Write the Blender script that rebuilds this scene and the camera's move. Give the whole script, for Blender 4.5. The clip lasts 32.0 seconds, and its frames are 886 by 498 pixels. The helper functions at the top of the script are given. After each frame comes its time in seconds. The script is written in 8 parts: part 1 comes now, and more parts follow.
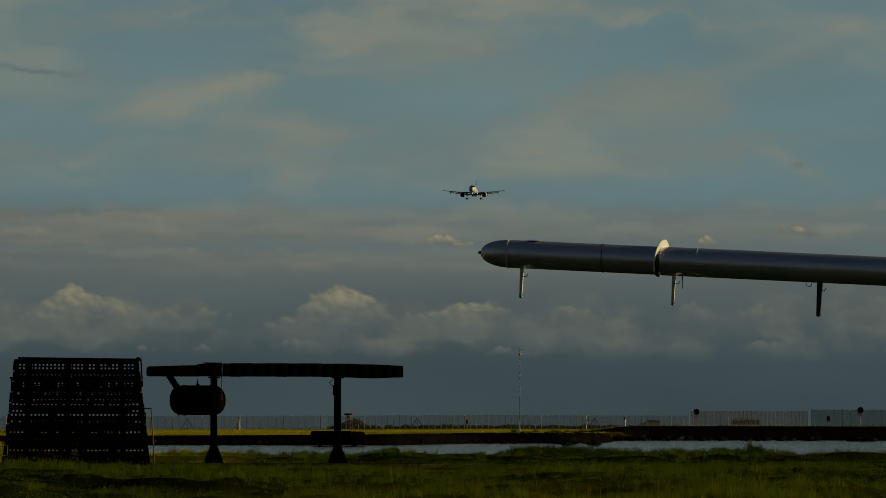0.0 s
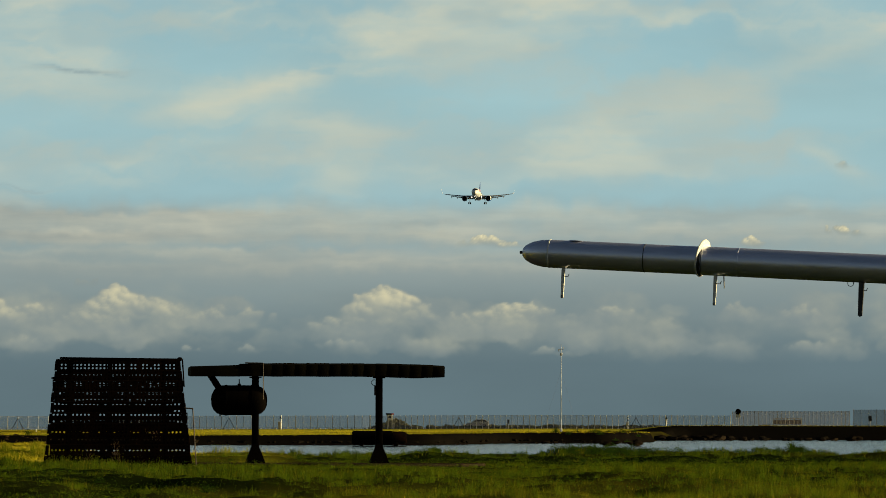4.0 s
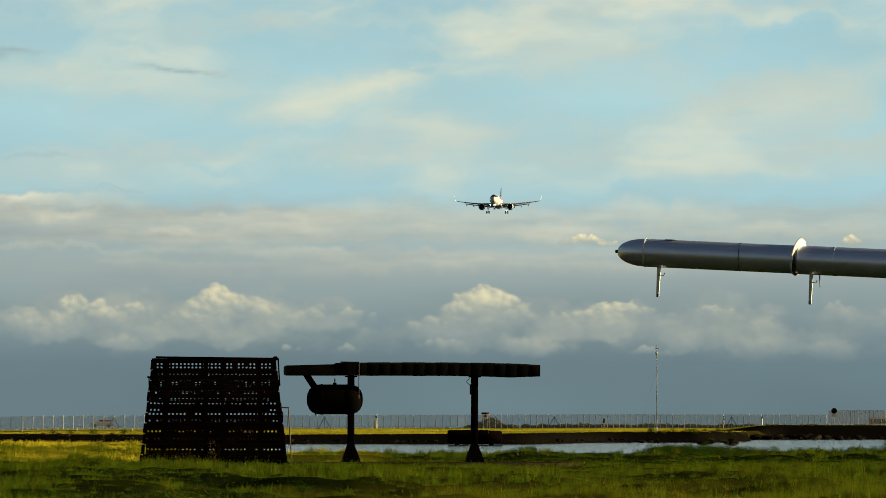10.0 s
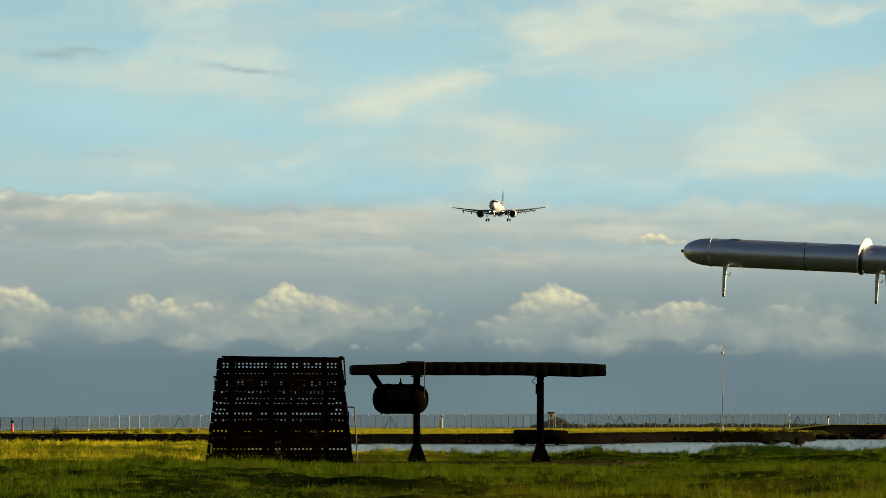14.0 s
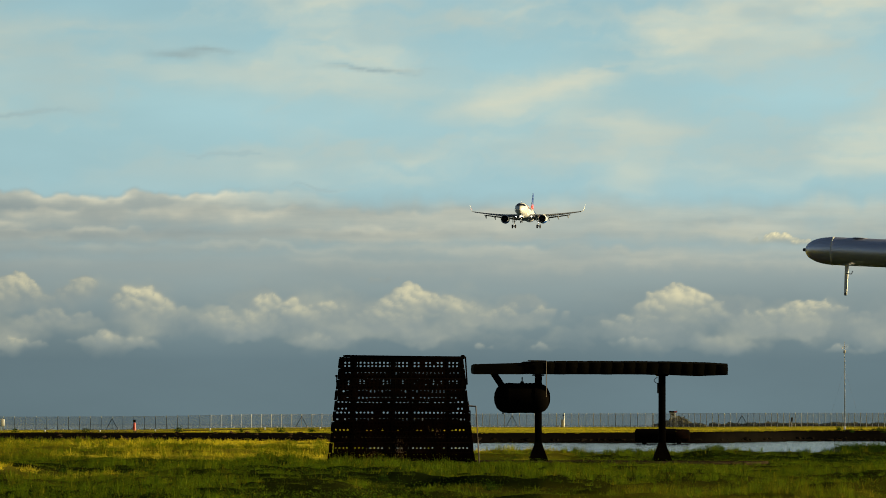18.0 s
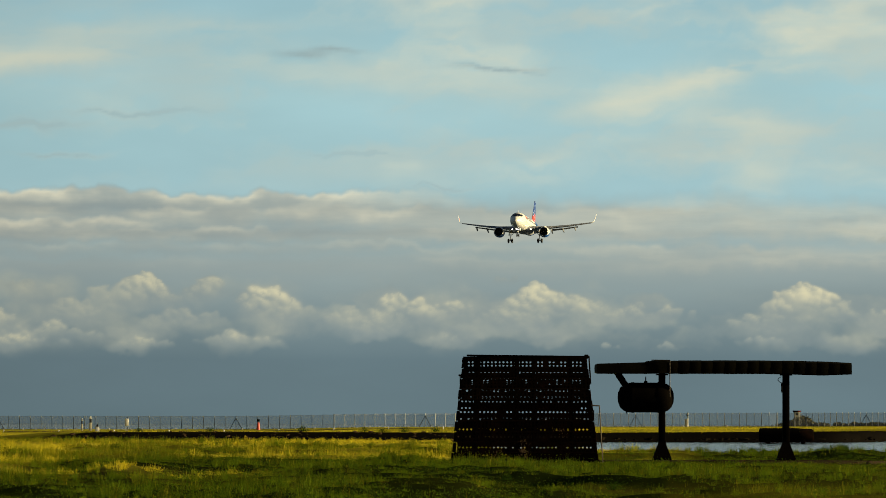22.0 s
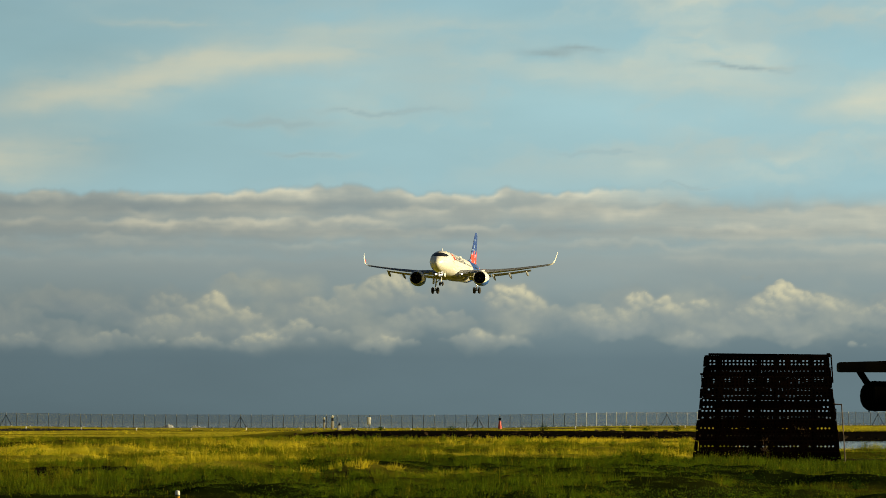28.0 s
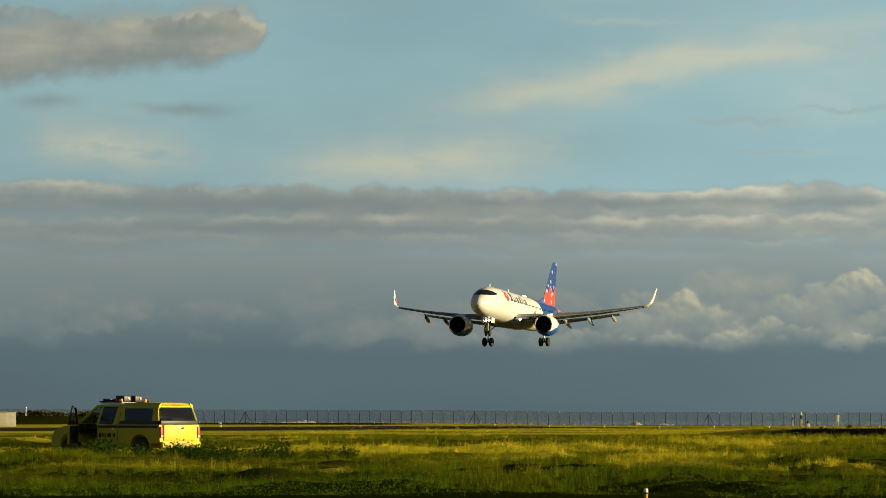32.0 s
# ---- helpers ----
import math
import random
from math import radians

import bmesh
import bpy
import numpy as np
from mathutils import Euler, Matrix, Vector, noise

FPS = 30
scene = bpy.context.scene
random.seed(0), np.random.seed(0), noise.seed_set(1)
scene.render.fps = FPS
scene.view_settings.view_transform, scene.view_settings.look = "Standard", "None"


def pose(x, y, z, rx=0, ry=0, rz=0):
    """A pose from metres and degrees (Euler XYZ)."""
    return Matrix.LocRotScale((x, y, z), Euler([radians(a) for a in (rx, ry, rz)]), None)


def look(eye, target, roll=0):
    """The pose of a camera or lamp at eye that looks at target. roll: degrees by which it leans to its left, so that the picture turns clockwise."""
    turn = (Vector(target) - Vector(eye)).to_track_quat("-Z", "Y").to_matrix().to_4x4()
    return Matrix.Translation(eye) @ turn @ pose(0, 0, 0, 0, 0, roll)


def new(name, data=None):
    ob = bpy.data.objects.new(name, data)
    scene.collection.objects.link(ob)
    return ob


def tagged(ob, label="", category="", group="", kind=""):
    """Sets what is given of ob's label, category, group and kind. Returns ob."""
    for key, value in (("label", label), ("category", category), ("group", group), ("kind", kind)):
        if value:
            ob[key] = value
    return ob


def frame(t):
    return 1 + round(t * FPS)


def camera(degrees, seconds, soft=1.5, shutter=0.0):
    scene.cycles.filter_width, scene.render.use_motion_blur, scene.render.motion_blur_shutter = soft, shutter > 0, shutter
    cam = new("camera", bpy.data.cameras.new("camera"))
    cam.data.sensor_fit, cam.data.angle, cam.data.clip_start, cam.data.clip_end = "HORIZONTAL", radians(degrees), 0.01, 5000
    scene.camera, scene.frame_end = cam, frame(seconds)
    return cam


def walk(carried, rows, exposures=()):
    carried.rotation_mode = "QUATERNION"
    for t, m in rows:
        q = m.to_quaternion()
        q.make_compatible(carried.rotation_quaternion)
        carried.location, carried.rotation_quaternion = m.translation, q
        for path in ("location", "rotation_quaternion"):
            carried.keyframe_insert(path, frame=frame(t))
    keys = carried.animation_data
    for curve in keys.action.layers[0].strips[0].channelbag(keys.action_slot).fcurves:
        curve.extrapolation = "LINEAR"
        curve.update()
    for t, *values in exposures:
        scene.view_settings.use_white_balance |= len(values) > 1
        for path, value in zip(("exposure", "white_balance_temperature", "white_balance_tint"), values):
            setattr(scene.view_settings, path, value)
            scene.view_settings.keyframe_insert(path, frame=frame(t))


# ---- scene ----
# fade-in of the film at its start, then the slow drift of its exposure
EXPO = [(0.0, -0.95), (0.2, -0.55), (0.4, -0.05), (0.6, 0.27), (0.8, 0.48), (1.0, 0.45), (3.0, 0.46), (6.0, 0.54), (9.0, 0.7), (13.0, 0.8), (16.0, 0.72), (19.0, 0.62), (27.0, 0.62), (29.0, 0.55), (32.0, 0.52)]
cam = camera(10.0, 32.0, soft=0.6)
EYE = 1.4  # eye height over the field


def pan(az, tilt):
    """Tripod head: degrees to the right of the y axis and above level."""
    return pose(0, 0, EYE, 90 + tilt, -0.1, -az)


walk(cam, [
    (0.0, pan(6.500, 1.976)),
    (0.5, pan(6.475, 1.978)),
    (1.0, pan(6.410, 1.979)),
    (1.5, pan(6.355, 1.978)),
    (2.0, pan(6.315, 1.978)),
    (2.5, pan(6.276, 1.978)),
    (3.0, pan(6.204, 1.979)),
    (3.5, pan(6.118, 1.976)),
    (5.5, pan(5.796, 1.973)),
    (6.0, pan(5.730, 1.969)),
    (6.5, pan(5.651, 1.969)),
    (7.0, pan(5.549, 1.969)),
    (7.5, pan(5.456, 1.969)),
    (8.0, pan(5.373, 1.969)),
    (8.5, pan(5.270, 1.968)),
    (9.0, pan(5.157, 1.967)),
    (9.5, pan(5.047, 1.962)),
    (10.0, pan(4.951, 1.963)),
    (10.5, pan(4.882, 1.958)),
    (11.0, pan(4.814, 1.958)),
    (11.5, pan(4.741, 1.958)),
    (12.0, pan(4.648, 1.957)),
    (12.5, pan(4.540, 1.957)),
    (13.0, pan(4.433, 1.957)),
    (13.5, pan(4.315, 1.957)),
    (14.0, pan(4.207, 1.957)),
    (14.5, pan(4.051, 1.956)),
    (16.5, pan(3.361, 1.948)),
    (17.0, pan(3.180, 1.946)),
    (17.5, pan(3.009, 1.946)),
    (18.0, pan(2.832, 1.944)),
    (18.5, pan(2.644, 1.943)),
    (19.0, pan(2.502, 1.941)),
    (19.5, pan(2.373, 1.941)),
    (20.0, pan(2.209, 1.940)),
    (20.5, pan(2.040, 1.940)),
    (21.0, pan(1.845, 1.940)),
    (21.5, pan(1.650, 1.937)),
    (22.0, pan(1.435, 1.936)),
    (22.5, pan(1.240, 1.935)),
    (23.0, pan(1.077, 1.931)),
    (23.5, pan(0.911, 1.931)),
    (24.0, pan(0.735, 1.929)),
    (24.5, pan(0.615, 1.928)),
    (26.5, pan(-0.185, 1.926)),
    (27.0, pan(-0.548, 1.923)),
    (27.5, pan(-0.896, 1.918)),
    (28.0, pan(-1.296, 1.917)),
    (28.5, pan(-1.761, 1.911)),
    (29.0, pan(-2.299, 1.905)),
    (29.5, pan(-2.916, 1.899)),
    (30.0, pan(-3.582, 1.898)),
    (30.5, pan(-4.271, 1.886)),
    (31.0, pan(-4.961, 1.885)),
    (31.5, pan(-5.727, 1.884)),
    (32.0, pan(-6.585, 1.882)),
], exposures=EXPO)

# ---- light: low evening sun from the right, sky above ----
SUN_AZ, SUN_EL = 94.0, 10.0  # degrees right of the y axis, above level
world = bpy.data.worlds.new("sky")
scene.world = world
world.use_nodes = True
wn = world.node_tree.nodes
wl = world.node_tree.links
wn.clear()
w_out, w_bg, w_sky = wn.new("ShaderNodeOutputWorld"), wn.new("ShaderNodeBackground"), wn.new("ShaderNodeTexSky")
w_sky.sky_type, w_sky.sun_disc = "NISHITA", False
w_sky.sun_elevation, w_sky.sun_rotation = radians(SUN_EL), radians(SUN_AZ)
w_sky.dust_density = 1.6
w_bg.inputs["Strength"].default_value = 0.034
wl.new(w_sky.outputs[0], w_bg.inputs[0])
wl.new(w_bg.outputs[0], w_out.inputs[0])

sun_data = bpy.data.lights.new("sun", "SUN")
sun_data.energy, sun_data.angle, sun_data.color = 5.0, radians(0.6), (1.0, 0.83, 0.46)
sun = new("sun", sun_data)
sun_dir = Vector((math.sin(radians(SUN_AZ)) * math.cos(radians(SUN_EL)), math.cos(radians(SUN_AZ)) * math.cos(radians(SUN_EL)), math.sin(radians(SUN_EL))))
sun.matrix_world = look(sun_dir * 300, (0, 0, 0))

# ---- materials ----
def nodes_of(name):
    m = bpy.data.materials.new(name)
    m.use_nodes = True
    return m, m.node_tree.nodes, m.node_tree.links, m.node_tree.nodes["Principled BSDF"]


def surf(name, color, rough=0.6, metal=0.0, second=None, scale=3.0, fine=40.0, mix=0.5, bump=0.2, depth=0.01, rnd=0.0, stretch=(1, 1, 1), spec=None):
    """Two-scale mottled surface: color drifting to second, fine grain in roughness and relief."""
    m, n, l, b = nodes_of(name)
    second = second or tuple(c * 0.7 for c in color)
    tc, mp = n.new("ShaderNodeTexCoord"), n.new("ShaderNodeMapping")
    mp.inputs["Scale"].default_value = stretch
    l.new(tc.outputs["Object"], mp.inputs["Vector"])
    big, small = n.new("ShaderNodeTexNoise"), n.new("ShaderNodeTexNoise")
    big.inputs["Scale"].default_value, big.inputs["Detail"].default_value = scale, 5
    small.inputs["Scale"].default_value, small.inputs["Detail"].default_value = fine, 3
    for t in (big, small):
        l.new(mp.outputs[0], t.inputs["Vector"])
    ramp = n.new("ShaderNodeMapRange")
    ramp.inputs["From Min"].default_value, ramp.inputs["From Max"].default_value = 0.35, 0.68
    ramp.inputs["To Max"].default_value = mix
    l.new(big.outputs["Fac"], ramp.inputs["Value"])
    mc = n.new("ShaderNodeMixRGB")
    mc.inputs[1].default_value, mc.inputs[2].default_value = (*color, 1), (*second, 1)
    l.new(ramp.outputs[0], mc.inputs[0])
    hs = n.new("ShaderNodeHueSaturation")
    val = n.new("ShaderNodeMapRange")
    val.inputs["To Min"].default_value, val.inputs["To Max"].default_value = 0.82, 1.18
    l.new(small.outputs["Fac"], val.inputs["Value"])
    if rnd:
        oi, mul = n.new("ShaderNodeObjectInfo"), n.new("ShaderNodeMapRange")
        mul.inputs["To Min"].default_value, mul.inputs["To Max"].default_value = 1 - rnd, 1 + rnd
        l.new(oi.outputs["Random"], mul.inputs["Value"])
        mm = n.new("ShaderNodeMath")
        mm.operation = "MULTIPLY"
        l.new(val.outputs[0], mm.inputs[0])
        l.new(mul.outputs[0], mm.inputs[1])
        l.new(mm.outputs[0], hs.inputs["Value"])
    else:
        l.new(val.outputs[0], hs.inputs["Value"])
    l.new(mc.outputs[0], hs.inputs["Color"])
    l.new(hs.outputs[0], b.inputs["Base Color"])
    rr = n.new("ShaderNodeMapRange")
    rr.inputs["To Min"].default_value, rr.inputs["To Max"].default_value = max(0.02, rough - 0.1), min(1, rough + 0.1)
    l.new(small.outputs["Fac"], rr.inputs["Value"])
    l.new(rr.outputs[0], b.inputs["Roughness"])
    b.inputs["Metallic"].default_value = metal
    if spec is not None:
        b.inputs["Specular IOR Level"].default_value = spec
    if bump:
        bp = n.new("ShaderNodeBump")
        bp.inputs["Strength"].default_value, bp.inputs["Distance"].default_value = bump, depth
        l.new(small.outputs["Fac"], bp.inputs["Height"])
        l.new(bp.outputs[0], b.inputs["Normal"])
    return m


def glow(name, color, strength):
    m, n, l, b = nodes_of(name)
    b.inputs["Base Color"].default_value = (*color, 1)
    b.inputs["Emission Color"].default_value = (*color, 1)
    b.inputs["Emission Strength"].default_value = strength
    return m


def foliage(name, c1, c2, c3, scale=0.25, trans=0.35, cover=""):
    """Leaf or blade: colour by patch and by blade, some light passes through."""
    m, n, l, b = nodes_of(name)
    geo, tc, ns = n.new("ShaderNodeNewGeometry"), n.new("ShaderNodeTexCoord"), n.new("ShaderNodeTexNoise")
    ns.inputs["Scale"].default_value, ns.inputs["Detail"].default_value = scale, 4
    l.new(tc.outputs["Object"], ns.inputs["Vector"])
    mr = n.new("ShaderNodeMapRange")
    mr.inputs["From Min"].default_value, mr.inputs["From Max"].default_value = 0.38, 0.62
    l.new(ns.outputs["Fac"], mr.inputs["Value"])
    m1, m2 = n.new("ShaderNodeMixRGB"), n.new("ShaderNodeMixRGB")
    m1.inputs[1].default_value, m1.inputs[2].default_value = (*c1, 1), (*c2, 1)
    if cover:
        at = n.new("ShaderNodeAttribute")
        at.attribute_name = cover
        l.new(at.outputs["Fac"], m1.inputs[0])
    else:
        l.new(mr.outputs[0], m1.inputs[0])
    m2.inputs[2].default_value = (*c3, 1)
    pw = n.new("ShaderNodeMath")
    pw.operation = "MULTIPLY"
    pw.inputs[1].default_value = 0.5
    if cover:
        tone = n.new("ShaderNodeAttribute")
        tone.attribute_name = "tone"
        pw.operation = "MULTIPLY_ADD"
        pw.inputs[1].default_value = 0.22
        l.new(tone.outputs["Fac"], pw.inputs[2])
    l.new(geo.outputs["Random Per Island"], pw.inputs[0])
    l.new(pw.outputs[0], m2.inputs[0])
    l.new(m1.outputs[0], m2.inputs[1])
    l.new(m2.outputs[0], b.inputs["Base Color"])
    b.inputs["Roughness"].default_value = 0.7
    b.inputs["Specular IOR Level"].default_value = 0.02
    tr, mx = n.new("ShaderNodeBsdfTranslucent"), n.new("ShaderNodeMixShader")
    l.new(m2.outputs[0], tr.inputs["Color"])
    mx.inputs[0].default_value = trans
    l.new(b.outputs[0], mx.inputs[1])
    l.new(tr.outputs[0], mx.inputs[2])
    l.new(mx.outputs[0], n["Material Output"].inputs["Surface"])
    return m


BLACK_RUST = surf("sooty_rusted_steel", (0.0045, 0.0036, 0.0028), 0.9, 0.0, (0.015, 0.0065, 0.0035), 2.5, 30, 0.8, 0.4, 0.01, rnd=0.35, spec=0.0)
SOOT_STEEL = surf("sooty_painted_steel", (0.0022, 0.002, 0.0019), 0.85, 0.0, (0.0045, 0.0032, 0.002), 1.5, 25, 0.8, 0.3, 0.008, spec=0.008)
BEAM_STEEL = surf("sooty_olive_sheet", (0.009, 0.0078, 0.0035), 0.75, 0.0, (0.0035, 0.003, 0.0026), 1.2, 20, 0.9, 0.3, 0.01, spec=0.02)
TUBE_PAINT = surf("weathered_grey_paint", (0.84, 0.84, 0.95), 0.36, 0.8, (0.76, 0.76, 0.86), 0.8, 3, 0.5, 0.0, 0.001, stretch=(0.3, 2, 2))
CREAM_PAINT = surf("sun_bleached_cream_paint", (0.84, 0.82, 0.74), 0.45, 0.0, (0.72, 0.69, 0.6), 1.5, 20, 0.5, 0.02, 0.002)
RUSTY_PIPE = surf("rust_stained_pipe", (0.05, 0.036, 0.024), 0.7, 0.0, (0.12, 0.08, 0.045), 1.2, 20, 0.8, 0.1, 0.002)
WHITE_PAINT = surf("chalky_white_paint", (0.75, 0.74, 0.70), 0.5, 0.0, (0.6, 0.58, 0.52), 2.0, 40, 0.5, 0.1, 0.004)
GALV = surf("galvanised_steel", (0.34, 0.345, 0.35), 0.55, 0.2, (0.24, 0.245, 0.25), 4, 50, 0.5, 0.05, 0.002)
DARK_STEEL = surf("dark_steel", (0.06, 0.06, 0.065), 0.5, 0.4, (0.03, 0.03, 0.03), 3, 40, 0.5, 0.1, 0.003)
RUBBER = surf("tyre_rubber", (0.022, 0.022, 0.023), 0.85, 0.0, (0.04, 0.038, 0.035), 3, 60, 0.4, 0.15, 0.003)
CONCRETE = surf("stained_concrete", (0.042, 0.030, 0.018), 0.95, 0.0, (0.014, 0.010, 0.006), 0.6, 9, 0.9, 0.7, 0.02, spec=0.0)
RUBBLE = surf("brown_rubble", (0.07, 0.045, 0.025), 0.9, 0.0, (0.022, 0.015, 0.010), 1.5, 12, 0.7, 0.6, 0.03, rnd=0.45, spec=0.0)
ASPHALT = surf("worn_asphalt", (0.035, 0.033, 0.030), 0.95, 0.0, (0.055, 0.05, 0.044), 0.08, 6, 0.7, 0.2, 0.01, spec=0.0)
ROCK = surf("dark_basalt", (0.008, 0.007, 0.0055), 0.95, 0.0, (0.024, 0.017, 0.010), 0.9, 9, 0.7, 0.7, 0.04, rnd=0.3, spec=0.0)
RED_PAINT = surf("faded_red_paint", (0.55, 0.06, 0.03), 0.5, 0.0, (0.40, 0.05, 0.03), 3, 40, 0.5, 0.1, 0.003)


# ---- mesh tools ----
def finish(bm, name, mat, smooth=True):
    me = bpy.data.meshes.new(name)
    bm.to_mesh(me)
    bm.free()
    if mat:
        me.materials.append(mat)
    if smooth:
        for p in me.polygons:
            p.use_smooth = True
        me.set_sharp_from_angle(angle=radians(26))
    return me


def thing(name, m, label="", category="", group="", kind=""):
    ob = new(name)
    ob.matrix_basis = m
    return tagged(ob, label, category, group, kind)


def part(name, bm, mat, parent=None, label="", smooth=True):
    ob = new(name, finish(bm, name, mat, smooth))
    ob.parent = parent
    return tagged(ob, label)


def twin(ob, m, parent=None):
    """Another piece on the same mesh."""
    c = new(ob.name.split(".")[0], ob.data)
    c.parent = parent or ob.parent
    c.matrix_basis = m
    if "label" in ob:
        c["label"] = ob["label"]
    return c


def box(bm, x0, x1, y0, y1, z0, z1, bevel=0.0, m=None):
    vs = [bm.verts.new((x, y, z)) for x in (x0, x1) for y in (y0, y1) for z in (z0, z1)]
    fs = [bm.faces.new([vs[i] for i in f]) for f in ((0, 1, 3, 2), (4, 6, 7, 5), (0, 4, 5, 1), (2, 3, 7, 6), (0, 2, 6, 4), (1, 5, 7, 3))]
    if m is not None:
        bmesh.ops.transform(bm, matrix=m, verts=vs)
    if bevel:
        es = list({e for f in fs for e in f.edges})
        bmesh.ops.bevel(bm, geom=es, offset=bevel, segments=2, affect="EDGES", profile=0.5)
    return bm


def solid(*a, **k):
    return box(bmesh.new(), *a, **k)


def rings(bm, loops, cap0=True, cap1=True):
    """Skin through closed loops of equal length."""
    vv = [[bm.verts.new(p) for p in lp] for lp in loops]
    n = len(vv[0])
    for a, b in zip(vv, vv[1:]):
        for i in range(n):
            bm.faces.new((a[i], a[(i + 1) % n], b[(i + 1) % n], b[i]))
    if cap0:
        bm.faces.new(vv[0][::-1])
    if cap1:
        bm.faces.new(vv[-1])
    bmesh.ops.recalc_face_normals(bm, faces=bm.faces[:])
    return bm


def rod(bm, a, b, r0, r1=None, n=10):
    """Round bar from a to b."""
    a, b = Vector(a), Vector(b)
    r1 = r0 if r1 is None else r1
    q = (b - a).to_track_quat("Z", "Y").to_matrix()
    lp = []
    for p, r in ((a, r0), (b, r1)):
        lp.append([p + q @ Vector((r * math.cos(2 * math.pi * i / n), r * math.sin(2 * math.pi * i / n), 0)) for i in range(n)])
    vv = [[bm.verts.new(p) for p in l] for l in lp]
    for i in range(n):
        bm.faces.new((vv[0][i], vv[0][(i + 1) % n], vv[1][(i + 1) % n], vv[1][i]))
    bm.faces.new(vv[0][::-1])
    bm.faces.new(vv[1])
    return bm


def bar(*a, **k):
    return rod(bmesh.new(), *a, **k)


def lathe(profile, n=24, axis="Z", bm=None, caps=True):
    """Turned body: profile of (radius, along); a profile that returns to its start is a ring."""
    caps = caps and profile[0] != profile[-1]
    bm = bm or bmesh.new()
    out = []
    for r, h in profile:
        ring = []
        for i in range(n):
            c, s = math.cos(2 * math.pi * i / n) * max(r, 1e-4), math.sin(2 * math.pi * i / n) * max(r, 1e-4)
            ring.append({"Z": (c, s, h), "Y": (c, h, s), "X": (h, c, s)}[axis])
        out.append(ring)
    return rings(bm, out, caps, caps)


def mesh_np(name, verts, faces, mat):
    """Mesh from arrays of corners and equal-sided faces."""
    verts, faces = np.asarray(verts, np.float32), np.asarray(faces, np.int32)
    me = bpy.data.meshes.new(name)
    k = faces.shape[1]
    me.vertices.add(len(verts))
    me.vertices.foreach_set("co", verts.ravel())
    me.loops.add(faces.size)
    me.loops.foreach_set("vertex_index", faces.ravel())
    me.polygons.add(len(faces))
    me.polygons.foreach_set("loop_start", np.arange(0, faces.size, k, dtype=np.int32))
    me.polygons.foreach_set("loop_total", np.full(len(faces), k, np.int32))
    me.update(calc_edges=True)
    if mat:
        me.materials.append(mat)
    return me


def at(az, rng, z=0.0):
    """World place from bearing (degrees right of the y axis), ground distance and height."""
    return Vector((rng * math.sin(radians(az)), rng * math.cos(radians(az)), z))


# value noise on arrays, for terrain, meadow and sky
RNG = np.random.default_rng(7)
LATTICE = RNG.random((256, 256))


def vnoise(x, y):
    xi, yi = np.floor(x).astype(int), np.floor(y).astype(int)
    fx, fy = x - xi, y - yi
    fx, fy = fx * fx * fx * (fx * (fx * 6 - 15) + 10), fy * fy * fy * (fy * (fy * 6 - 15) + 10)
    g = lambda a, b: LATTICE[a & 255, b & 255]
    return (g(xi, yi) * (1 - fx) + g(xi + 1, yi) * fx) * (1 - fy) + (g(xi, yi + 1) * (1 - fx) + g(xi + 1, yi + 1) * fx) * fy


def fbm(x, y, octaves=5, gain=0.5):
    total, amp, norm = 0.0, 1.0, 0.0
    for k in range(octaves):
        total = total + amp * vnoise(x + 17.3 * k, y + 9.1 * k)
        norm += amp
        amp *= gain
        x, y = x * 2.03, y * 2.03
    return total / norm


def smooth(a, b, v):
    t = np.clip((v - a) / (b - a), 0, 1)
    return t * t * (3 - 2 * t)


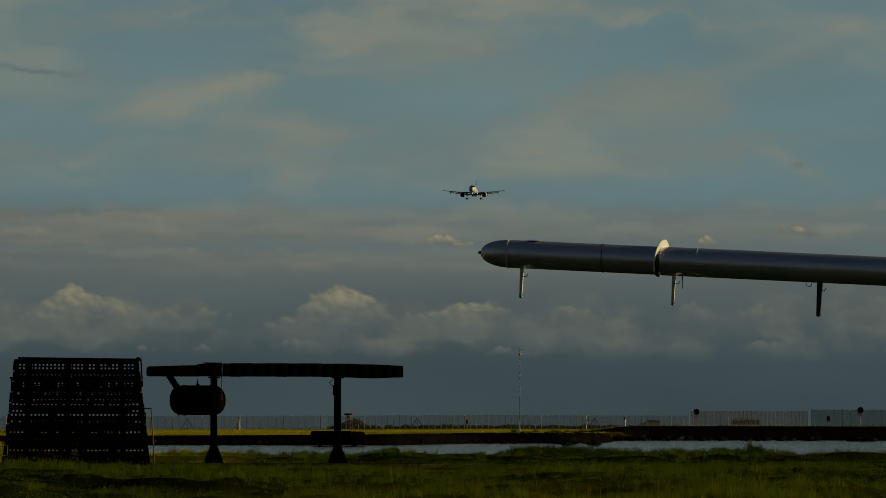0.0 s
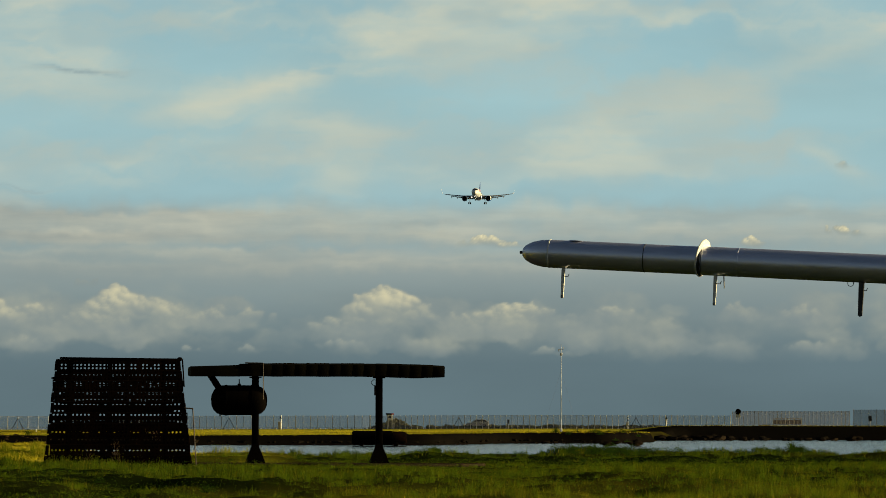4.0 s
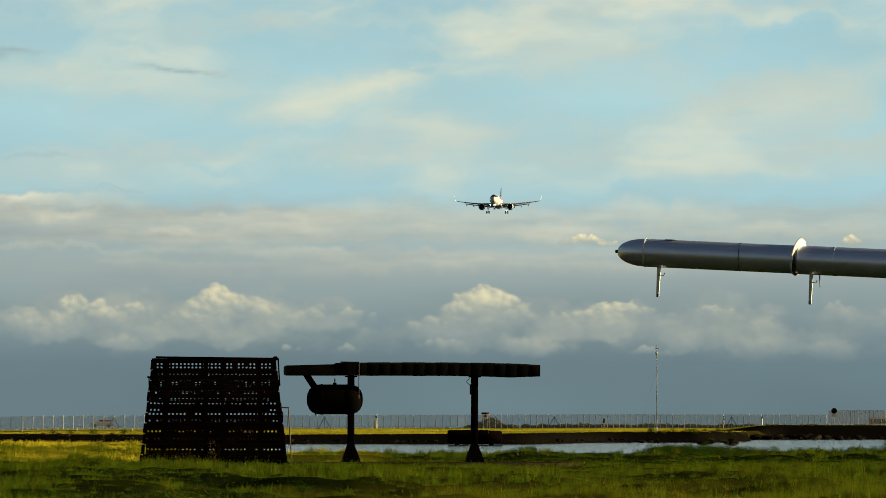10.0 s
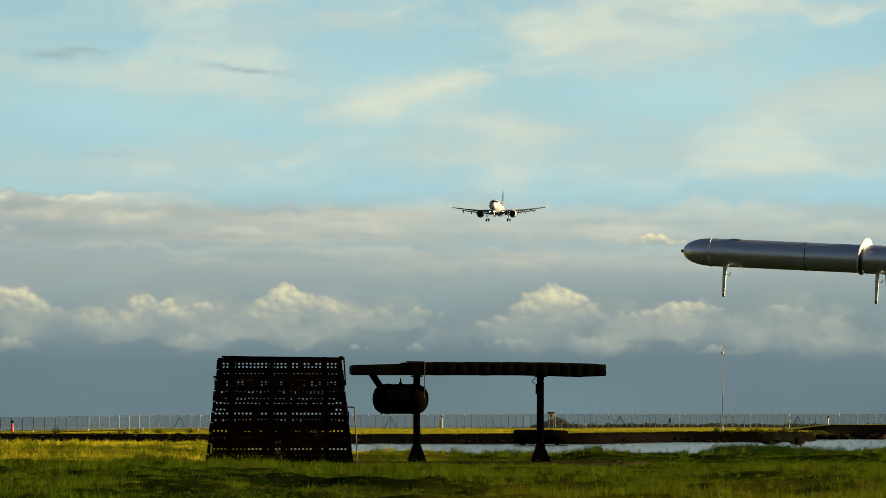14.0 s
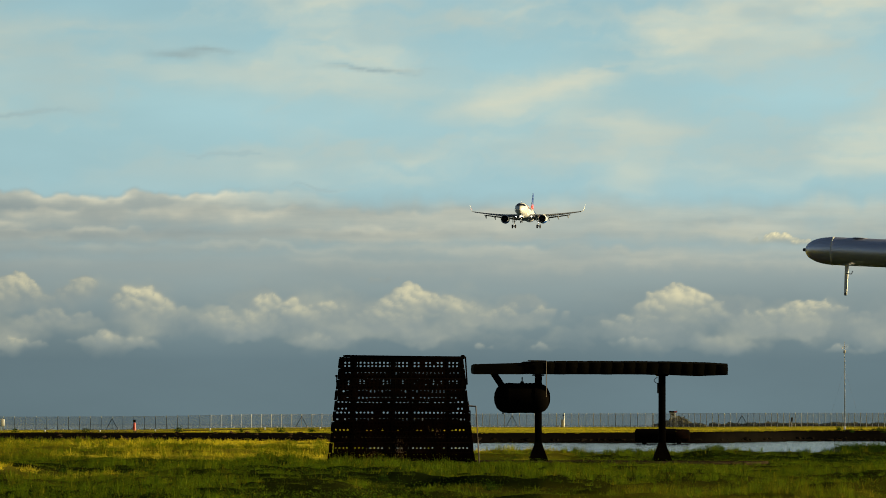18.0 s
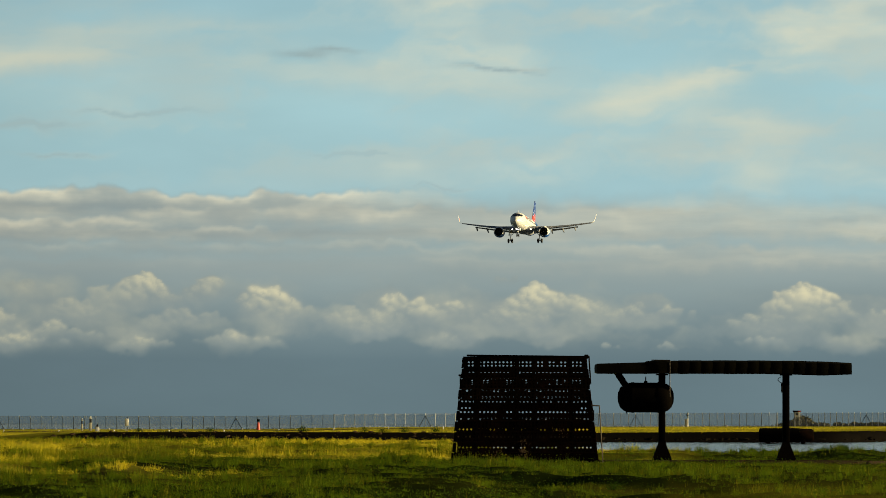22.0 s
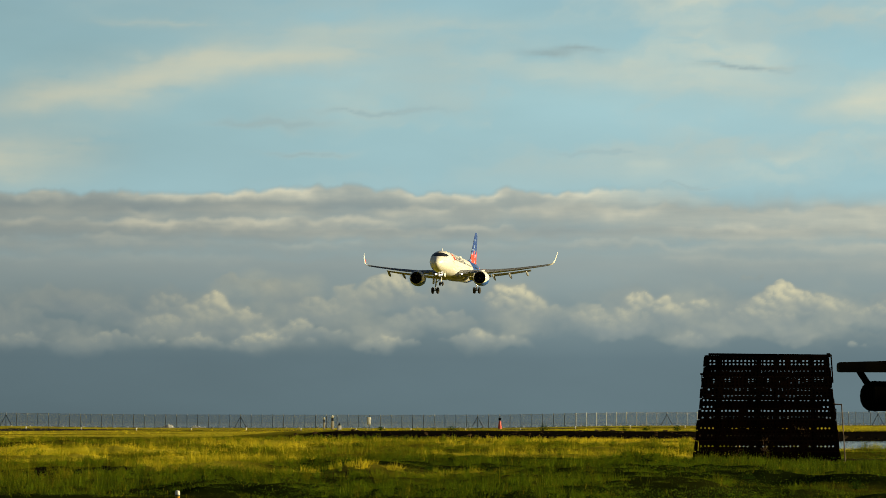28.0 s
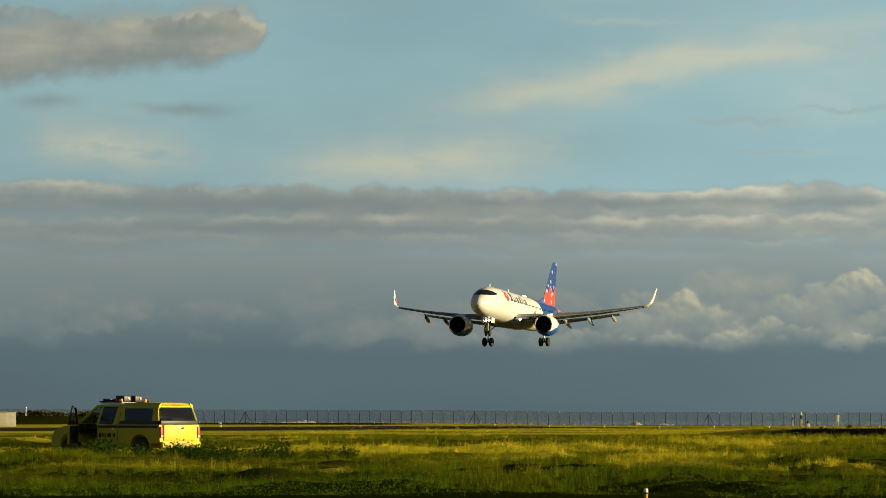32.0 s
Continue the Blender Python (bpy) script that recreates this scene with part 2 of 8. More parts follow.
# ---- sky backdrop: a far arc with drifting evening clouds ----
def sky_material():
    m, n, l, b = nodes_of("evening_sky")
    n.remove(b)
    em = n.new("ShaderNodeEmission")
    em.inputs["Strength"].default_value = 0.66
    l.new(em.outputs[0], n["Material Output"].inputs["Surface"])
    def attr(name):
        a = n.new("ShaderNodeAttribute")
        a.attribute_name = name
        return a
    # clear air by height
    h = attr("height")
    ramp = n.new("ShaderNodeValToRGB")
    e = ramp.color_ramp.elements
    stops = ((0.0, (0.122, 0.182, 0.204)), (0.14, (0.130, 0.192, 0.216)), (0.24, (0.194, 0.260, 0.272)), (0.36, (0.298, 0.367, 0.360)), (0.50, (0.345, 0.535, 0.57)), (0.75, (0.36, 0.565, 0.595)), (1.0, (0.315, 0.51, 0.56)))
    e[0].position, e[0].color = stops[0][0], (*stops[0][1], 1)
    e[1].position, e[1].color = stops[-1][0], (*stops[-1][1], 1)
    for p, c in stops[1:-1]:
        k = e.new(p)
        k.color = (*c, 1)
    l.new(h.outputs["Fac"], ramp.inputs[0])
    tc = n.new("ShaderNodeTexCoord")
    def calc(op, a, b, c=None, clamp=False):
        k = n.new("ShaderNodeMath")
        k.operation, k.use_clamp = op, clamp
        for s, v in zip(k.inputs, (a, b, c)):
            if v is None:
                continue
            if isinstance(v, (int, float)):
                s.default_value = v
            else:
                l.new(v, s)
        return k.outputs[0]
    def moved(offset, scale):
        mp = n.new("ShaderNodeMapping")
        mp.inputs["Location"].default_value, mp.inputs["Scale"].default_value = offset, scale
        l.new(tc.outputs["Object"], mp.inputs["Vector"])
        return mp.outputs[0]
    def noise(vec, scale, detail, rough=0.5):
        t = n.new("ShaderNodeTexNoise")
        t.inputs["Scale"].default_value, t.inputs["Detail"].default_value, t.inputs["Roughness"].default_value = scale, detail, rough
        l.new(vec, t.inputs["Vector"])
        return t
    def billow(offset):
        """Rounded puffs of several sizes, as in heaped cloud."""
        vec = moved(offset, (1, 0.2, 1.25))
        w = noise(vec, 0.05, 3)
        mix = n.new("ShaderNodeMixRGB")
        mix.blend_type, mix.inputs[0].default_value = "ADD", 1.0
        sc = n.new("ShaderNodeVectorMath")
        sc.operation, sc.inputs[3].default_value = "SCALE", 16.0
        l.new(w.outputs["Color"], sc.inputs[0])
        ad = n.new("ShaderNodeVectorMath")
        l.new(vec, ad.inputs[0])
        l.new(sc.outputs[0], ad.inputs[1])
        v = n.new("ShaderNodeTexVoronoi")
        v.feature = "SMOOTH_F1"
        v.inputs["Scale"].default_value, v.inputs["Detail"].default_value, v.inputs["Roughness"].default_value = 0.024, 2.5, 0.42
        v.inputs["Lacunarity"].default_value, v.inputs["Smoothness"].default_value = 2.3, 0.35
        l.new(ad.outputs[0], v.inputs["Vector"])
        return v.outputs["Distance"]
    puff, puff_sun = billow((0, 0, 0)), billow((4.0, 0, 6.0))
    relief = calc("SUBTRACT", puff_sun, puff)
    fine = noise(moved((0, 0, 0), (1, 1, 1)), 0.02, 6)
    streak = noise(moved((0, 0, 0), (0.010, 0.010, 0.075)), 1.0, 5, 0.55)
    heap_light_gain = calc("MULTIPLY_ADD", relief, 0.35, calc("MULTIPLY_ADD", puff, -0.2, 0.09))
    streak_gain = calc("MULTIPLY_ADD", streak.outputs["Fac"], 1.3, -0.63)
    gain = {"veil": calc("MULTIPLY_ADD", fine.outputs["Fac"], 0.25, -0.125), "layer": calc("MULTIPLY_ADD", fine.outputs["Fac"], 0.2, calc("ADD", streak_gain, -0.1)), "heap": heap_light_gain}
    # faint unevenness of the clear air
    air = noise(moved((40, 0, 9), (0.0035, 0.0035, 0.011)), 1.0, 4, 0.5)
    airy = n.new("ShaderNodeHueSaturation")
    l.new(calc("MULTIPLY_ADD", air.outputs["Fac"], 0.36, 0.83), airy.inputs["Value"])
    l.new(ramp.outputs[0], airy.inputs["Color"])
    last = airy.outputs[0]
    # thin veil, layer cloud, heaped cloud: cover and brightness of each
    for name, shade, light in (("veil", (0.385, 0.505, 0.50), (0.63, 0.665, 0.54)), ("layer", (0.268, 0.32, 0.316), (0.78, 0.72, 0.52)), ("heap", (0.238, 0.295, 0.298), (0.94, 0.84, 0.50))):
        cov, lit = attr(name + "_cover"), attr(name + "_light")
        if name == "veil":
            amount, cover = calc("ADD", lit.outputs["Fac"], gain[name], None, True), calc("MULTIPLY", cov.outputs["Fac"], calc("MULTIPLY_ADD", streak.outputs["Fac"], 0.8, 0.6), None, True)
        else:
            # gains act in proportion to the light that is there
            amount = calc("MULTIPLY_ADD", gain[name], calc("MULTIPLY_ADD", lit.outputs["Fac"], 0.9, 0.12), lit.outputs["Fac"], True)
            cover = cov.outputs["Fac"]
        if name == "heap":
            edge = calc("MULTIPLY_ADD", puff, -0.2, calc("ADD", cov.outputs["Fac"], 0.1))
            rg = n.new("ShaderNodeMapRange")
            rg.interpolation_type = "SMOOTHSTEP"
            rg.inputs["From Min"].default_value, rg.inputs["From Max"].default_value = 0.12, 0.88
            l.new(edge, rg.inputs["Value"])
            fade = n.new("ShaderNodeMapRange")
            fade.interpolation_type = "SMOOTHSTEP"
            fade.inputs["From Min"].default_value, fade.inputs["From Max"].default_value = 0.11, 0.20
            l.new(h.outputs["Fac"], fade.inputs["Value"])
            cover = calc("MULTIPLY", calc("MULTIPLY", rg.outputs[0], fade.outputs[0]), calc("MULTIPLY", cov.outputs["Fac"], 4.0, None, True), None, True)
        col = n.new("ShaderNodeMixRGB")
        col.inputs[1].default_value, col.inputs[2].default_value = (*shade, 1), (*light, 1)
        l.new(amount, col.inputs[0])
        mx = n.new("ShaderNodeMixRGB")
        l.new(cover, mx.inputs[0])
        l.new(last, mx.inputs[1])
        l.new(col.outputs[0], mx.inputs[2])
        last = mx.outputs[0]
    # the air darkens away from the sun
    dusk = n.new("ShaderNodeHueSaturation")
    l.new(attr("dusk").outputs["Fac"], dusk.inputs["Value"])
    l.new(last, dusk.inputs["Color"])
    l.new(dusk.outputs[0], em.inputs["Color"])
    return m


def sky_backdrop():
    """Units of the cloud plan: 156.4 to a degree; p to the right, q up from the horizon."""
    ps, qs = np.arange(-2250, 2251, 3.0), np.concatenate([np.arange(-40, 96, 8.0), np.arange(96, 300, 2.4), np.arange(300, 430, 3.0), np.arange(430, 860, 4.2)])
    P, Q = np.meshgrid(ps, qs)
    warp_x = (fbm(P / 90 + 3, Q / 70 + 5, 5) - 0.5)
    warp_y = (fbm(P / 80 + 31, Q / 60 + 25, 5) - 0.5)
    fine_x = (fbm(P / 26 + 13, Q / 22 + 45, 4) - 0.5)
    fine_y = (fbm(P / 26 + 73, Q / 22 + 15, 4) - 0.5)

    heap = np.zeros_like(P)
    heap_l = np.zeros_like(P)
    g = np.random.default_rng(21)

    def blob(p, q, r, amount, light, flat=1.0):
        """One soft dull lump of the bank behind."""
        i0, i1 = np.searchsorted(ps, (p - 2.2 * r - 40, p + 2.2 * r + 40))
        j0, j1 = np.searchsorted(qs, (q - 2.2 * r - 40, q + 2.2 * r + 40))
        w = np.s_[j0:j1, i0:i1]
        k = min(1.0, r / 34)
        x = (P[w] - p + k * (34 * warp_x[w] + 30 * fine_x[w])) / r
        y = (Q[w] - q + k * (30 * warp_y[w] + 30 * fine_y[w])) / (r * flat)
        d2 = x * x + y * y
        c = amount * smooth(1.25, 0.35, d2)
        nz = np.sqrt(np.clip(1 - 0.75 * d2, 0, 1))
        li = light * np.clip(0.18 + 0.34 * x + 0.62 * y + 0.22 * nz, 0.02, 1.1)
        heap_l[w] = heap_l[w] * (1 - c) + li * c
        heap[w] = 1 - (1 - heap[w]) * (1 - c)

    def blurred(f, k):
        for axis in (0, 1):
            f = sum(np.roll(f, d, axis) * w for d, w in zip(range(-k, k + 1), np.hanning(2 * k + 3)[1:-1] / np.hanning(2 * k + 3).sum()))
        return f

    sunward = np.array([0.55, 0.72, 0.36]) / np.linalg.norm([0.55, 0.72, 0.36])

    def heap_cloud(p, top, left, right, h, amount=0.9, light=1.0):
        """Heaped cloud: lumps on lumps under a crest at p that falls steeply on one side and long on the other, lit from above."""
        i0, i1 = np.searchsorted(ps, (p - left - 70, p + right + 70))
        j0, j1 = np.searchsorted(qs, (top - 1.9 * h - 60, top + 50))
        w = np.s_[j0:j1, i0:i1]
        px = P[w] + 9 * warp_x[w] + 12 * fine_x[w]
        qy = Q[w] + 9 * warp_y[w] + 12 * fine_y[w]
        near = np.full(px.shape, -1e3)
        lam, cover = np.zeros(px.shape), np.zeros(px.shape)
        lumps = []
        n = max(5, int((left + right) / 16))
        for k in range(n):
            u = (k + g.uniform(0.1, 0.9)) / n * 2 - 1
            x = u * (left if u < 0 else right)
            crest = max(0.0, 1 - abs(u) ** (1.5 if u < 0 else 0.85))
            r = (0.20 + 0.22 * crest) * h * g.uniform(0.8, 1.2)
            lumps.append((p + x, top - h + crest * h - r, r, 0.0))
            for _ in range(2):
                rr = r * g.uniform(0.7, 1.1)
                lumps.append((p + x + g.normal(0, 10), top - h * g.uniform(0.7, 1.5) + 0.25 * crest * h, rr, 0.35 * h * g.random()))
        for x, y, r, z in list(lumps):
            for _ in range(3):
                a, f = g.uniform(-0.5, 3.6), g.uniform(0.5, 0.92)
                rr = r * g.uniform(0.36, 0.62)
                c1 = (x + r * f * math.cos(a), y + r * f * math.sin(a) * 0.8, rr, z + r * math.sqrt(1 - f * f) * 0.9)
                lumps.append(c1)
                for _ in range(1):
                    a2, f2 = g.uniform(-0.5, 3.6), g.uniform(0.5, 0.95)
                    lumps.append((c1[0] + rr * f2 * math.cos(a2), c1[1] + rr * f2 * math.sin(a2), rr * g.uniform(0.35, 0.55), c1[3] + rr * math.sqrt(1 - f2 * f2)))
        for x, y, r, z in lumps:
            u, v = (px - x) / r, (qy - y) / (0.85 * r)
            d2 = u * u + v * v
            nz = np.sqrt(np.clip(1 - d2, 0, 1))
            cover = np.maximum(cover, smooth(1.15, 0.5, d2))
            zz = np.where(d2 < 1, z + r * nz, -1e3)
            hit = zz > near
            near = np.where(hit, zz, near)
            bright = np.clip(0.22 + 0.78 * (u * sunward[0] + v * sunward[1] + nz * sunward[2]), 0, 1)
            k = 0.7 * smooth(1.0, 0.45, d2)
            lam = np.where(hit, lam * (1 - k) + bright * k, lam)
        up = (Q[w] - (top - h)) / h
        crisp = smooth(0.0, 0.75, up + 0.5 * warp_x[w])
        spread = max(1, min(6, int(h / 8)))
        hazy = blurred(blurred(cover, spread), spread)
        c = 0.92 * amount * (cover * crisp + hazy * (1 - crisp)) * (0.22 + 0.78 * smooth(-0.3, 0.7, up + 0.8 * warp_y[w])) * smooth(-1.1, -0.1, up + 0.8 * warp_y[w])
        li = light * (0.10 + 1.1 * lam ** 1.7) * (0.14 + 0.86 * smooth(-0.3, 0.95, up + 0.6 * warp_x[w]))
        heap_l[w] = heap_l[w] * (1 - c) + li * c
        heap[w] = 1 - (1 - heap[w]) * (1 - c)

    # dim bank behind, then single heads
    for k in range(190):
        p = g.uniform(-2200, 2200)
        blob(p, g.uniform(120, 215), g.uniform(26, 80), 0.26, g.uniform(0.15, 0.42) * (0.5 if p < -900 else 1), 0.42)
    # crest bearing, crest height, reach on both sides, depth, cover, light
    for head in ((-1700, 246, 150, 170, 70, 0.4, 0.22), (-1440, 214, 130, 150, 60, 0.4, 0.26), (-1250, 255, 100, 110, 50, 0.35, 0.24), (-1100, 215, 110, 120, 60, 0.45, 0.28), (-960, 200, 110, 130, 60, 0.6, 0.34), (-800, 206, 80, 90, 55, 0.6, 0.4),
                 (-592, 262, 40, 50, 36, 0.55, 0.6), (-700, 226, 60, 70, 56, 0.7, 0.6), (-630, 228, 60, 125, 80, 0.95, 1.0), (-520, 250, 40, 50, 44, 0.6, 0.5), (-442, 222, 56, 66, 60, 0.7, 0.62), (-317, 268, 66, 62, 66, 0.95, 1.05), (-197, 258, 50, 52, 50, 0.9, 0.75),
                 (-250, 205, 90, 90, 50, 0.7, 0.5), (-92, 246, 40, 128, 72, 0.95, 1.05), (60, 200, 70, 70, 44, 0.7, 0.55), (150, 231, 82, 84, 62, 0.95, 0.95), (238, 220, 26, 40, 34, 0.85, 1.05), (320, 258, 36, 44, 18, 0.6, 0.7), (382, 250, 60, 200, 72, 0.95, 1.05), (330, 205, 90, 80, 50, 0.7, 0.55),
                 (540, 208, 60, 90, 30, 0.8, 0.75), (622, 205, 50, 60, 30, 0.7, 0.8), (765, 192, 60, 50, 30, 0.75, 0.75), (880, 246, 110, 90, 78, 0.95, 1.05), (1093, 223, 110, 120, 50, 0.95, 1.1), (1253, 214, 34, 62, 30, 0.8, 0.8), (1483, 217, 44, 56, 34, 0.7, 0.62), (1600, 213, 60, 70, 36, 0.7, 0.62), (1810, 225, 80, 90, 50, 0.6, 0.5),
                 (783, 156, 44, 52, 22, 0.8, 0.75), (1143, 139, 38, 52, 20, 0.8, 0.65), (1608, 150, 50, 60, 26, 0.6, 0.5), (508, 139, 22, 26, 16, 0.75, 0.7), (613, 139, 18, 22, 14, 0.7, 0.6), (210, 158, 30, 44, 22, 0.6, 0.55), (-317, 152, 70, 80, 30, 0.8, 0.75), (-150, 160, 80, 90, 32, 0.8, 0.7),
                 (-470, 176, 80, 80, 40, 0.85, 0.85), (-540, 160, 60, 90, 34, 0.85, 0.9), (-650, 152, 70, 100, 34, 0.85, 0.9), (-800, 158, 80, 100, 34, 0.75, 0.75), (-960, 152, 90, 100, 32, 0.7, 0.7), (-1100, 190, 90, 100, 50, 0.6, 0.6), (-700, 190, 60, 70, 44, 0.7, 0.75)):
        heap_cloud(*head)
    # small bright heads on the layer above
    for head in ((1030, 336, 74, 76, 26, 1.0, 3.2), (1085, 328, 40, 24, 20, 1.0, 3.2), (1510, 334, 44, 50, 24, 1.0, 2.4), (1663, 470, 22, 34, 24, 0.8, 2.4), (1672, 354, 38, 44, 22, 0.95, 2.2), (-1490, 408, 28, 32, 20, 1.0, 3.6), (-1396, 403, 16, 20, 14, 0.95, 3.0)):
        heap_cloud(*head)
    # lit crowns of the dark heap high up
    for head in ((-1430, 722, 120, 70, 70, 0.75, 1.25), (-1540, 712, 70, 60, 44, 0.6, 0.8), (-1770, 726, 200, 190, 64, 0.7, 1.1)):
        heap_cloud(*head)
    heap *= smooth(70, 130, Q + 26 * warp_y)
    # dull even body that joins the heads
    body = (0.28 + 0.24 * smooth(-1000, -500, P)) * smooth(90, 190, Q + 30 * warp_y) * smooth(285, 225, Q + 40 * warp_y + 40 * warp_x) * (0.45 + 0.55 * smooth(0.35, 0.6, fbm(P / 210 + 17, Q / 120 + 61, 3)))
    body_l = 0.10 + 0.16 * smooth(0.4, 0.65, fbm(P / 120 + 5, Q / 50 + 71, 3))
    heap_l = heap_l * heap + body_l * (1 - heap)
    heap = 1 - (1 - heap) * (1 - body)
    heap_l *= 1.02 * (0.55 + 0.45 * smooth(-1050, -600, P))

    heap_l = 0.35 * heap_l + 0.65 * blurred(heap_l, 2)
    heap = 0.3 * heap + 0.7 * blurred(heap, 1)

    # layer cloud: overlapping shelves, each with a lumpy sunlit upper rim fading to grey below
    layer = np.zeros_like(P)
    layer_l = np.zeros_like(P)

    def shelf(top, lump, depth, p0, p1, amount, light, seed, soft=9):
        rim = top + lump * (fbm(P / 75 + seed, P * 0 + seed * 1.7, 4) - 0.5) + 0.5 * lump * (fbm(P / 300 + seed, P * 0 + 2, 2) - 0.5)
        y = Q - rim + 14 * fine_y + 12 * warp_y
        span = smooth(p0 - 160, p0 + 160, P) * smooth(p1 + 160, p1 - 160, P)
        c = amount * span * smooth(soft * 0.5, -soft, y) * smooth(-depth * 1.5, -depth * 0.35, y)
        li = light * np.exp(np.clip(y, -300, 0) / (0.30 * depth)) * (0.30 + 1.0 * smooth(0.35, 0.7, fbm(P / 130 + seed * 3, Q / 60 + seed, 4))) + 0.06 + 0.30 * smooth(-100, 500, P)
        layer_l[:] = layer_l * (1 - c) + li * c
        layer[:] = 1 - (1 - layer) * (1 - c)

    shelf(402, 30, 75, -2400, 130, 0.85, 1.15, 1.3)
    shelf(396, 34, 70, 60, 2400, 0.6, 1.2, 2.1, 34)
    shelf(374, 26, 46, -1300, 700, 0.6, 0.9, 3.7)
    shelf(352, 20, 36, -2400, -300, 0.75, 1.1, 4.9)
    shelf(350, 18, 36, 150, 2400, 0.55, 1.1, 5.2, 20)
    shelf(338, 16, 30, -760, 420, 0.6, 0.85, 6.4)
    shelf(322, 14, 30, -2400, -700, 0.6, 0.75, 7.7)
    shelf(312, 14, 26, -900, 900, 0.5, 0.8, 8.1)
    shelf(305, 14, 30, 500, 2400, 0.5, 0.85, 9.6, 16)
    shelf(286, 18, 34, -2400, 2400, 0.35, 0.6, 10.3)
    # long dull streaks under the rims
    for p, q, w, h, am in ((-30, 645, 48, 6, 0.5), (22, 653, 46, 4, 0.5), (310, 623, 78, 3, 0.38), (-1755, 552, 52, 12, 0.5), (-1505, 540, 80, 10, 0.6), (330, 372, 420, 9, 0.35), (880, 352, 330, 6, 0.25), (300, 330, 420, 9, 0.35), (-700, 378, 700, 12, 0.75), (-350, 330, 500, 8, 0.6), (-1400, 372, 520, 16, 0.8), (-1300, 330, 500, 14, 0.7), (1400, 372, 420, 8, 0.2), (1300, 318, 380, 8, 0.3), (-1800, 310, 460, 55, 0.5), (-1500, 215, 420, 40, 0.35)):
        c = am * np.exp(-((P - p) / w) ** 2 - np.abs((Q - q + 16 * warp_y + 8 * fine_y) / h) ** 2)
        layer_l[:] = layer_l * (1 - c) + 0.0 * c
        layer[:] = 1 - (1 - layer) * (1 - c)

    # thin veil: wide faint patches and placed wisps above
    v = fbm(P / 330 + 0.5 * warp_x + 0.0016 * Q, Q / 85 + 0.8 * warp_y - 0.0012 * P, 6)
    veil = 0.9 * smooth(0.30, 0.74, v) * smooth(370, 480, Q) * (0.02 + 0.98 * smooth(-1100, 500, P) + 0.12 * smooth(640, 760, Q))
    veil_l = 0.30 + 0.6 * smooth(0.4, 0.75, fbm(P / 200 + 9, Q / 70 + 2, 4))

    def wisp(p, q, w, h, slope, amount, light, feather=1.0):
        """A feathered streak, half-length w, half-height h, rising by slope."""
        x = (P - p + 60 * warp_x) / w
        y = (Q - q - slope * (P - p) + 26 * warp_y + 9 * fine_y) / h
        c = amount * np.exp(-(x * x) ** 1.5 - np.abs(y) ** 1.6) * (1 - feather + feather * smooth(0.22, 0.55, fbm(P / 110 + p * 0.01 - 0.012 * slope * Q, Q / 22 + 0.2 * P * slope / 22 + q, 5) + 0.14))
        veil_l[:] = veil_l * (1 - c) + light * c
        veil[:] = 1 - (1 - veil) * (1 - c)

    wisp(600, 580, 165, 26, 0.22, 0.95, 0.95), wisp(760, 528, 110, 32, -0.12, 0.75, 0.8), wisp(775, 440, 58, 50, 0.0, 0.6, 0.85), wisp(1000, 650, 160, 30, 0.15, 0.55, 0.7)
    wisp(1300, 545, 170, 34, 0.1, 0.55, 0.8), wisp(1640, 655, 160, 40, 0.35, 0.6, 0.85), wisp(1640, 465, 60, 18, -0.4, 0.6, 0.8), wisp(250, 600, 240, 34, -0.1, 0.45, 0.75)
    wisp(-450, 640, 130, 20, 0.05, 0.85, 0.75), wisp(-690, 625, 120, 24, 0.28, 0.8, 0.75), wisp(-880, 575, 150, 30, 0.12, 0.7, 0.7), wisp(-920, 478, 130, 34, 0.05, 0.5, 0.6)
    wisp(-1125, 446, 230, 42, 0.02, 1.0, 1.1, 0.5), wisp(-730, 600, 330, 30, 0.2, 0.9, 1.05, 0.8), wisp(-1640, 474, 150, 44, -0.08, 1.0, 1.0, 0.6), wisp(60, 610, 260, 26, -0.08, 0.5, 0.75), wisp(-700, 700, 130, 8, 0.0, 0.5, 0.75), wisp(-300, 690, 300, 18, 0.02, 0.45, 0.8)
    wisp(950, 330, 70, 9, -0.1, 0.9, 1.0), wisp(520, 620, 70, 5, 0, 0.2, 0.5)
    for p, q, w, h, s in ((310, 624, 85, 4, -0.06), (50, 470, 70, 3, -0.02), (-520, 523, 110, 6, 0.0), (-330, 545, 120, 5, 0), (220, 415, 60, 3, 0), (-450, 470, 75, 4, 0)):
        wisp(p, q, w, h, s, 0.8, -0.45, 0.3)
    # one dark heap high up
    end = np.sqrt(np.clip(1 - np.clip((P + 1500 + 70 * warp_x) / 150, 0, 1) ** 2, 0, 1)) * smooth(-2250, -2050, P)
    mid = 662 + 0.09 * (P + 1600) + 20 * warp_y
    up = (Q - mid + 44 * warp_y + 24 * fine_y) / (1 + 60 * end)
    c = smooth(0, 0.3, end) * smooth(1.15, 0.35, up) * smooth(-1.25, -0.45, up)
    li = np.clip(0.22 + 0.30 * up + 0.35 * smooth(-1560, -1380, P + 40 * warp_x) + 0.5 * warp_x, 0.10, 0.8)
    layer_l *= 0.76 + 0.38 * smooth(-1500, -600, P)
    layer_l[:] = layer_l * (1 - c) + li * c
    layer[:] = np.maximum(layer, c)

    az, el = np.radians(P / 156.4), np.radians(Q / 156.4)
    R = 4700.0
    verts = np.stack([R * np.sin(az), R * np.cos(az), EYE + R * np.tan(el)], -1).reshape(-1, 3)
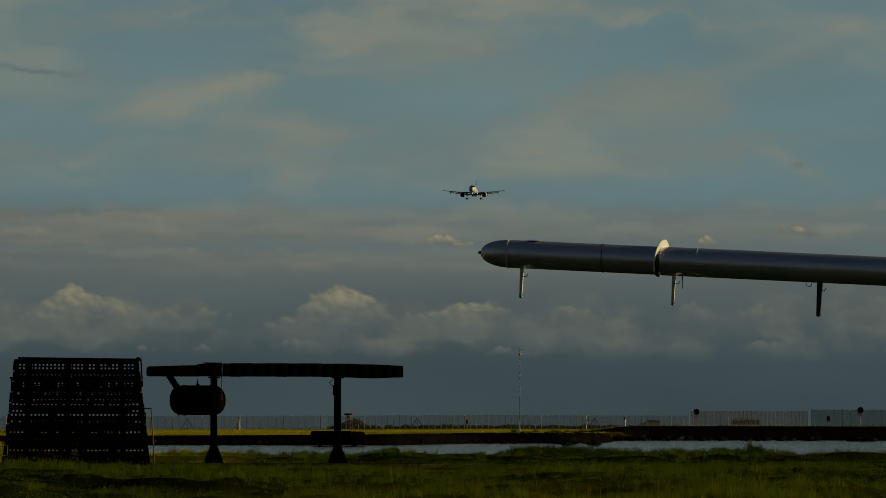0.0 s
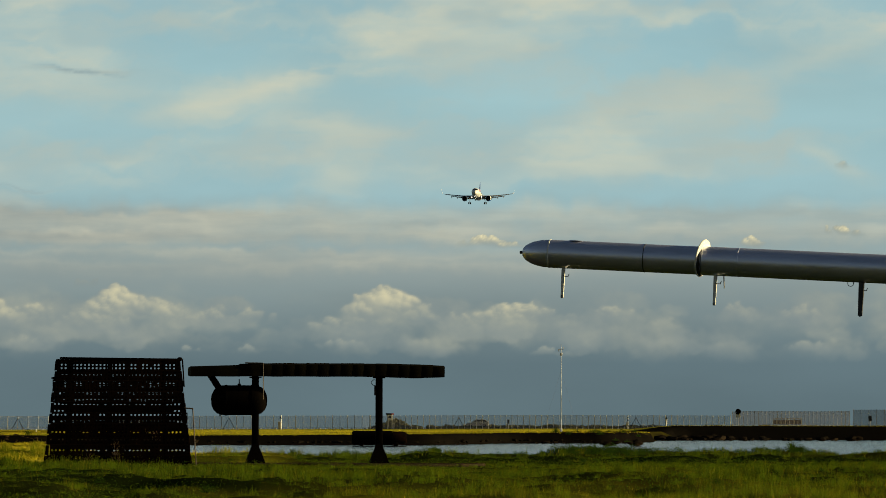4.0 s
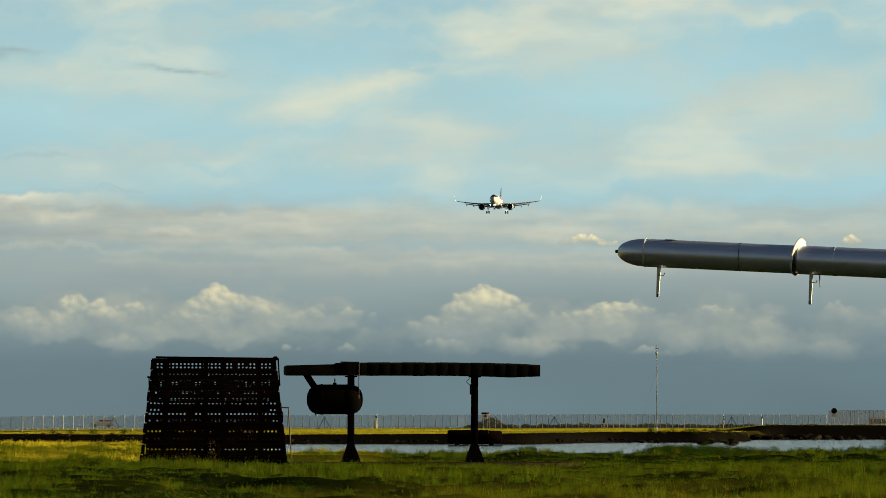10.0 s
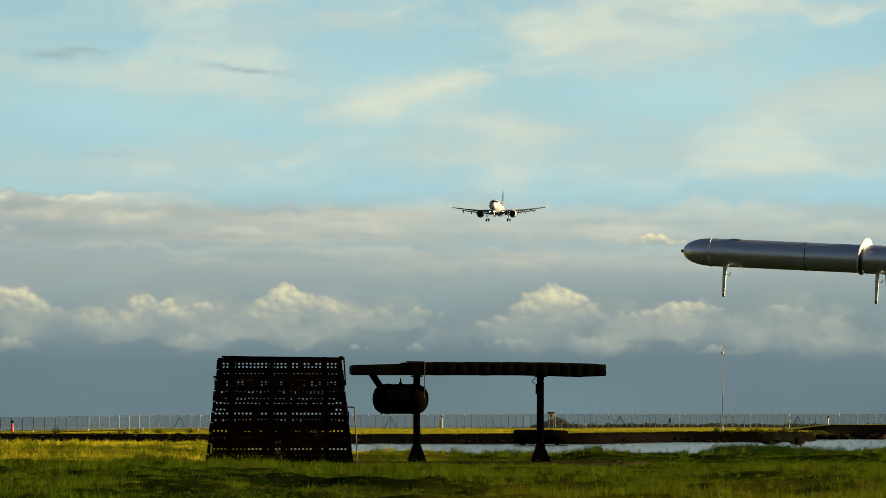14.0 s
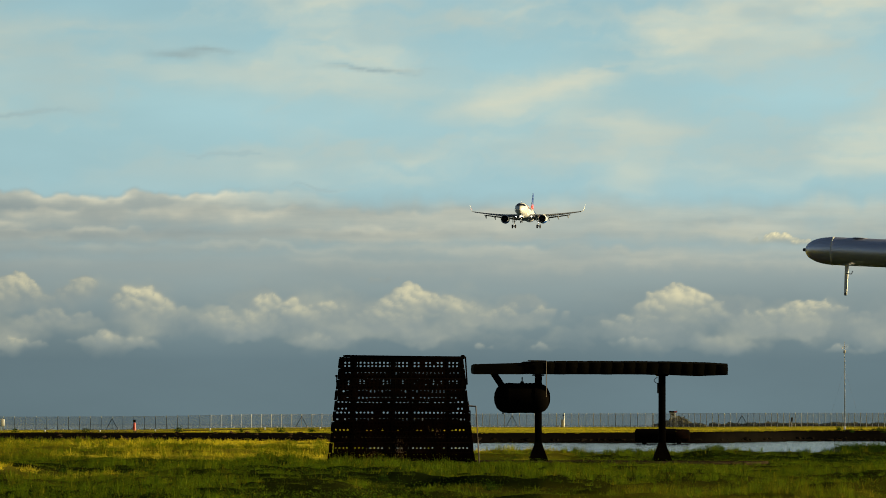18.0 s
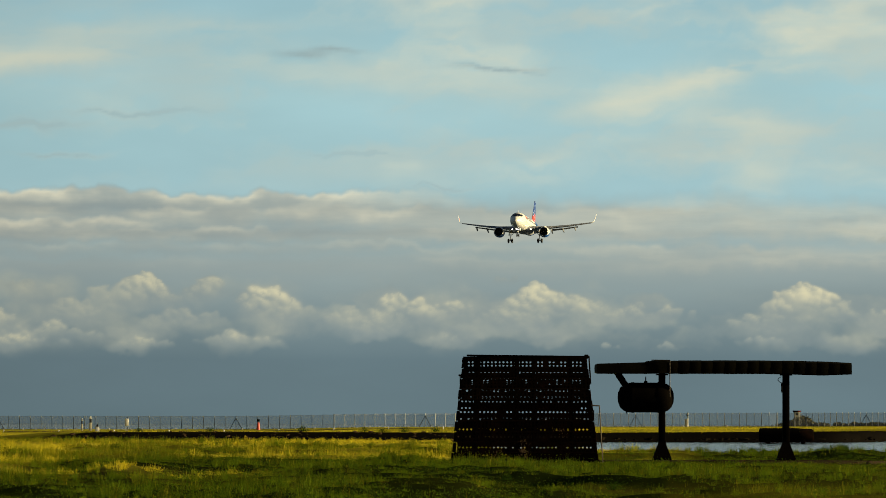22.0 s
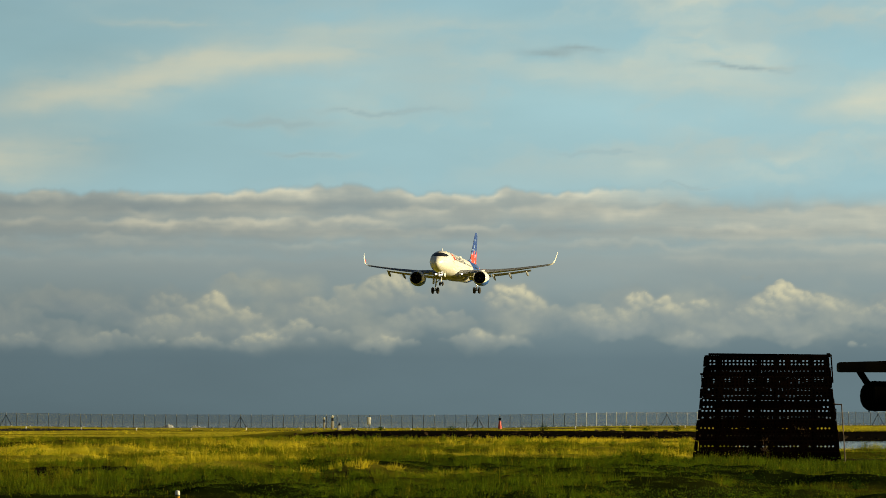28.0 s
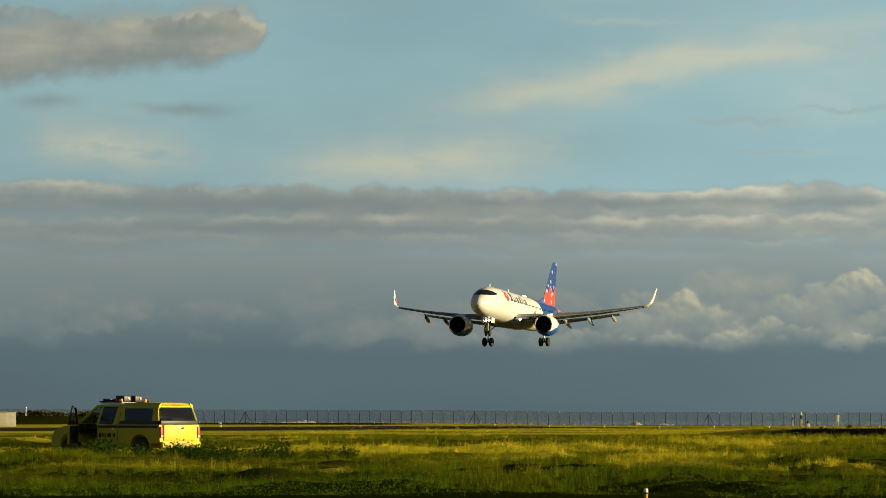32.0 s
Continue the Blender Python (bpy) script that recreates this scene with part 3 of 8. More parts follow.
    nq, np_ = P.shape
    idx = np.arange(nq * np_).reshape(nq, np_)
    faces = np.stack([idx[:-1, :-1], idx[:-1, 1:], idx[1:, 1:], idx[1:, :-1]], -1).reshape(-1, 4)
    me = mesh_np("sky_backdrop", verts, faces, sky_material())
    fields = {"height": np.clip(Q / 760, 0, 1), "dusk": 2.0 ** (-0.33 * np.clip((50 - P) / 1250, 0, 1)), "veil_cover": veil, "veil_light": veil_l, "layer_cover": layer, "layer_light": layer_l, "heap_cover": heap, "heap_light": heap_l}
    for k, f in fields.items():
        me.attributes.new(k, "FLOAT", "POINT").data.foreach_set("value", np.clip(f, -1, 1.5).astype(np.float32).ravel())
    ob = new("sky_backdrop", me)
    return tagged(ob, "evening sky with heaped and streaky clouds over the sea", "sky", kind="structure")


SKY = sky_backdrop()


# ---- ground: field, lagoon bed, banks, as one sheet to the horizon ----
def far_reach(a):
    """How much farther the lagoon's far shore lies past the rig."""
    return 14 + 56 * smooth(5.8, 7.0, a)


def lagoon_share(x, y):
    """1 where the lagoon's bed lies, 0 on land."""
    r, a = np.hypot(x, y), np.degrees(np.arctan2(x, y))
    n = fbm(x / 40 + 50, y / 40 + 50, 3) - 0.5
    near_edge, far_edge = 238 + 10 * n, 446 + 22 * n + far_reach(a) + smooth(7.9, 8.7, a + 0.8 * n) * 130
    return smooth(1.5, 2.3, a + n * 0.8) * smooth(near_edge - 5, near_edge + 6, r) * smooth(far_edge + 14, far_edge - 6, r) * (np.abs(a) < 60)


def ground_z(x, y):
    x, y = np.asarray(x, float), np.asarray(y, float)
    r, a = np.hypot(x, y), np.degrees(np.arctan2(x, y))
    n = fbm(x / 40 + 50, y / 40 + 50, 3) - 0.5
    z = (0.22 + 0.10 * smooth(165, 140, r)) * (fbm(x / 9 + 70, y / 16 + 20, 4) - 0.5) * smooth(20, 60, r) * smooth(420, 300, r)
    # hummocks a few paces across
    z = z + 0.62 * (fbm(x / 2.3 + 9, y / 6.5 + 27, 3) - 0.5) * smooth(84, 98, r) * smooth(340, 240, r)
    # the far field rises a little to the right
    front = np.abs(a) < 60
    rig = smooth(2.0, 2.8, a) * smooth(140, 155, r) * smooth(200, 190, r)
    z = z * (1 - rig) - 0.06 * rig
    z = z + smooth(438, 458, r - far_reach(a)) * np.clip(0.02 + 0.062 * a, -0.1, 0.45) * smooth(60, 20, np.abs(a))
    ditch = smooth(108, 118, r + 10 * n) * smooth(142, 128, r + 10 * n) * smooth(-0.2, -1.6, a)
    z = z - 0.10 * ditch
    z = z - 0.36 * smooth(600, 700, r) * smooth(-7.0, -4.6, a) * smooth(0.9, -0.9, a) * front
    lag = lagoon_share(x, y)
    z = z * (1 - lag) - 1.7 * lag
    # dark embankment on the far right shore
    mound = smooth(8.0, 8.7, a) * smooth(640, 650, r) * smooth(905, 885, r) * front
    z = z * (1 - mound) + mound * (1.12 + 0.2 * n)
    # rubble berm left of the rig
    berm = smooth(-3.6, -2.6, a + 2 * n) * smooth(2.7, 2.0, a)
    z = z + berm * 0.50 * smooth(347, 361, r + 8 * n) * smooth(430, 385, r)
    # green rise by the wall on the far left
    rise = smooth(-9.7, -10.9, a) * smooth(820, 850, r) * smooth(960, 920, r) * front
    z = z + rise * 1.3
    # shore: sinks under the sea
    z = z - 4.0 * smooth(990, 1030, r)
    return z


def ground_material():
    m, n, l, b = nodes_of("meadow_earth")
    tc = n.new("ShaderNodeTexCoord")
    big, mid, fine = n.new("ShaderNodeTexNoise"), n.new("ShaderNodeTexNoise"), n.new("ShaderNodeTexNoise")
    for t, s in ((big, 0.05), (mid, 0.6), (fine, 6.0)):
        t.inputs["Scale"].default_value, t.inputs["Detail"].default_value = s, 5
        l.new(tc.outputs["Object"], t.inputs["Vector"])
    dry_lit = n.new("ShaderNodeAttribute")
    dry_lit.attribute_name = "dry_lit"
    m1, m2, m3 = n.new("ShaderNodeMixRGB"), n.new("ShaderNodeMixRGB"), n.new("ShaderNodeMixRGB")
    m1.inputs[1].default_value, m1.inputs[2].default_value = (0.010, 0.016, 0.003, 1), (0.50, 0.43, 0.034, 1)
    l.new(dry_lit.outputs["Fac"], m1.inputs[0])
    r1 = n.new("ShaderNodeMapRange")
    r1.inputs["From Min"].default_value, r1.inputs["From Max"].default_value, r1.inputs["To Max"].default_value = 0.45, 0.7, 0.35
    l.new(mid.outputs["Fac"], r1.inputs["Value"])
    l.new(r1.outputs[0], m2.inputs[0])
    l.new(m1.outputs[0], m2.inputs[1])
    m2.inputs[2].default_value = (0.02, 0.018, 0.006, 1)
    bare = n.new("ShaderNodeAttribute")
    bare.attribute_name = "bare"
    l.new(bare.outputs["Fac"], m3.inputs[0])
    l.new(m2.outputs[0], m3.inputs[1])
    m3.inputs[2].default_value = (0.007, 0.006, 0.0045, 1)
    l.new(m3.outputs[0], b.inputs["Base Color"])
    b.inputs["Roughness"].default_value, b.inputs["Specular IOR Level"].default_value = 0.95, 0.0
    bp = n.new("ShaderNodeBump")
    bp.inputs["Strength"].default_value, bp.inputs["Distance"].default_value = 0.6, 0.08
    l.new(fine.outputs["Fac"], bp.inputs["Height"])
    l.new(bp.outputs[0], b.inputs["Normal"])
    return m


def dry_and_lit(x, y):
    """0 lush green to 1 straw yellow; near shade is partly put into the green."""
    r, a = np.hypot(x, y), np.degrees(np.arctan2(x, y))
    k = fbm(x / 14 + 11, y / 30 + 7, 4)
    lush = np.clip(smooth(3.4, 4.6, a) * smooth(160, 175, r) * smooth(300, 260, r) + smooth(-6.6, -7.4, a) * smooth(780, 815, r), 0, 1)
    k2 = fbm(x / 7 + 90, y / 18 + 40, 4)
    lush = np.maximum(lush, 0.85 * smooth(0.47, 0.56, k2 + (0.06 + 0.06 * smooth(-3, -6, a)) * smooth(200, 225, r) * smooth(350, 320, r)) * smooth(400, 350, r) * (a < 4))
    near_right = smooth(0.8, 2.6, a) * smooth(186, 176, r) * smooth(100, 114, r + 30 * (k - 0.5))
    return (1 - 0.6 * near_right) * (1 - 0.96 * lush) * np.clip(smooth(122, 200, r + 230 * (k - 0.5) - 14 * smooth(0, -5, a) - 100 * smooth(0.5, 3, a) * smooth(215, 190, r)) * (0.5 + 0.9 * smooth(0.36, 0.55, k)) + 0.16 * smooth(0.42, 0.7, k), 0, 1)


def shaded_band(x, y):
    """Dark band across the near meadow: shade put into dark bare soil, thinner grass."""
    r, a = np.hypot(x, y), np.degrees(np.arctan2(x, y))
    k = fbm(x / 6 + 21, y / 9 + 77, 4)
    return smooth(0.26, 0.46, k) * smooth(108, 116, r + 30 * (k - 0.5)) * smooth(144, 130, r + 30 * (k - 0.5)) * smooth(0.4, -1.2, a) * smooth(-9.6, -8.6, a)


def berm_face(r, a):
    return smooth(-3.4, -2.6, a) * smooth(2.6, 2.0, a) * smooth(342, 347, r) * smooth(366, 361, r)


def ground():
    fine = np.arange(-15, 15.01, 0.125)
    az = np.radians(np.concatenate([np.arange(-180, -15, 7.5), fine, np.arange(22.5, 180, 7.5)]))
    rr = np.concatenate([[0.02, 8, 20, 40, 60], np.geomspace(70, 480, 260), np.geomspace(490, 1060, 110), [1200, 1600, 2400, 3600, 4900]])
    A, R = np.meshgrid(az, rr)
    X, Y = R * np.sin(A), R * np.cos(A)
    Z = ground_z(X, Y)
    nr, na = X.shape
    idx = np.arange(nr * na).reshape(nr, na)
    nxt = np.roll(idx, -1, 1)
    faces = np.stack([idx[:-1], nxt[:-1], nxt[1:], idx[1:]], -1).reshape(-1, 4)[:, ::-1]
    me = mesh_np("ground", np.stack([X, Y, Z], -1).reshape(-1, 3), faces, ground_material())
    ad = np.degrees(A)
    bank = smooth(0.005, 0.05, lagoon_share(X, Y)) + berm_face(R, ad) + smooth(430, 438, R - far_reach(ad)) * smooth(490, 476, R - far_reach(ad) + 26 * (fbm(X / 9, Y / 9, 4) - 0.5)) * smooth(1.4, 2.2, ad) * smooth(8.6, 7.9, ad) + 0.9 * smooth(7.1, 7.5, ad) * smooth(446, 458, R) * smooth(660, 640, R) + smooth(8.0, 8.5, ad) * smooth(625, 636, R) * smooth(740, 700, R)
    slab = smooth(3.0, 1.5, np.abs(R - 172) / 4) * smooth(2.2, 3.0, ad) * smooth(7.0, 6.2, ad)
    me.attributes.new("dry_lit", "FLOAT", "POINT").data.foreach_set("value", dry_and_lit(X, Y).astype(np.float32).ravel())
    # bare earth on banks and slab; the near band's shade is coloured in too
    me.attributes.new("bare", "FLOAT", "POINT").data.foreach_set("value", np.clip(np.maximum(np.maximum(bank, 0.6 * slab), shaded_band(X, Y)), 0, 1).astype(np.float32).ravel())
    me.polygons.foreach_set("use_smooth", np.ones(len(faces), bool))
    return tagged(new("ground", me), "airfield meadow of green and straw-yellow grass", "ground", kind="structure")


def water_material(name, tint, wave, rough, deep=0.028):
    m, n, l, b = nodes_of(name)
    b.inputs["Base Color"].default_value = (*tint, 1)
    b.inputs["Roughness"].default_value = rough
    b.inputs["IOR"].default_value = 1.33
    tc, mp, ns = n.new("ShaderNodeTexCoord"), n.new("ShaderNodeMapping"), n.new("ShaderNodeTexNoise")
    mp.inputs["Scale"].default_value = (wave, wave * 0.35, 1)
    l.new(tc.outputs["Object"], mp.inputs["Vector"])
    l.new(mp.outputs[0], ns.inputs["Vector"])
    ns.inputs["Scale"].default_value, ns.inputs["Detail"].default_value = 1.0, 4
    bp = n.new("ShaderNodeBump")
    bp.inputs["Strength"].default_value, bp.inputs["Distance"].default_value = 1.0, deep
    l.new(ns.outputs["Fac"], bp.inputs["Height"])
    l.new(bp.outputs[0], b.inputs["Normal"])
    return m


def sheet(name, az0, az1, r0, r1, z, mat, label, category):
    aa = np.radians(np.linspace(az0, az1, 40))
    rr = np.geomspace(r0, r1, 24)
    A, R = np.meshgrid(aa, rr)
    idx = np.arange(A.size).reshape(A.shape)
    faces = np.stack([idx[:-1, :-1], idx[:-1, 1:], idx[1:, 1:], idx[1:, :-1]], -1).reshape(-1, 4)[:, ::-1]
    me = mesh_np(name, np.stack([R * np.sin(A), R * np.cos(A), 0 * A + z], -1).reshape(-1, 3), faces, mat)
    return tagged(new(name, me), label, category, kind="structure")


ground()
sheet("lagoon_water", 0.8, 19, 215, 700, -0.6, water_material("lagoon_water", (0.010, 0.020, 0.030), 2.2, 0.06, 0.10), "rippled grey-blue lagoon between grassy banks", "water")
sheet("sea", -40, 40, 1005, 4690, -2.2, water_material("sea_water", (0.03, 0.05, 0.06), 0.15, 0.2), "grey evening sea beyond the fence", "water")


# ---- the airliner on approach ----
FUS = ((0.0, 0.03, -0.52), (0.12, 0.34, -0.51), (0.35, 0.60, -0.49), (0.8, 0.93, -0.42), (1.5, 1.28, -0.31), (2.4, 1.58, -0.18), (3.4, 1.79, -0.08), (4.6, 1.93, -0.02), (6.0, 1.99, 0.0), (12.0, 1.99, 0.0), (23.5, 1.99, 0.0), (26.0, 1.95, 0.04), (28.5, 1.76, 0.24), (31.0, 1.43, 0.55), (33.5, 1.02, 0.92), (35.8, 0.62, 1.22), (37.2, 0.33, 1.4), (37.57, 0.14, 1.44))
NOSE = 20.0


def fus_at(s):
    i = 0
    while i < len(FUS) - 2 and s > FUS[i + 1][0]:
        i += 1
    a, b = FUS[i], FUS[i + 1]
    k = (s - a[0]) / (b[0] - a[0])
    return a[1] + (b[1] - a[1]) * k, a[2] + (b[2] - a[2]) * k


def fus_pt(s, deg, lift=0.0):
    """Point on the skin: s aft of the nose tip, deg from the top towards the port side."""
    r, z = fus_at(s)
    th = radians(deg)
    return Vector((-(r + lift) * math.sin(th), NOSE - s, z + (r * 1.035 + lift) * math.cos(th)))


def skin_patch(corners, lift=0.012, nu=8, nv=8, thick=0.02):
    """Thin plate that follows the skin between four (s, deg) corners."""
    bm = bmesh.new()
    def grid(lf):
        g = []
        for i in range(nu + 1):
            row = []
            for j in range(nv + 1):
                u, v = i / nu, j / nv
                s = (corners[0][0] * (1 - u) + corners[1][0] * u) * (1 - v) + (corners[3][0] * (1 - u) + corners[2][0] * u) * v
                d = (corners[0][1] * (1 - u) + corners[1][1] * u) * (1 - v) + (corners[3][1] * (1 - u) + corners[2][1] * u) * v
                row.append(bm.verts.new(fus_pt(s, d, lf)))
            g.append(row)
        return g
    top = grid(lift)
    for i in range(nu):
        for j in range(nv):
            bm.faces.new((top[i][j], top[i + 1][j], top[i + 1][j + 1], top[i][j + 1]))
    bmesh.ops.recalc_face_normals(bm, faces=bm.faces[:])
    return bm


def livery(name, stops):
    """White paint with coloured fields bounded by wavy edges along the body."""
    m, n, l, b = nodes_of(name)
    tc, sep, ns = n.new("ShaderNodeTexCoord"), n.new("ShaderNodeSeparateXYZ"), n.new("ShaderNodeTexNoise")
    l.new(tc.outputs["Object"], sep.inputs[0])
    ns.inputs["Scale"].default_value, ns.inputs["Detail"].default_value = 0.45, 2
    l.new(tc.outputs["Object"], ns.inputs["Vector"])
    last = None
    for k, (field, edge, soft, wob, tilt, color) in enumerate(stops):
        if last is None:
            rgb = n.new("ShaderNodeRGB")
            rgb.outputs[0].default_value = (*color, 1)
            last = rgb.outputs[0]
            continue
        along = n.new("ShaderNodeMath")
        along.operation = "MULTIPLY_ADD"
        along.inputs[1].default_value = tilt
        l.new(sep.outputs["Z"], along.inputs[0])
        l.new(sep.outputs["Y" if field == "y" else "Z"], along.inputs[2])
        w = n.new("ShaderNodeMath")
        w.operation = "MULTIPLY_ADD"
        w.inputs[1].default_value = wob
        l.new(ns.outputs["Fac"], w.inputs[0])
        l.new(along.outputs[0], w.inputs[2])
        mr = n.new("ShaderNodeMapRange")
        mr.inputs["From Min"].default_value, mr.inputs["From Max"].default_value = edge + soft, edge - soft
        l.new(w.outputs[0], mr.inputs["Value"])
        mx = n.new("ShaderNodeMixRGB")
        l.new(mr.outputs[0], mx.inputs[0])
        l.new(last, mx.inputs[1])
        mx.inputs[2].default_value = (*color, 1)
        last = mx.outputs[0]
    grime, g2 = n.new("ShaderNodeTexNoise"), n.new("ShaderNodeMapRange")
    grime.inputs["Scale"].default_value, grime.inputs["Detail"].default_value = 1.6, 5
    l.new(tc.outputs["Object"], grime.inputs["Vector"])
    g2.inputs["To Min"].default_value, g2.inputs["To Max"].default_value = 0.88, 1.05
    l.new(grime.outputs["Fac"], g2.inputs["Value"])
    hs = n.new("ShaderNodeHueSaturation")
    l.new(g2.outputs[0], hs.inputs["Value"])
    l.new(last, hs.inputs["Color"])
    l.new(hs.outputs[0], b.inputs["Base Color"])
    b.inputs["Roughness"].default_value = 0.32
    b.inputs["Coat Weight"].default_value = 0.2
    return m


BLUE, RED = (0.018, 0.075, 0.33), (0.72, 0.075, 0.05)
FUS_PAINT = livery("white_and_blue_fuselage_paint", [("y", 0, 0, 0, 0, (0.80, 0.79, 0.75)), ("y", -2.2, 0.05, 2.2, -0.75, BLUE), ("y", -11.6, 0.06, 2.0, 0.9, RED)])
JET_WHITE = surf("aircraft_white_paint", (0.80, 0.79, 0.76), 0.32, 0.0, (0.70, 0.69, 0.66), 1.2, 12, 0.5, 0.03, 0.003)
JET_GREY = surf("aircraft_grey_paint", (0.26, 0.27, 0.29), 0.42, 0.0, (0.20, 0.21, 0.23), 1.5, 14, 0.6, 0.03, 0.003)
JET_METAL = surf("bare_lip_metal", (0.62, 0.62, 0.63), 0.28, 0.9, (0.5, 0.5, 0.5), 3, 20, 0.4, 0.02, 0.002)
JET_BLUE = surf("aircraft_blue_paint", BLUE, 0.35, 0.0, (0.03, 0.16, 0.5), 0.7, 12, 0.7, 0.02, 0.002)
JET_RED = surf("aircraft_red_paint", RED, 0.4, 0.0, (0.6, 0.07, 0.05), 2, 12, 0.4, 0.02, 0.002)
GLASS_DARK = surf("dark_cockpit_glass", (0.012, 0.013, 0.016), 0.12, 0.0, (0.02, 0.02, 0.022), 2, 10, 0.4, 0.0)
TITLE_INK = surf("slate_blue_title_paint", (0.07, 0.08, 0.14), 0.4)
LAMP_ON = glow("landing_lamp_on", (1.0, 0.93, 0.78), 4.0)


def foil(le, chord, x, z, thick, droop=0.0, twist=0.0, n=9):
    """Closed aerofoil loop at span station x: le is the leading edge aft of the nose."""
    pts = []
    for side in (1, -1):
        for i in range(n):
            u = i / n if side > 0 else 1 - i / n
            t = 5 * thick * (0.2969 * math.sqrt(u) - 0.126 * u - 0.3516 * u * u + 0.2843 * u ** 3 - 0.1015 * u ** 4)
            camber = 0.02 * 4 * u * (1 - u)
            zz = (camber + side * t) * chord - max(0, 0.12 - u) * droop * chord
            yy = u * chord
            pts.append((x, NOSE - le - yy, z + zz - math.sin(radians(twist)) * (yy - 0.25 * chord)))
    return pts


def airliner():
    jet = thing("airliner", Matrix(), "white twin-jet airliner with blue and red tail, gear and flaps down", "airplane")
    n = 40
    loops = []
    for k in range(len(FUS) - 1):
        a, b = FUS[k], FUS[k + 1]
        for i in range(3):
            s = a[0] + (b[0] - a[0]) * i / 3
            loops.append([fus_pt(s, 360 * j / n) for j in range(n)])
    loops.append([fus_pt(37.57, 360 * j / n) for j in range(n)])
    body = part("fuselage", rings(bmesh.new(), loops), FUS_PAINT, jet, "white body turning blue towards the tail")
    # cockpit panes: a dark band between a level sill and an arched brow
    def deg_at(st, z):
        r, zc = fus_at(st)
        return math.degrees(math.acos(max(-1, min(1, (z - zc) / (r * 1.035)))))
    def pane_strip(s0, s1, brow, sill, sgn):
        bm = bmesh.new()
        cols = []
        for i in range(13):
            st = s0 + (s1 - s0) * i / 12
            k = i / 12
            d0, d1 = deg_at(st, brow[0] + (brow[1] - brow[0]) * k), deg_at(st, sill[0] + (sill[1] - sill[0]) * k)
            d0 = min(d0, d1)
            cols.append([bm.verts.new(fus_pt(st, sgn * (d0 + (d1 - d0) * j / 8), 0.012)) for j in range(9)])
        for u, v in zip(cols, cols[1:]):
            for j in range(8):
                bm.faces.new((u[j], v[j], v[j + 1], u[j + 1]))
        bmesh.ops.remove_doubles(bm, verts=bm.verts[:], dist=0.002)
        bmesh.ops.recalc_face_normals(bm, faces=bm.faces[:])
        return bm
    for sgn in (1, -1):
        part("cockpit_window", pane_strip(0.96, 2.45, (1.45, 1.45), (0.68, 0.70), sgn), GLASS_DARK, body, "dark front cockpit pane")
        part("cockpit_window", pane_strip(2.45, 3.7, (1.45, 1.08), (0.70, 0.92), sgn), GLASS_DARK, body, "dark side cockpit pane")
    # cabin panes
    pane = None
    for i in range(36):
        s = 6.9 + i * 0.635
        for d in (72, -72):
            if pane is None:
                bm = solid(-0.01, 0.01, -0.12, 0.12, -0.17, 0.17)
                bmesh.ops.bevel(bm, geom=[e for e in bm.edges if abs((e.verts[0].co - e.verts[1].co).x) > 0.015], offset=0.09, segments=2, affect="EDGES")
                pane = part("cabin_window", bm, GLASS_DARK, body)
                pane.matrix_basis = Matrix.Translation(fus_pt(s, d, 0.004)) @ pose(0, 0, 0, 0, d - 90 if d > 0 else 90 + d, 0)
            else:
                twin(pane, Matrix.Translation(fus_pt(s, d, 0.004)) @ pose(0, 0, 0, 0, 90 - abs(d) if d > 0 else abs(d) - 90, 0))
    # doors
    for s in (5.6, 30.2):
        for d in (1, -1):
            part("door_outline", skin_patch(((s, d * 52), (s + 0.05, d * 52), (s + 0.05, d * 102), (s, d * 102)), 0.008, 1, 10), TITLE_INK, body)
            part("door_outline", skin_patch(((s + 0.8, d * 52), (s + 0.85, d * 52), (s + 0.85, d * 102), (s + 0.8, d * 102)), 0.008, 1, 10), TITLE_INK, body)
    # title as plain bars, flower as a plain five-lobed shape
    for d in (1, -1):
        x = 8.9
        for w, hi, lo in ((0.8, 36, 74), (0.24, 42, 74), (0.3, 50, 74), (0.6, 50, 74), (0.66, 50, 74), (0.24, 36, 74), (0.24, 42, 74), (0.66, 50, 74)):
            part("title_bar", skin_patch(((x, d * hi), (x + w, d * hi), (x + w, d * lo), (x, d * lo)), 0.01, 2, 6), TITLE_INK, body)
            x += w + 0.5
        for k in range(5):
            a0 = 2 * math.pi * k / 5 + 0.5
            cs, cd = 7.2 + 0.52 * math.cos(a0), 58 + 14 * math.sin(a0)
            bm = bmesh.new()
            ring = [bm.verts.new(fus_pt(cs + 0.34 * math.cos(2 * math.pi * i / 12), d * (cd + 9.5 * math.sin(2 * math.pi * i / 12)), 0.02)) for i in range(12)]
            mid = bm.verts.new(fus_pt(cs, d * cd, 0.03))
            for i in range(12):
                bm.faces.new((mid, ring[i], ring[(i + 1) % 12]))
            bmesh.ops.recalc_face_normals(bm, faces=bm.faces[:])
            part("flower_petal", bm, JET_RED, body, "red flower petal emblem")
    # belly fairing
    bm = bmesh.new()
    lp = []
    for s, w, h in ((10.4, 0.3, 0.2), (11.4, 1.5, 0.62), (13.0, 2.05, 0.86), (17.5, 2.1, 0.92), (20.0, 1.8, 0.72), (22.2, 0.9, 0.35), (23.2, 0.2, 0.1)):
        lp.append([(w * math.cos(2 * math.pi * i / 20), NOSE - s, -1.52 + h * math.sin(2 * math.pi * i / 20)) for i in range(20)])
    part("belly_fairing", rings(bm, lp), JET_GREY, jet, "grey belly fairing")
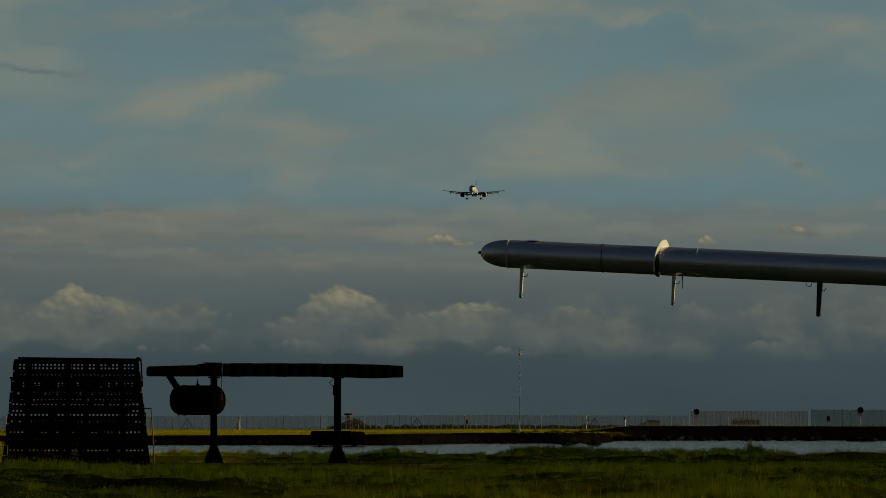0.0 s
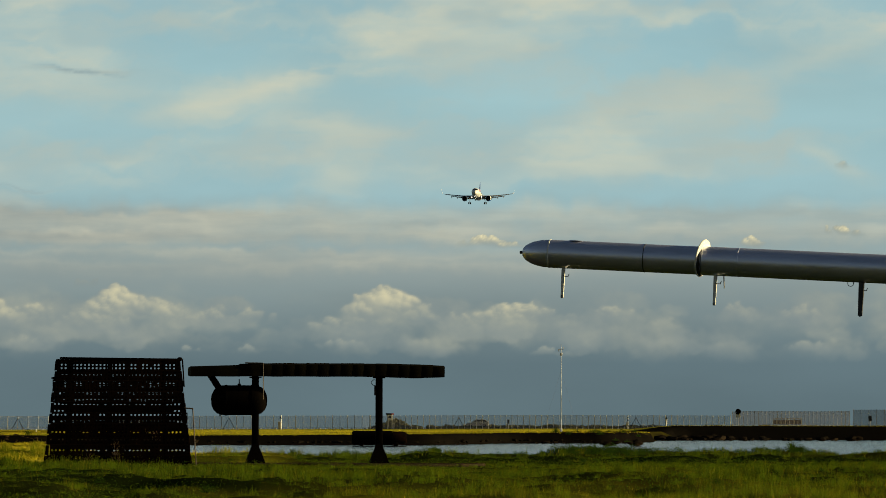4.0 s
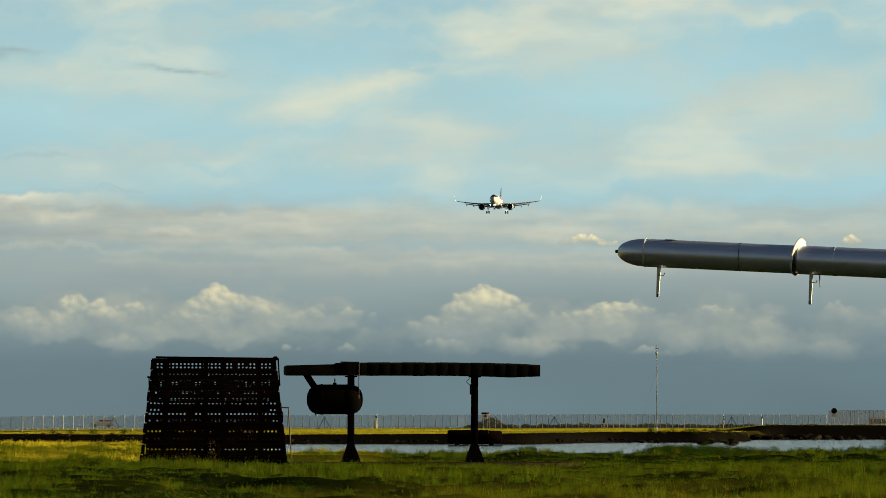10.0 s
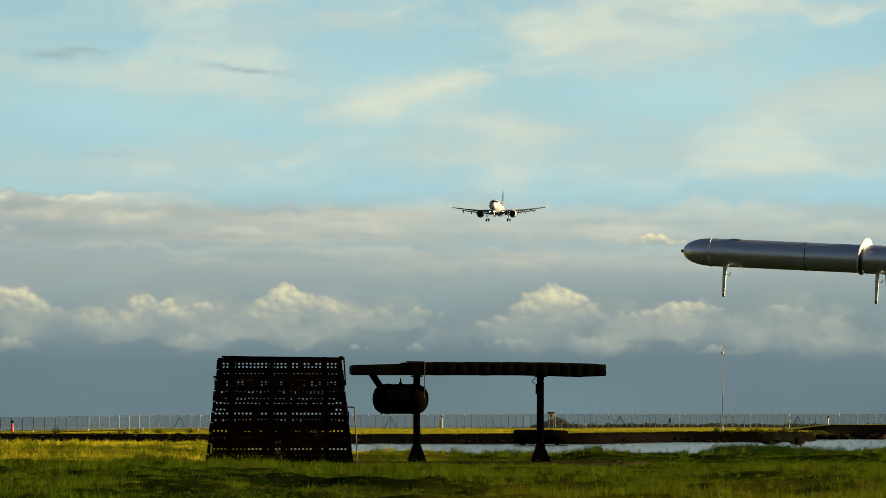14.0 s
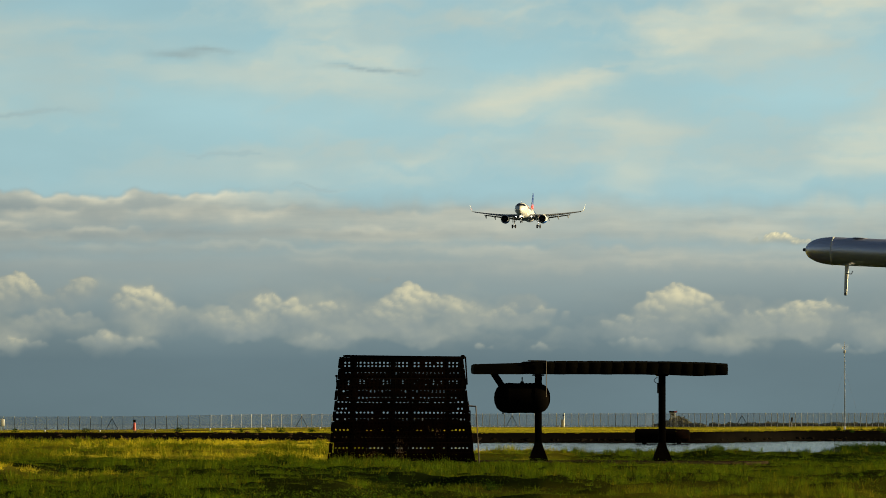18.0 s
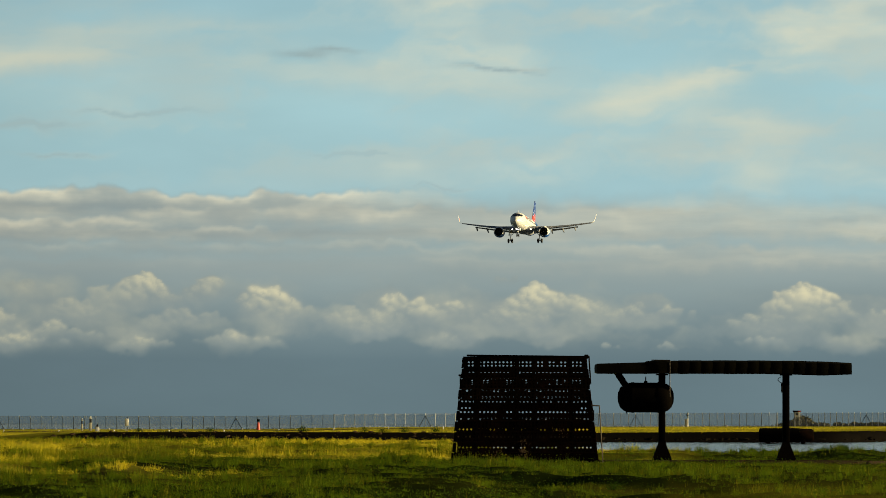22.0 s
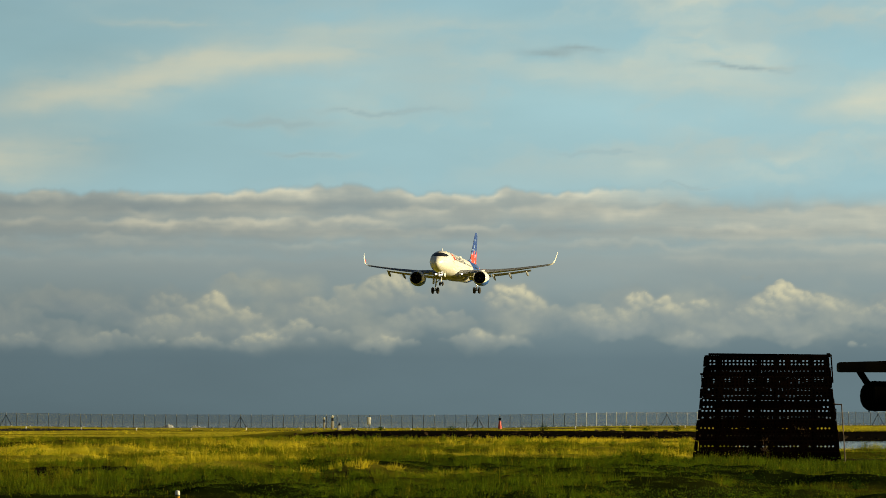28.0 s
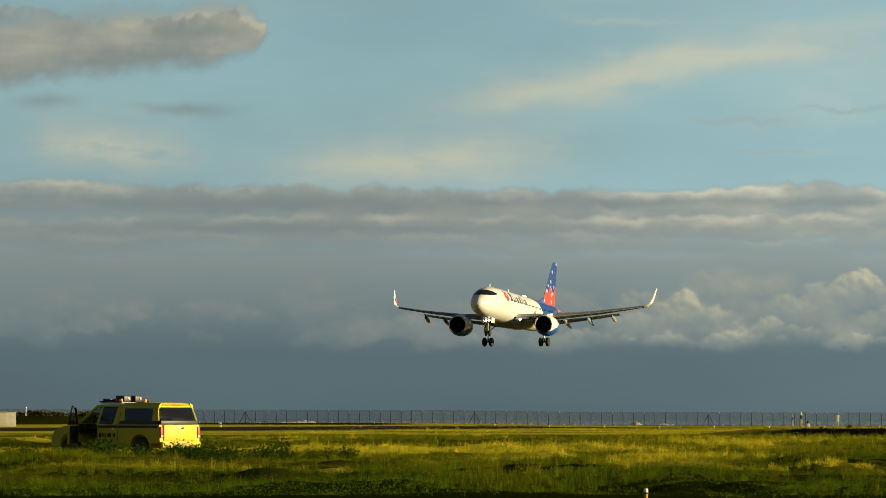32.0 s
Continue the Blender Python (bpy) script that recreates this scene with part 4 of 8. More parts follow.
    # antennas
    for s, h, up in ((5.2, 0.45, 1), (13.5, 0.4, 1), (14.5, 0.42, -1)):
        r, z = fus_at(s)
        zz = z + up * r * 1.03
        part("antenna", rings(bmesh.new(), [[(-0.02, NOSE - s, zz), (0.02, NOSE - s, zz), (0.02, NOSE - s - 0.4, zz), (-0.02, NOSE - s - 0.4, zz)], [(-0.01, NOSE - s - 0.25, zz + up * h), (0.01, NOSE - s - 0.25, zz + up * h), (0.01, NOSE - s - 0.42, zz + up * h), (-0.01, NOSE - s - 0.42, zz + up * h)]]), JET_WHITE, jet)
    part("antenna_dome", lathe([(0.0, 0.34), (0.3, 0.28), (0.42, 0.12), (0.45, -0.1)], 16), JET_WHITE, jet).matrix_basis = Matrix.Translation((0, NOSE - 20.5, 2.0)) @ Matrix.Diagonal((1, 2.4, 1, 1))
    # wings
    for sx in (1, -1):
        WX = ((1.6, 11.4, 7.2, -1.35, 0.15), (3.4, 12.4, 6.0, -1.18, 0.14), (6.4, 14.0, 4.0, -0.88, 0.12), (11.0, 16.35, 2.9, -0.26, 0.11), (15.2, 18.5, 1.9, 0.45, 0.10), (16.5, 19.2, 1.6, 0.70, 0.10))
        bm = bmesh.new()
        lp = []
        for x, le, ch, z, th in WX:
            lp.append([(sx * p[0], p[1], p[2]) for p in foil(le, ch, x, z, th, 0.0, 2.0)])
        lp_n = rings(bm, lp)
        wing = part("wing", lp_n, JET_GREY, jet, "swept grey wing")
        # lowered slats along the leading edge
        for (a, b) in ((0.1, 0.9), (1.15, 2.0), (2.02, 3.0), (3.02, 4.0), (4.02, 4.9)):
            lp = []
            for u in np.linspace(a, b, 3):
                i = min(int(u), 4)
                f = u - i
                q = [WX[i][k] + (WX[i + 1][k] - WX[i][k]) * f for k in range(5)]
                c = 0.16 * q[2] + 0.12
                lp.append([(sx * p[0], p[1], p[2] - 0.16) for p in foil(q[1] - 0.30, c, q[0], q[3], 0.16, 0, -24, 6)])
            part("slat", rings(bmesh.new(), lp), JET_GREY, wing, "lowered slat")
        # lowered flaps
        for (x0, x1, c0, c1) in ((2.1, 6.2, 1.35, 1.05), (6.5, 13.2, 1.0, 0.65)):
            lp = []
            for f in (0, 0.5, 1):
                x = x0 + (x1 - x0) * f
                te = le = None
                for i in range(5):
                    if WX[i][0] <= x <= WX[i + 1][0]:
                        k = (x - WX[i][0]) / (WX[i + 1][0] - WX[i][0])
                        te = (WX[i][1] + WX[i][2]) * (1 - k) + (WX[i + 1][1] + WX[i + 1][2]) * k
                        zz = WX[i][3] * (1 - k) + WX[i + 1][3] * k
                c = c0 + (c1 - c0) * f
                lp.append([(sx * p[0], p[1], p[2]) for p in foil(te - 0.25, c, x, zz - 0.36, 0.13, 0, 22, 6)])
            part("flap", rings(bmesh.new(), lp), JET_GREY, wing, "lowered flap")
        # flap track fairings
        for x, s, z, ln in ((6.9, 16.0, -1.28, 3.6), (9.7, 17.0, -0.98, 3.2), (12.6, 18.2, -0.62, 2.6)):
            f = part("flap_fairing", lathe([(0.01, 0), (0.14, 0.25), (0.22, 0.9), (0.22, 1.8), (0.12, ln - 0.4), (0.01, ln)], 12, "Y"), JET_GREY, wing, "canoe-shaped fairing")
            f.matrix_basis = Matrix.Translation((sx * x, NOSE - s, z)) @ pose(0, 0, 0, 14, 0, 0) @ Matrix.Diagonal((0.8, -1, 1.25, 1))
        # upturned tip
        lp = []
        for dx, dz, ch, aft in ((0.0, 0.0, 1.6, 0.0), (0.35, 0.08, 1.4, 0.15), (0.75, 0.4, 1.05, 0.45), (0.98, 0.95, 0.8, 0.85), (1.12, 1.7, 0.6, 1.35), (1.26, 2.4, 0.36, 1.8)):
            sec = foil(19.2 + aft, ch, 0, 0, 0.09)
            tilt = min(1.0, dz / 0.6)
            lp.append([(sx * (16.5 + dx - p[2] * tilt), p[1], 0.70 + dz + p[2] * (1 - tilt)) for p in sec])
        part("winglet", rings(bmesh.new(), lp), JET_WHITE, wing, "upturned white wing tip")
        part("winglet_patch", solid(-0.012, 0.012, -0.3, 0.25, -0.4, 0.35, 0.008), JET_RED, wing, "red patch on the wing tip").matrix_basis = Matrix.Translation((sx * (16.5 + 0.90), NOSE - 20.75, 0.70 + 1.0)) @ pose(0, 0, 0, 0, sx * 16, 0)
        # engine
        eng = part("engine", lathe([(1.08, 0.02), (1.14, 0.03), (1.24, 0.25), (1.33, 0.8), (1.36, 1.5), (1.30, 2.4), (1.12, 3.3), (0.98, 3.75), (0.94, 3.75)], 40, "Y", caps=False), livery_engine(), jet, "white engine cowl, blue beneath")
        eng.matrix_basis = Matrix.Translation((sx * 5.75, NOSE - 10.4, -2.35)) @ pose(0, 0, 0, 0, 0, 180)
        part("intake_lip", lathe([(1.02, 0.10), (1.03, 0.03), (1.065, -0.012), (1.12, 0.015), (1.16, 0.07), (1.15, 0.08), (1.03, 0.12), (1.02, 0.10)], 40, "Y"), JET_METAL, eng, "bright intake ring")
        part("intake_duct", lathe([(1.02, 0.10), (0.99, 0.3), (0.96, 0.95)], 40, "Y", caps=False), DARK_STEEL, eng, "dark intake duct")
        part("fan_disc", lathe([(0.96, 0.95), (0.96, 1.0), (0.0, 1.02), (0.0, 0.99)], 32, "Y"), DARK_STEEL, eng)
        blade = None
        for i in range(18):
            m = Matrix.Rotation(2 * math.pi * i / 18, 4, "Y")
            if blade is None:
                bm = bmesh.new()
                vs = [bm.verts.new(p) for p in ((-0.05, 0.80, 0.28), (0.06, 0.92, 0.28), (0.17, 0.94, 0.94), (-0.13, 0.74, 0.94))]
                bm.faces.new(vs)
                bmesh.ops.solidify(bm, geom=bm.faces[:], thickness=0.02)
                blade = part("fan_blade", bm, DARK_STEEL, eng)
            else:
                twin(blade, m)
        part("spinner", lathe([(0.0, 0.52), (0.14, 0.6), (0.28, 0.82), (0.3, 0.96)], 20, "Y"), DARK_STEEL, eng)
        part("exhaust_cone", lathe([(0.78, 3.3), (0.66, 4.2), (0.5, 4.55), (0.3, 4.6), (0.12, 5.2), (0.0, 5.4)], 24, "Y"), DARK_STEEL, eng)
        part("pylon", rings(bmesh.new(), [[(sx * 5.75 + a, NOSE - y, z) for a, y, z in ((-0.16, 11.4, zt), (0.16, 11.4, zt), (0.2, 13.5, zt + 0.25), (0.12, 16.2, zt + 0.35), (-0.12, 16.2, zt + 0.35), (-0.2, 13.5, zt + 0.25))] for zt in (-1.6, -0.95)]), JET_WHITE, jet)
        # main gear
        gear = part("main_gear", bar((sx * 3.5, NOSE - 17.6, -1.1), (sx * 3.8, NOSE - 17.7, -3.95), 0.13, 0.11, n=14), JET_METAL, jet, "main landing gear leg")
        part("axle", bar((sx * 3.8 - 0.55, NOSE - 17.7, -4.02), (sx * 3.8 + 0.55, NOSE - 17.7, -4.02), 0.08), DARK_STEEL, gear)
        part("side_brace", bar((sx * 2.2, NOSE - 17.5, -1.5), (sx * 3.7, NOSE - 17.6, -2.7), 0.07), JET_METAL, gear)
        part("gear_door", solid(-0.03, 0.03, -0.75, 0.75, -0.85, 0.75, 0.02), JET_WHITE, gear, "white gear door").matrix_basis = Matrix.Translation((sx * 4.05, NOSE - 17.6, -2.0)) @ pose(0, 0, 0, 0, -sx * 6, 0)
        for o in (-0.46, 0.46):
            w = part("wheel", lathe([(0.26, -0.19), (0.48, -0.2), (0.565, -0.13), (0.585, 0), (0.565, 0.13), (0.48, 0.2), (0.26, 0.19)], 28, "X"), RUBBER, gear, "black tyre")
            w.matrix_basis = Matrix.Translation((sx * 3.8 + o, NOSE - 17.7, -4.02))
            part("rim", lathe([(0.1, -0.16), (0.27, -0.17), (0.27, 0.17), (0.1, 0.16)], 20, "X"), GALV, w)
        # landing lamps in the wing roots
        part("landing_light", lathe([(0.0, 0.10), (0.12, 0.08), (0.17, 0.0), (0.15, -0.1)], 16, "Y"), LAMP_ON, jet, "lit landing light").matrix_basis = Matrix.Translation((sx * 2.35, NOSE - 11.35, -1.62))
        # tailplane
        lp = []
        for x, le, ch, z in ((0.5, 31.9, 3.6, 0.85), (6.2, 35.6, 1.5, 1.2)):
            lp.append([(sx * p[0], p[1], p[2]) for p in foil(le, ch, x, z, 0.1)])
        part("tailplane", rings(bmesh.new(), lp), JET_GREY, jet, "grey tailplane")
    # nose gear
    ng = part("nose_gear", bar((0, NOSE - 5.0, -1.5), (0, NOSE - 5.07, -3.8), 0.085, 0.075, n=12), JET_METAL, jet, "nose landing gear leg")
    part("axle", bar((-0.3, NOSE - 5.07, -3.85), (0.3, NOSE - 5.07, -3.85), 0.05), DARK_STEEL, ng)
    part("drag_strut", bar((0, NOSE - 4.0, -1.7), (0, NOSE - 5.0, -2.7), 0.05), JET_METAL, ng)
    for o in (-0.25, 0.25):
        w = part("wheel", lathe([(0.18, -0.1), (0.32, -0.11), (0.375, -0.06), (0.38, 0), (0.375, 0.06), (0.32, 0.11), (0.18, 0.1)], 24, "X"), RUBBER, ng, "black tyre")
        w.matrix_basis = Matrix.Translation((o, NOSE - 5.07, -3.85))
        part("gear_door", solid(-0.02, 0.02, -0.7, 0.7, -0.55, 0.1, 0.015), JET_WHITE, ng).matrix_basis = Matrix.Translation((o * 2.4, NOSE - 5.3, -2.0)) @ pose(0, 0, 0, 0, o * 30, 0)
        part("taxi_light", lathe([(0.0, 0.07), (0.09, 0.06), (0.13, 0.0), (0.11, -0.08)], 16, "Y"), LAMP_ON, ng, "lit taxi light").matrix_basis = Matrix.Translation((o * 0.85, NOSE - 4.85, -2.25))
    # fin with coloured fields
    def fin_sec(z):
        k = (z - 1.6) / 6.2
        return 29.2 + 4.9 * k, 5.9 - 3.9 * k
    lp = []
    for z in np.linspace(1.6, 7.85, 5):
        le, ch = fin_sec(z)
        lp.append([(p[2] * ch, NOSE - le - (NOSE - p[1]) * ch, z) for p in foil(0, 1, 0, 0, 0.1)])
    part("fin", rings(bmesh.new(), lp), fin_paint(), jet, "tall fin, blue above and red below")
    part("dorsal_fillet", rings(bmesh.new(), [[(-0.06, NOSE - 26.6, 1.95), (0.06, NOSE - 26.6, 1.95), (0.06, NOSE - 30, 1.75), (-0.06, NOSE - 30, 1.75)], [(-0.03, NOSE - 29.2, 2.5), (0.03, NOSE - 29.2, 2.5), (0.06, NOSE - 30, 2.8), (-0.06, NOSE - 30, 2.8)]]), JET_BLUE, jet)
    return jet


def livery_engine():
    """White cowl whose lower aft part is blue with a curling edge."""
    if "engine_cowl_paint" in bpy.data.materials:
        return bpy.data.materials["engine_cowl_paint"]
    m, n, l, b = nodes_of("engine_cowl_paint")
    tc, sep, ad, mr, mx, ns = (n.new("ShaderNode" + k) for k in ("TexCoord", "SeparateXYZ", "Math", "MapRange", "MixRGB", "TexNoise"))
    l.new(tc.outputs["Object"], sep.inputs[0])
    ns.inputs["Scale"].default_value = 1.2
    l.new(tc.outputs["Object"], ns.inputs["Vector"])
    ad.operation = "MULTIPLY_ADD"
    ad.inputs[1].default_value = -0.45
    l.new(sep.outputs["Y"], ad.inputs[0])
    l.new(sep.outputs["Z"], ad.inputs[2])
    a2 = n.new("ShaderNodeMath")
    a2.operation = "MULTIPLY_ADD"
    a2.inputs[1].default_value = 0.7
    l.new(ns.outputs["Fac"], a2.inputs[0])
    l.new(ad.outputs[0], a2.inputs[2])
    mr.inputs["From Min"].default_value, mr.inputs["From Max"].default_value = -0.55, -0.65
    l.new(a2.outputs[0], mr.inputs["Value"])
    l.new(mr.outputs[0], mx.inputs[0])
    mx.inputs[1].default_value, mx.inputs[2].default_value = (0.78, 0.77, 0.74, 1), (0.02, 0.10, 0.40, 1)
    l.new(mx.outputs[0], b.inputs["Base Color"])
    b.inputs["Roughness"].default_value = 0.3
    return m


def fin_paint():
    """Blue fin, red lower field with a wavy edge, a few pale blotches."""
    m, n, l, b = nodes_of("fin_paint")
    tc, sep, ns, vo, ad, mr, mx, mx2, mr2 = (n.new("ShaderNode" + k) for k in ("TexCoord", "SeparateXYZ", "TexNoise", "TexVoronoi", "Math", "MapRange", "MixRGB", "MixRGB", "MapRange"))
    l.new(tc.outputs["Object"], sep.inputs[0])
    ns.inputs["Scale"].default_value = 0.55
    vo.inputs["Scale"].default_value = 1.0
    for t in (ns, vo):
        l.new(tc.outputs["Object"], t.inputs["Vector"])
    ad.operation = "MULTIPLY_ADD"
    ad.inputs[1].default_value = 3.2
    l.new(ns.outputs["Fac"], ad.inputs[0])
    l.new(sep.outputs["Z"], ad.inputs[2])
    mr.inputs["From Min"].default_value, mr.inputs["From Max"].default_value = 5.55, 5.65
    l.new(ad.outputs[0], mr.inputs["Value"])
    mx.inputs[1].default_value, mx.inputs[2].default_value = (*RED, 1), (0.02, 0.06, 0.26, 1)
    l.new(mr.outputs[0], mx.inputs[0])
    mr2.inputs["From Min"].default_value, mr2.inputs["From Max"].default_value = 0.30, 0.26
    l.new(vo.outputs["Distance"], mr2.inputs["Value"])
    l.new(mr2.outputs[0], mx2.inputs[0])
    l.new(mx.outputs[0], mx2.inputs[1])
    mx2.inputs[2].default_value = (0.30, 0.42, 0.66, 1)
    l.new(mx2.outputs[0], b.inputs["Base Color"])
    b.inputs["Roughness"].default_value = 0.35
    return m


JET = airliner()


# ---- fire-training rig: perforated box, mock wing with tank, long tube ----
def perforated_plank(cells, rows, cw, ch, hole, gap, seed, open_rows=None):
    """Steel landing-mat plank with round holes; gaps in the row where a hole is clogged."""
    rnd = random.Random(seed)
    bm = bmesh.new()
    x0 = -cells * cw / 2
    for i in range(cells):
        for j in range(rows):
            cx, cz = x0 + (i + 0.5) * cw, (j + 0.5) * ch
            sq = [(cx + a * cw / 2, cz + b * ch / 2) for a, b in ((1, 0), (1, 1), (0, 1), (-1, 1), (-1, 0), (-1, -1), (0, -1), (1, -1))]
            if rnd.random() < gap or (open_rows and rnd.random() > open_rows[j]):
                bm.faces.new([bm.verts.new((p[0], 0, p[1])) for p in sq])
                continue
            hr = hole * rnd.uniform(0.88, 1.08)
            ci = [(cx + hr * math.cos(math.pi * k / 4), cz + hr * math.sin(math.pi * k / 4)) for k in range(8)]
            o = [bm.verts.new((p[0], 0, p[1])) for p in sq]
            h = [bm.verts.new((p[0], 0, p[1])) for p in ci]
            g = [bm.verts.new((p[0], 0.02, p[1])) for p in ci]
            for k in range(8):
                q = (k + 1) % 8
                bm.faces.new((o[k], o[q], h[q], h[k]))
                bm.faces.new((h[k], h[q], g[q], g[k]))
    bmesh.ops.remove_doubles(bm, verts=bm.verts[:], dist=0.0005)
    # folded lower and upper lips
    L = cells * cw / 2
    box(bm, -L, L, -0.002, 0.03, -0.012, 0.0)
    box(bm, -L, L, 0.002, 0.03, rows * ch, rows * ch + 0.02)
    return bm


DRY_TWIG = surf("withered_creeper", (0.10, 0.055, 0.018), 0.9, 0.0, (0.05, 0.03, 0.012), 6, 40)


def training_box():
    """Lean-to box clad in perforated landing mat, sides leaning inwards."""
    ob = thing("training_box", pose(7.05, 170.0, -0.06, 0, 0, 0), "soot-black box clad in perforated steel planks, standing on the grass", "training rig")
    H, W0, W1, D = 3.58, 2.46, 2.06, 2.6
    n, rows, ch, cw = 10, 3, 0.113, 0.130
    step = H / n
    # how far each row of holes is open through the rear wall, top row first
    seen = {1: 1.0, 2: 1.0, 4: 0.25, 6: 0.5, 7: 0.3, 9: 0.5, 11: 0.3, 12: 0.85, 15: 0.95, 17: 0.25, 20: 0.35, 22: 0.9, 25: 0.95, 27: 0.15}
    dip = {1: 0.02, 2: 0.005, 4: 0.066, 6: 0.052, 7: 0.064, 9: 0.058, 11: 0.064, 12: 0.048, 15: 0.012, 17: 0.062, 20: 0.05, 22: 0.034, 25: 0.03, 27: 0.06}
    ends_open = {9: 0.3, 12: 1.0, 14: 1.0, 15: 1.0, 17: 1.0, 20: 1.0, 22: 1.0, 25: 1.0}
    for k in range(n):
        z = H - (k + 1) * step
        w = W0 + (W1 - W0) * (z + step / 2) / H
        cells = int(2 * w / cw)
        lean = 0.55 * z / H
        j = ((k * 37) % 11 - 5) * 0.006
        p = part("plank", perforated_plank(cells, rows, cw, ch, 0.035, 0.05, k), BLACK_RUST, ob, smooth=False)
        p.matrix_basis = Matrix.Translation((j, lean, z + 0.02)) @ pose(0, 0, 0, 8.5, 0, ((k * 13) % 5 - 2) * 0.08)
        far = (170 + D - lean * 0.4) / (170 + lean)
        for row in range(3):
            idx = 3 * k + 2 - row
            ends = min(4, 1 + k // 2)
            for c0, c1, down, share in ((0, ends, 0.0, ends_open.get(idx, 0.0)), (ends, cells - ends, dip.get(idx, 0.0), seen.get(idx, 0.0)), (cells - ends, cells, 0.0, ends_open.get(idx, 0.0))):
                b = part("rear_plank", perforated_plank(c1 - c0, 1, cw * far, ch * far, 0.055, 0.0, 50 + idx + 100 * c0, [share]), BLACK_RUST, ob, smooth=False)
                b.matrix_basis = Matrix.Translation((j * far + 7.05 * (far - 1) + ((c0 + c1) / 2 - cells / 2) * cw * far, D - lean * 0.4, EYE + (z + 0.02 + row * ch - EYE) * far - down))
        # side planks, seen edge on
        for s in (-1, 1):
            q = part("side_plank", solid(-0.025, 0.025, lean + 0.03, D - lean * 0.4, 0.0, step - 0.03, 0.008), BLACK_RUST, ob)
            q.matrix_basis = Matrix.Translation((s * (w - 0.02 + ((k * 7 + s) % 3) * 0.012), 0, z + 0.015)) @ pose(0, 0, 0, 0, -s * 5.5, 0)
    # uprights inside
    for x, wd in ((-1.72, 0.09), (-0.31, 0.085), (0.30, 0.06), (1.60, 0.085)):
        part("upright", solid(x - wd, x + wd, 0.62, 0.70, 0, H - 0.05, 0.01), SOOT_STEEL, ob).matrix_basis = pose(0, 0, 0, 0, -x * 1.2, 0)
    part("top_pipe", rod(bar((-1.98, 0.56, H + 0.06), (2.14, 0.56, H + 0.02), 0.035), (2.14, 0.56, H + 0.05), (2.20, 0.55, H - 0.9), 0.025), SOOT_STEEL, ob, "bent pipe along the top")
    part("valve", lathe([(0.03, -0.08), (0.07, -0.05), (0.07, 0.05), (0.03, 0.08)], 12, "X"), SOOT_STEEL, ob).matrix_basis = Matrix.Translation((2.05, 0.56, H + 0.03))
    part("side_bracket", rod(solid(-2.26, -2.04, 0.5, 0.56, 2.94, 3.0, 0.01), (-2.20, 0.53, 2.7), (-2.20, 0.53, 2.95), 0.02), SOOT_STEEL, ob)
    stand = bar((2.60, 0.3, 0.02), (2.48, 0.3, 1.95), 0.02)
    rod(stand, (2.14, 0.3, 1.97), (2.49, 0.3, 1.95), 0.024)
    rod(stand, (2.30, 0.28, 0.04), (2.60, 0.3, 0.03), 0.02)
    part("water_pipe", stand, RUSTY_PIPE, ob, "thin rust-stained standpipe")
    # withered clump caught on the front
    rr = random.Random(8)
    for cx, cz, hgt, wid, cnt in ((-0.13, 0.12, 0.75, 0.16, 60), (1.15, 0.85, 0.3, 0.2, 24), (-1.0, 0.05, 0.4, 0.2, 24)):
        twigs = bmesh.new()
        for i in range(cnt):
            x, zz = cx + rr.gauss(0, wid * 0.5), cz + rr.random() * hgt * 0.8
            rod(twigs, (x, 0.10 * zz / 0.6 - 0.05, zz), (x + rr.gauss(0, 0.07), 0.10 * zz / 0.6 - 0.09, zz + rr.uniform(0.05, 0.2)), 0.007, 0.003, n=4)
        part("withered_clump", twigs, DRY_TWIG, ob, "brown withered creeper clump")
    part("ground_frame", solid(-2.47, 2.47, -0.04, 0.06, -0.05, 0.06, 0.01), SOOT_STEEL, ob)
    return ob


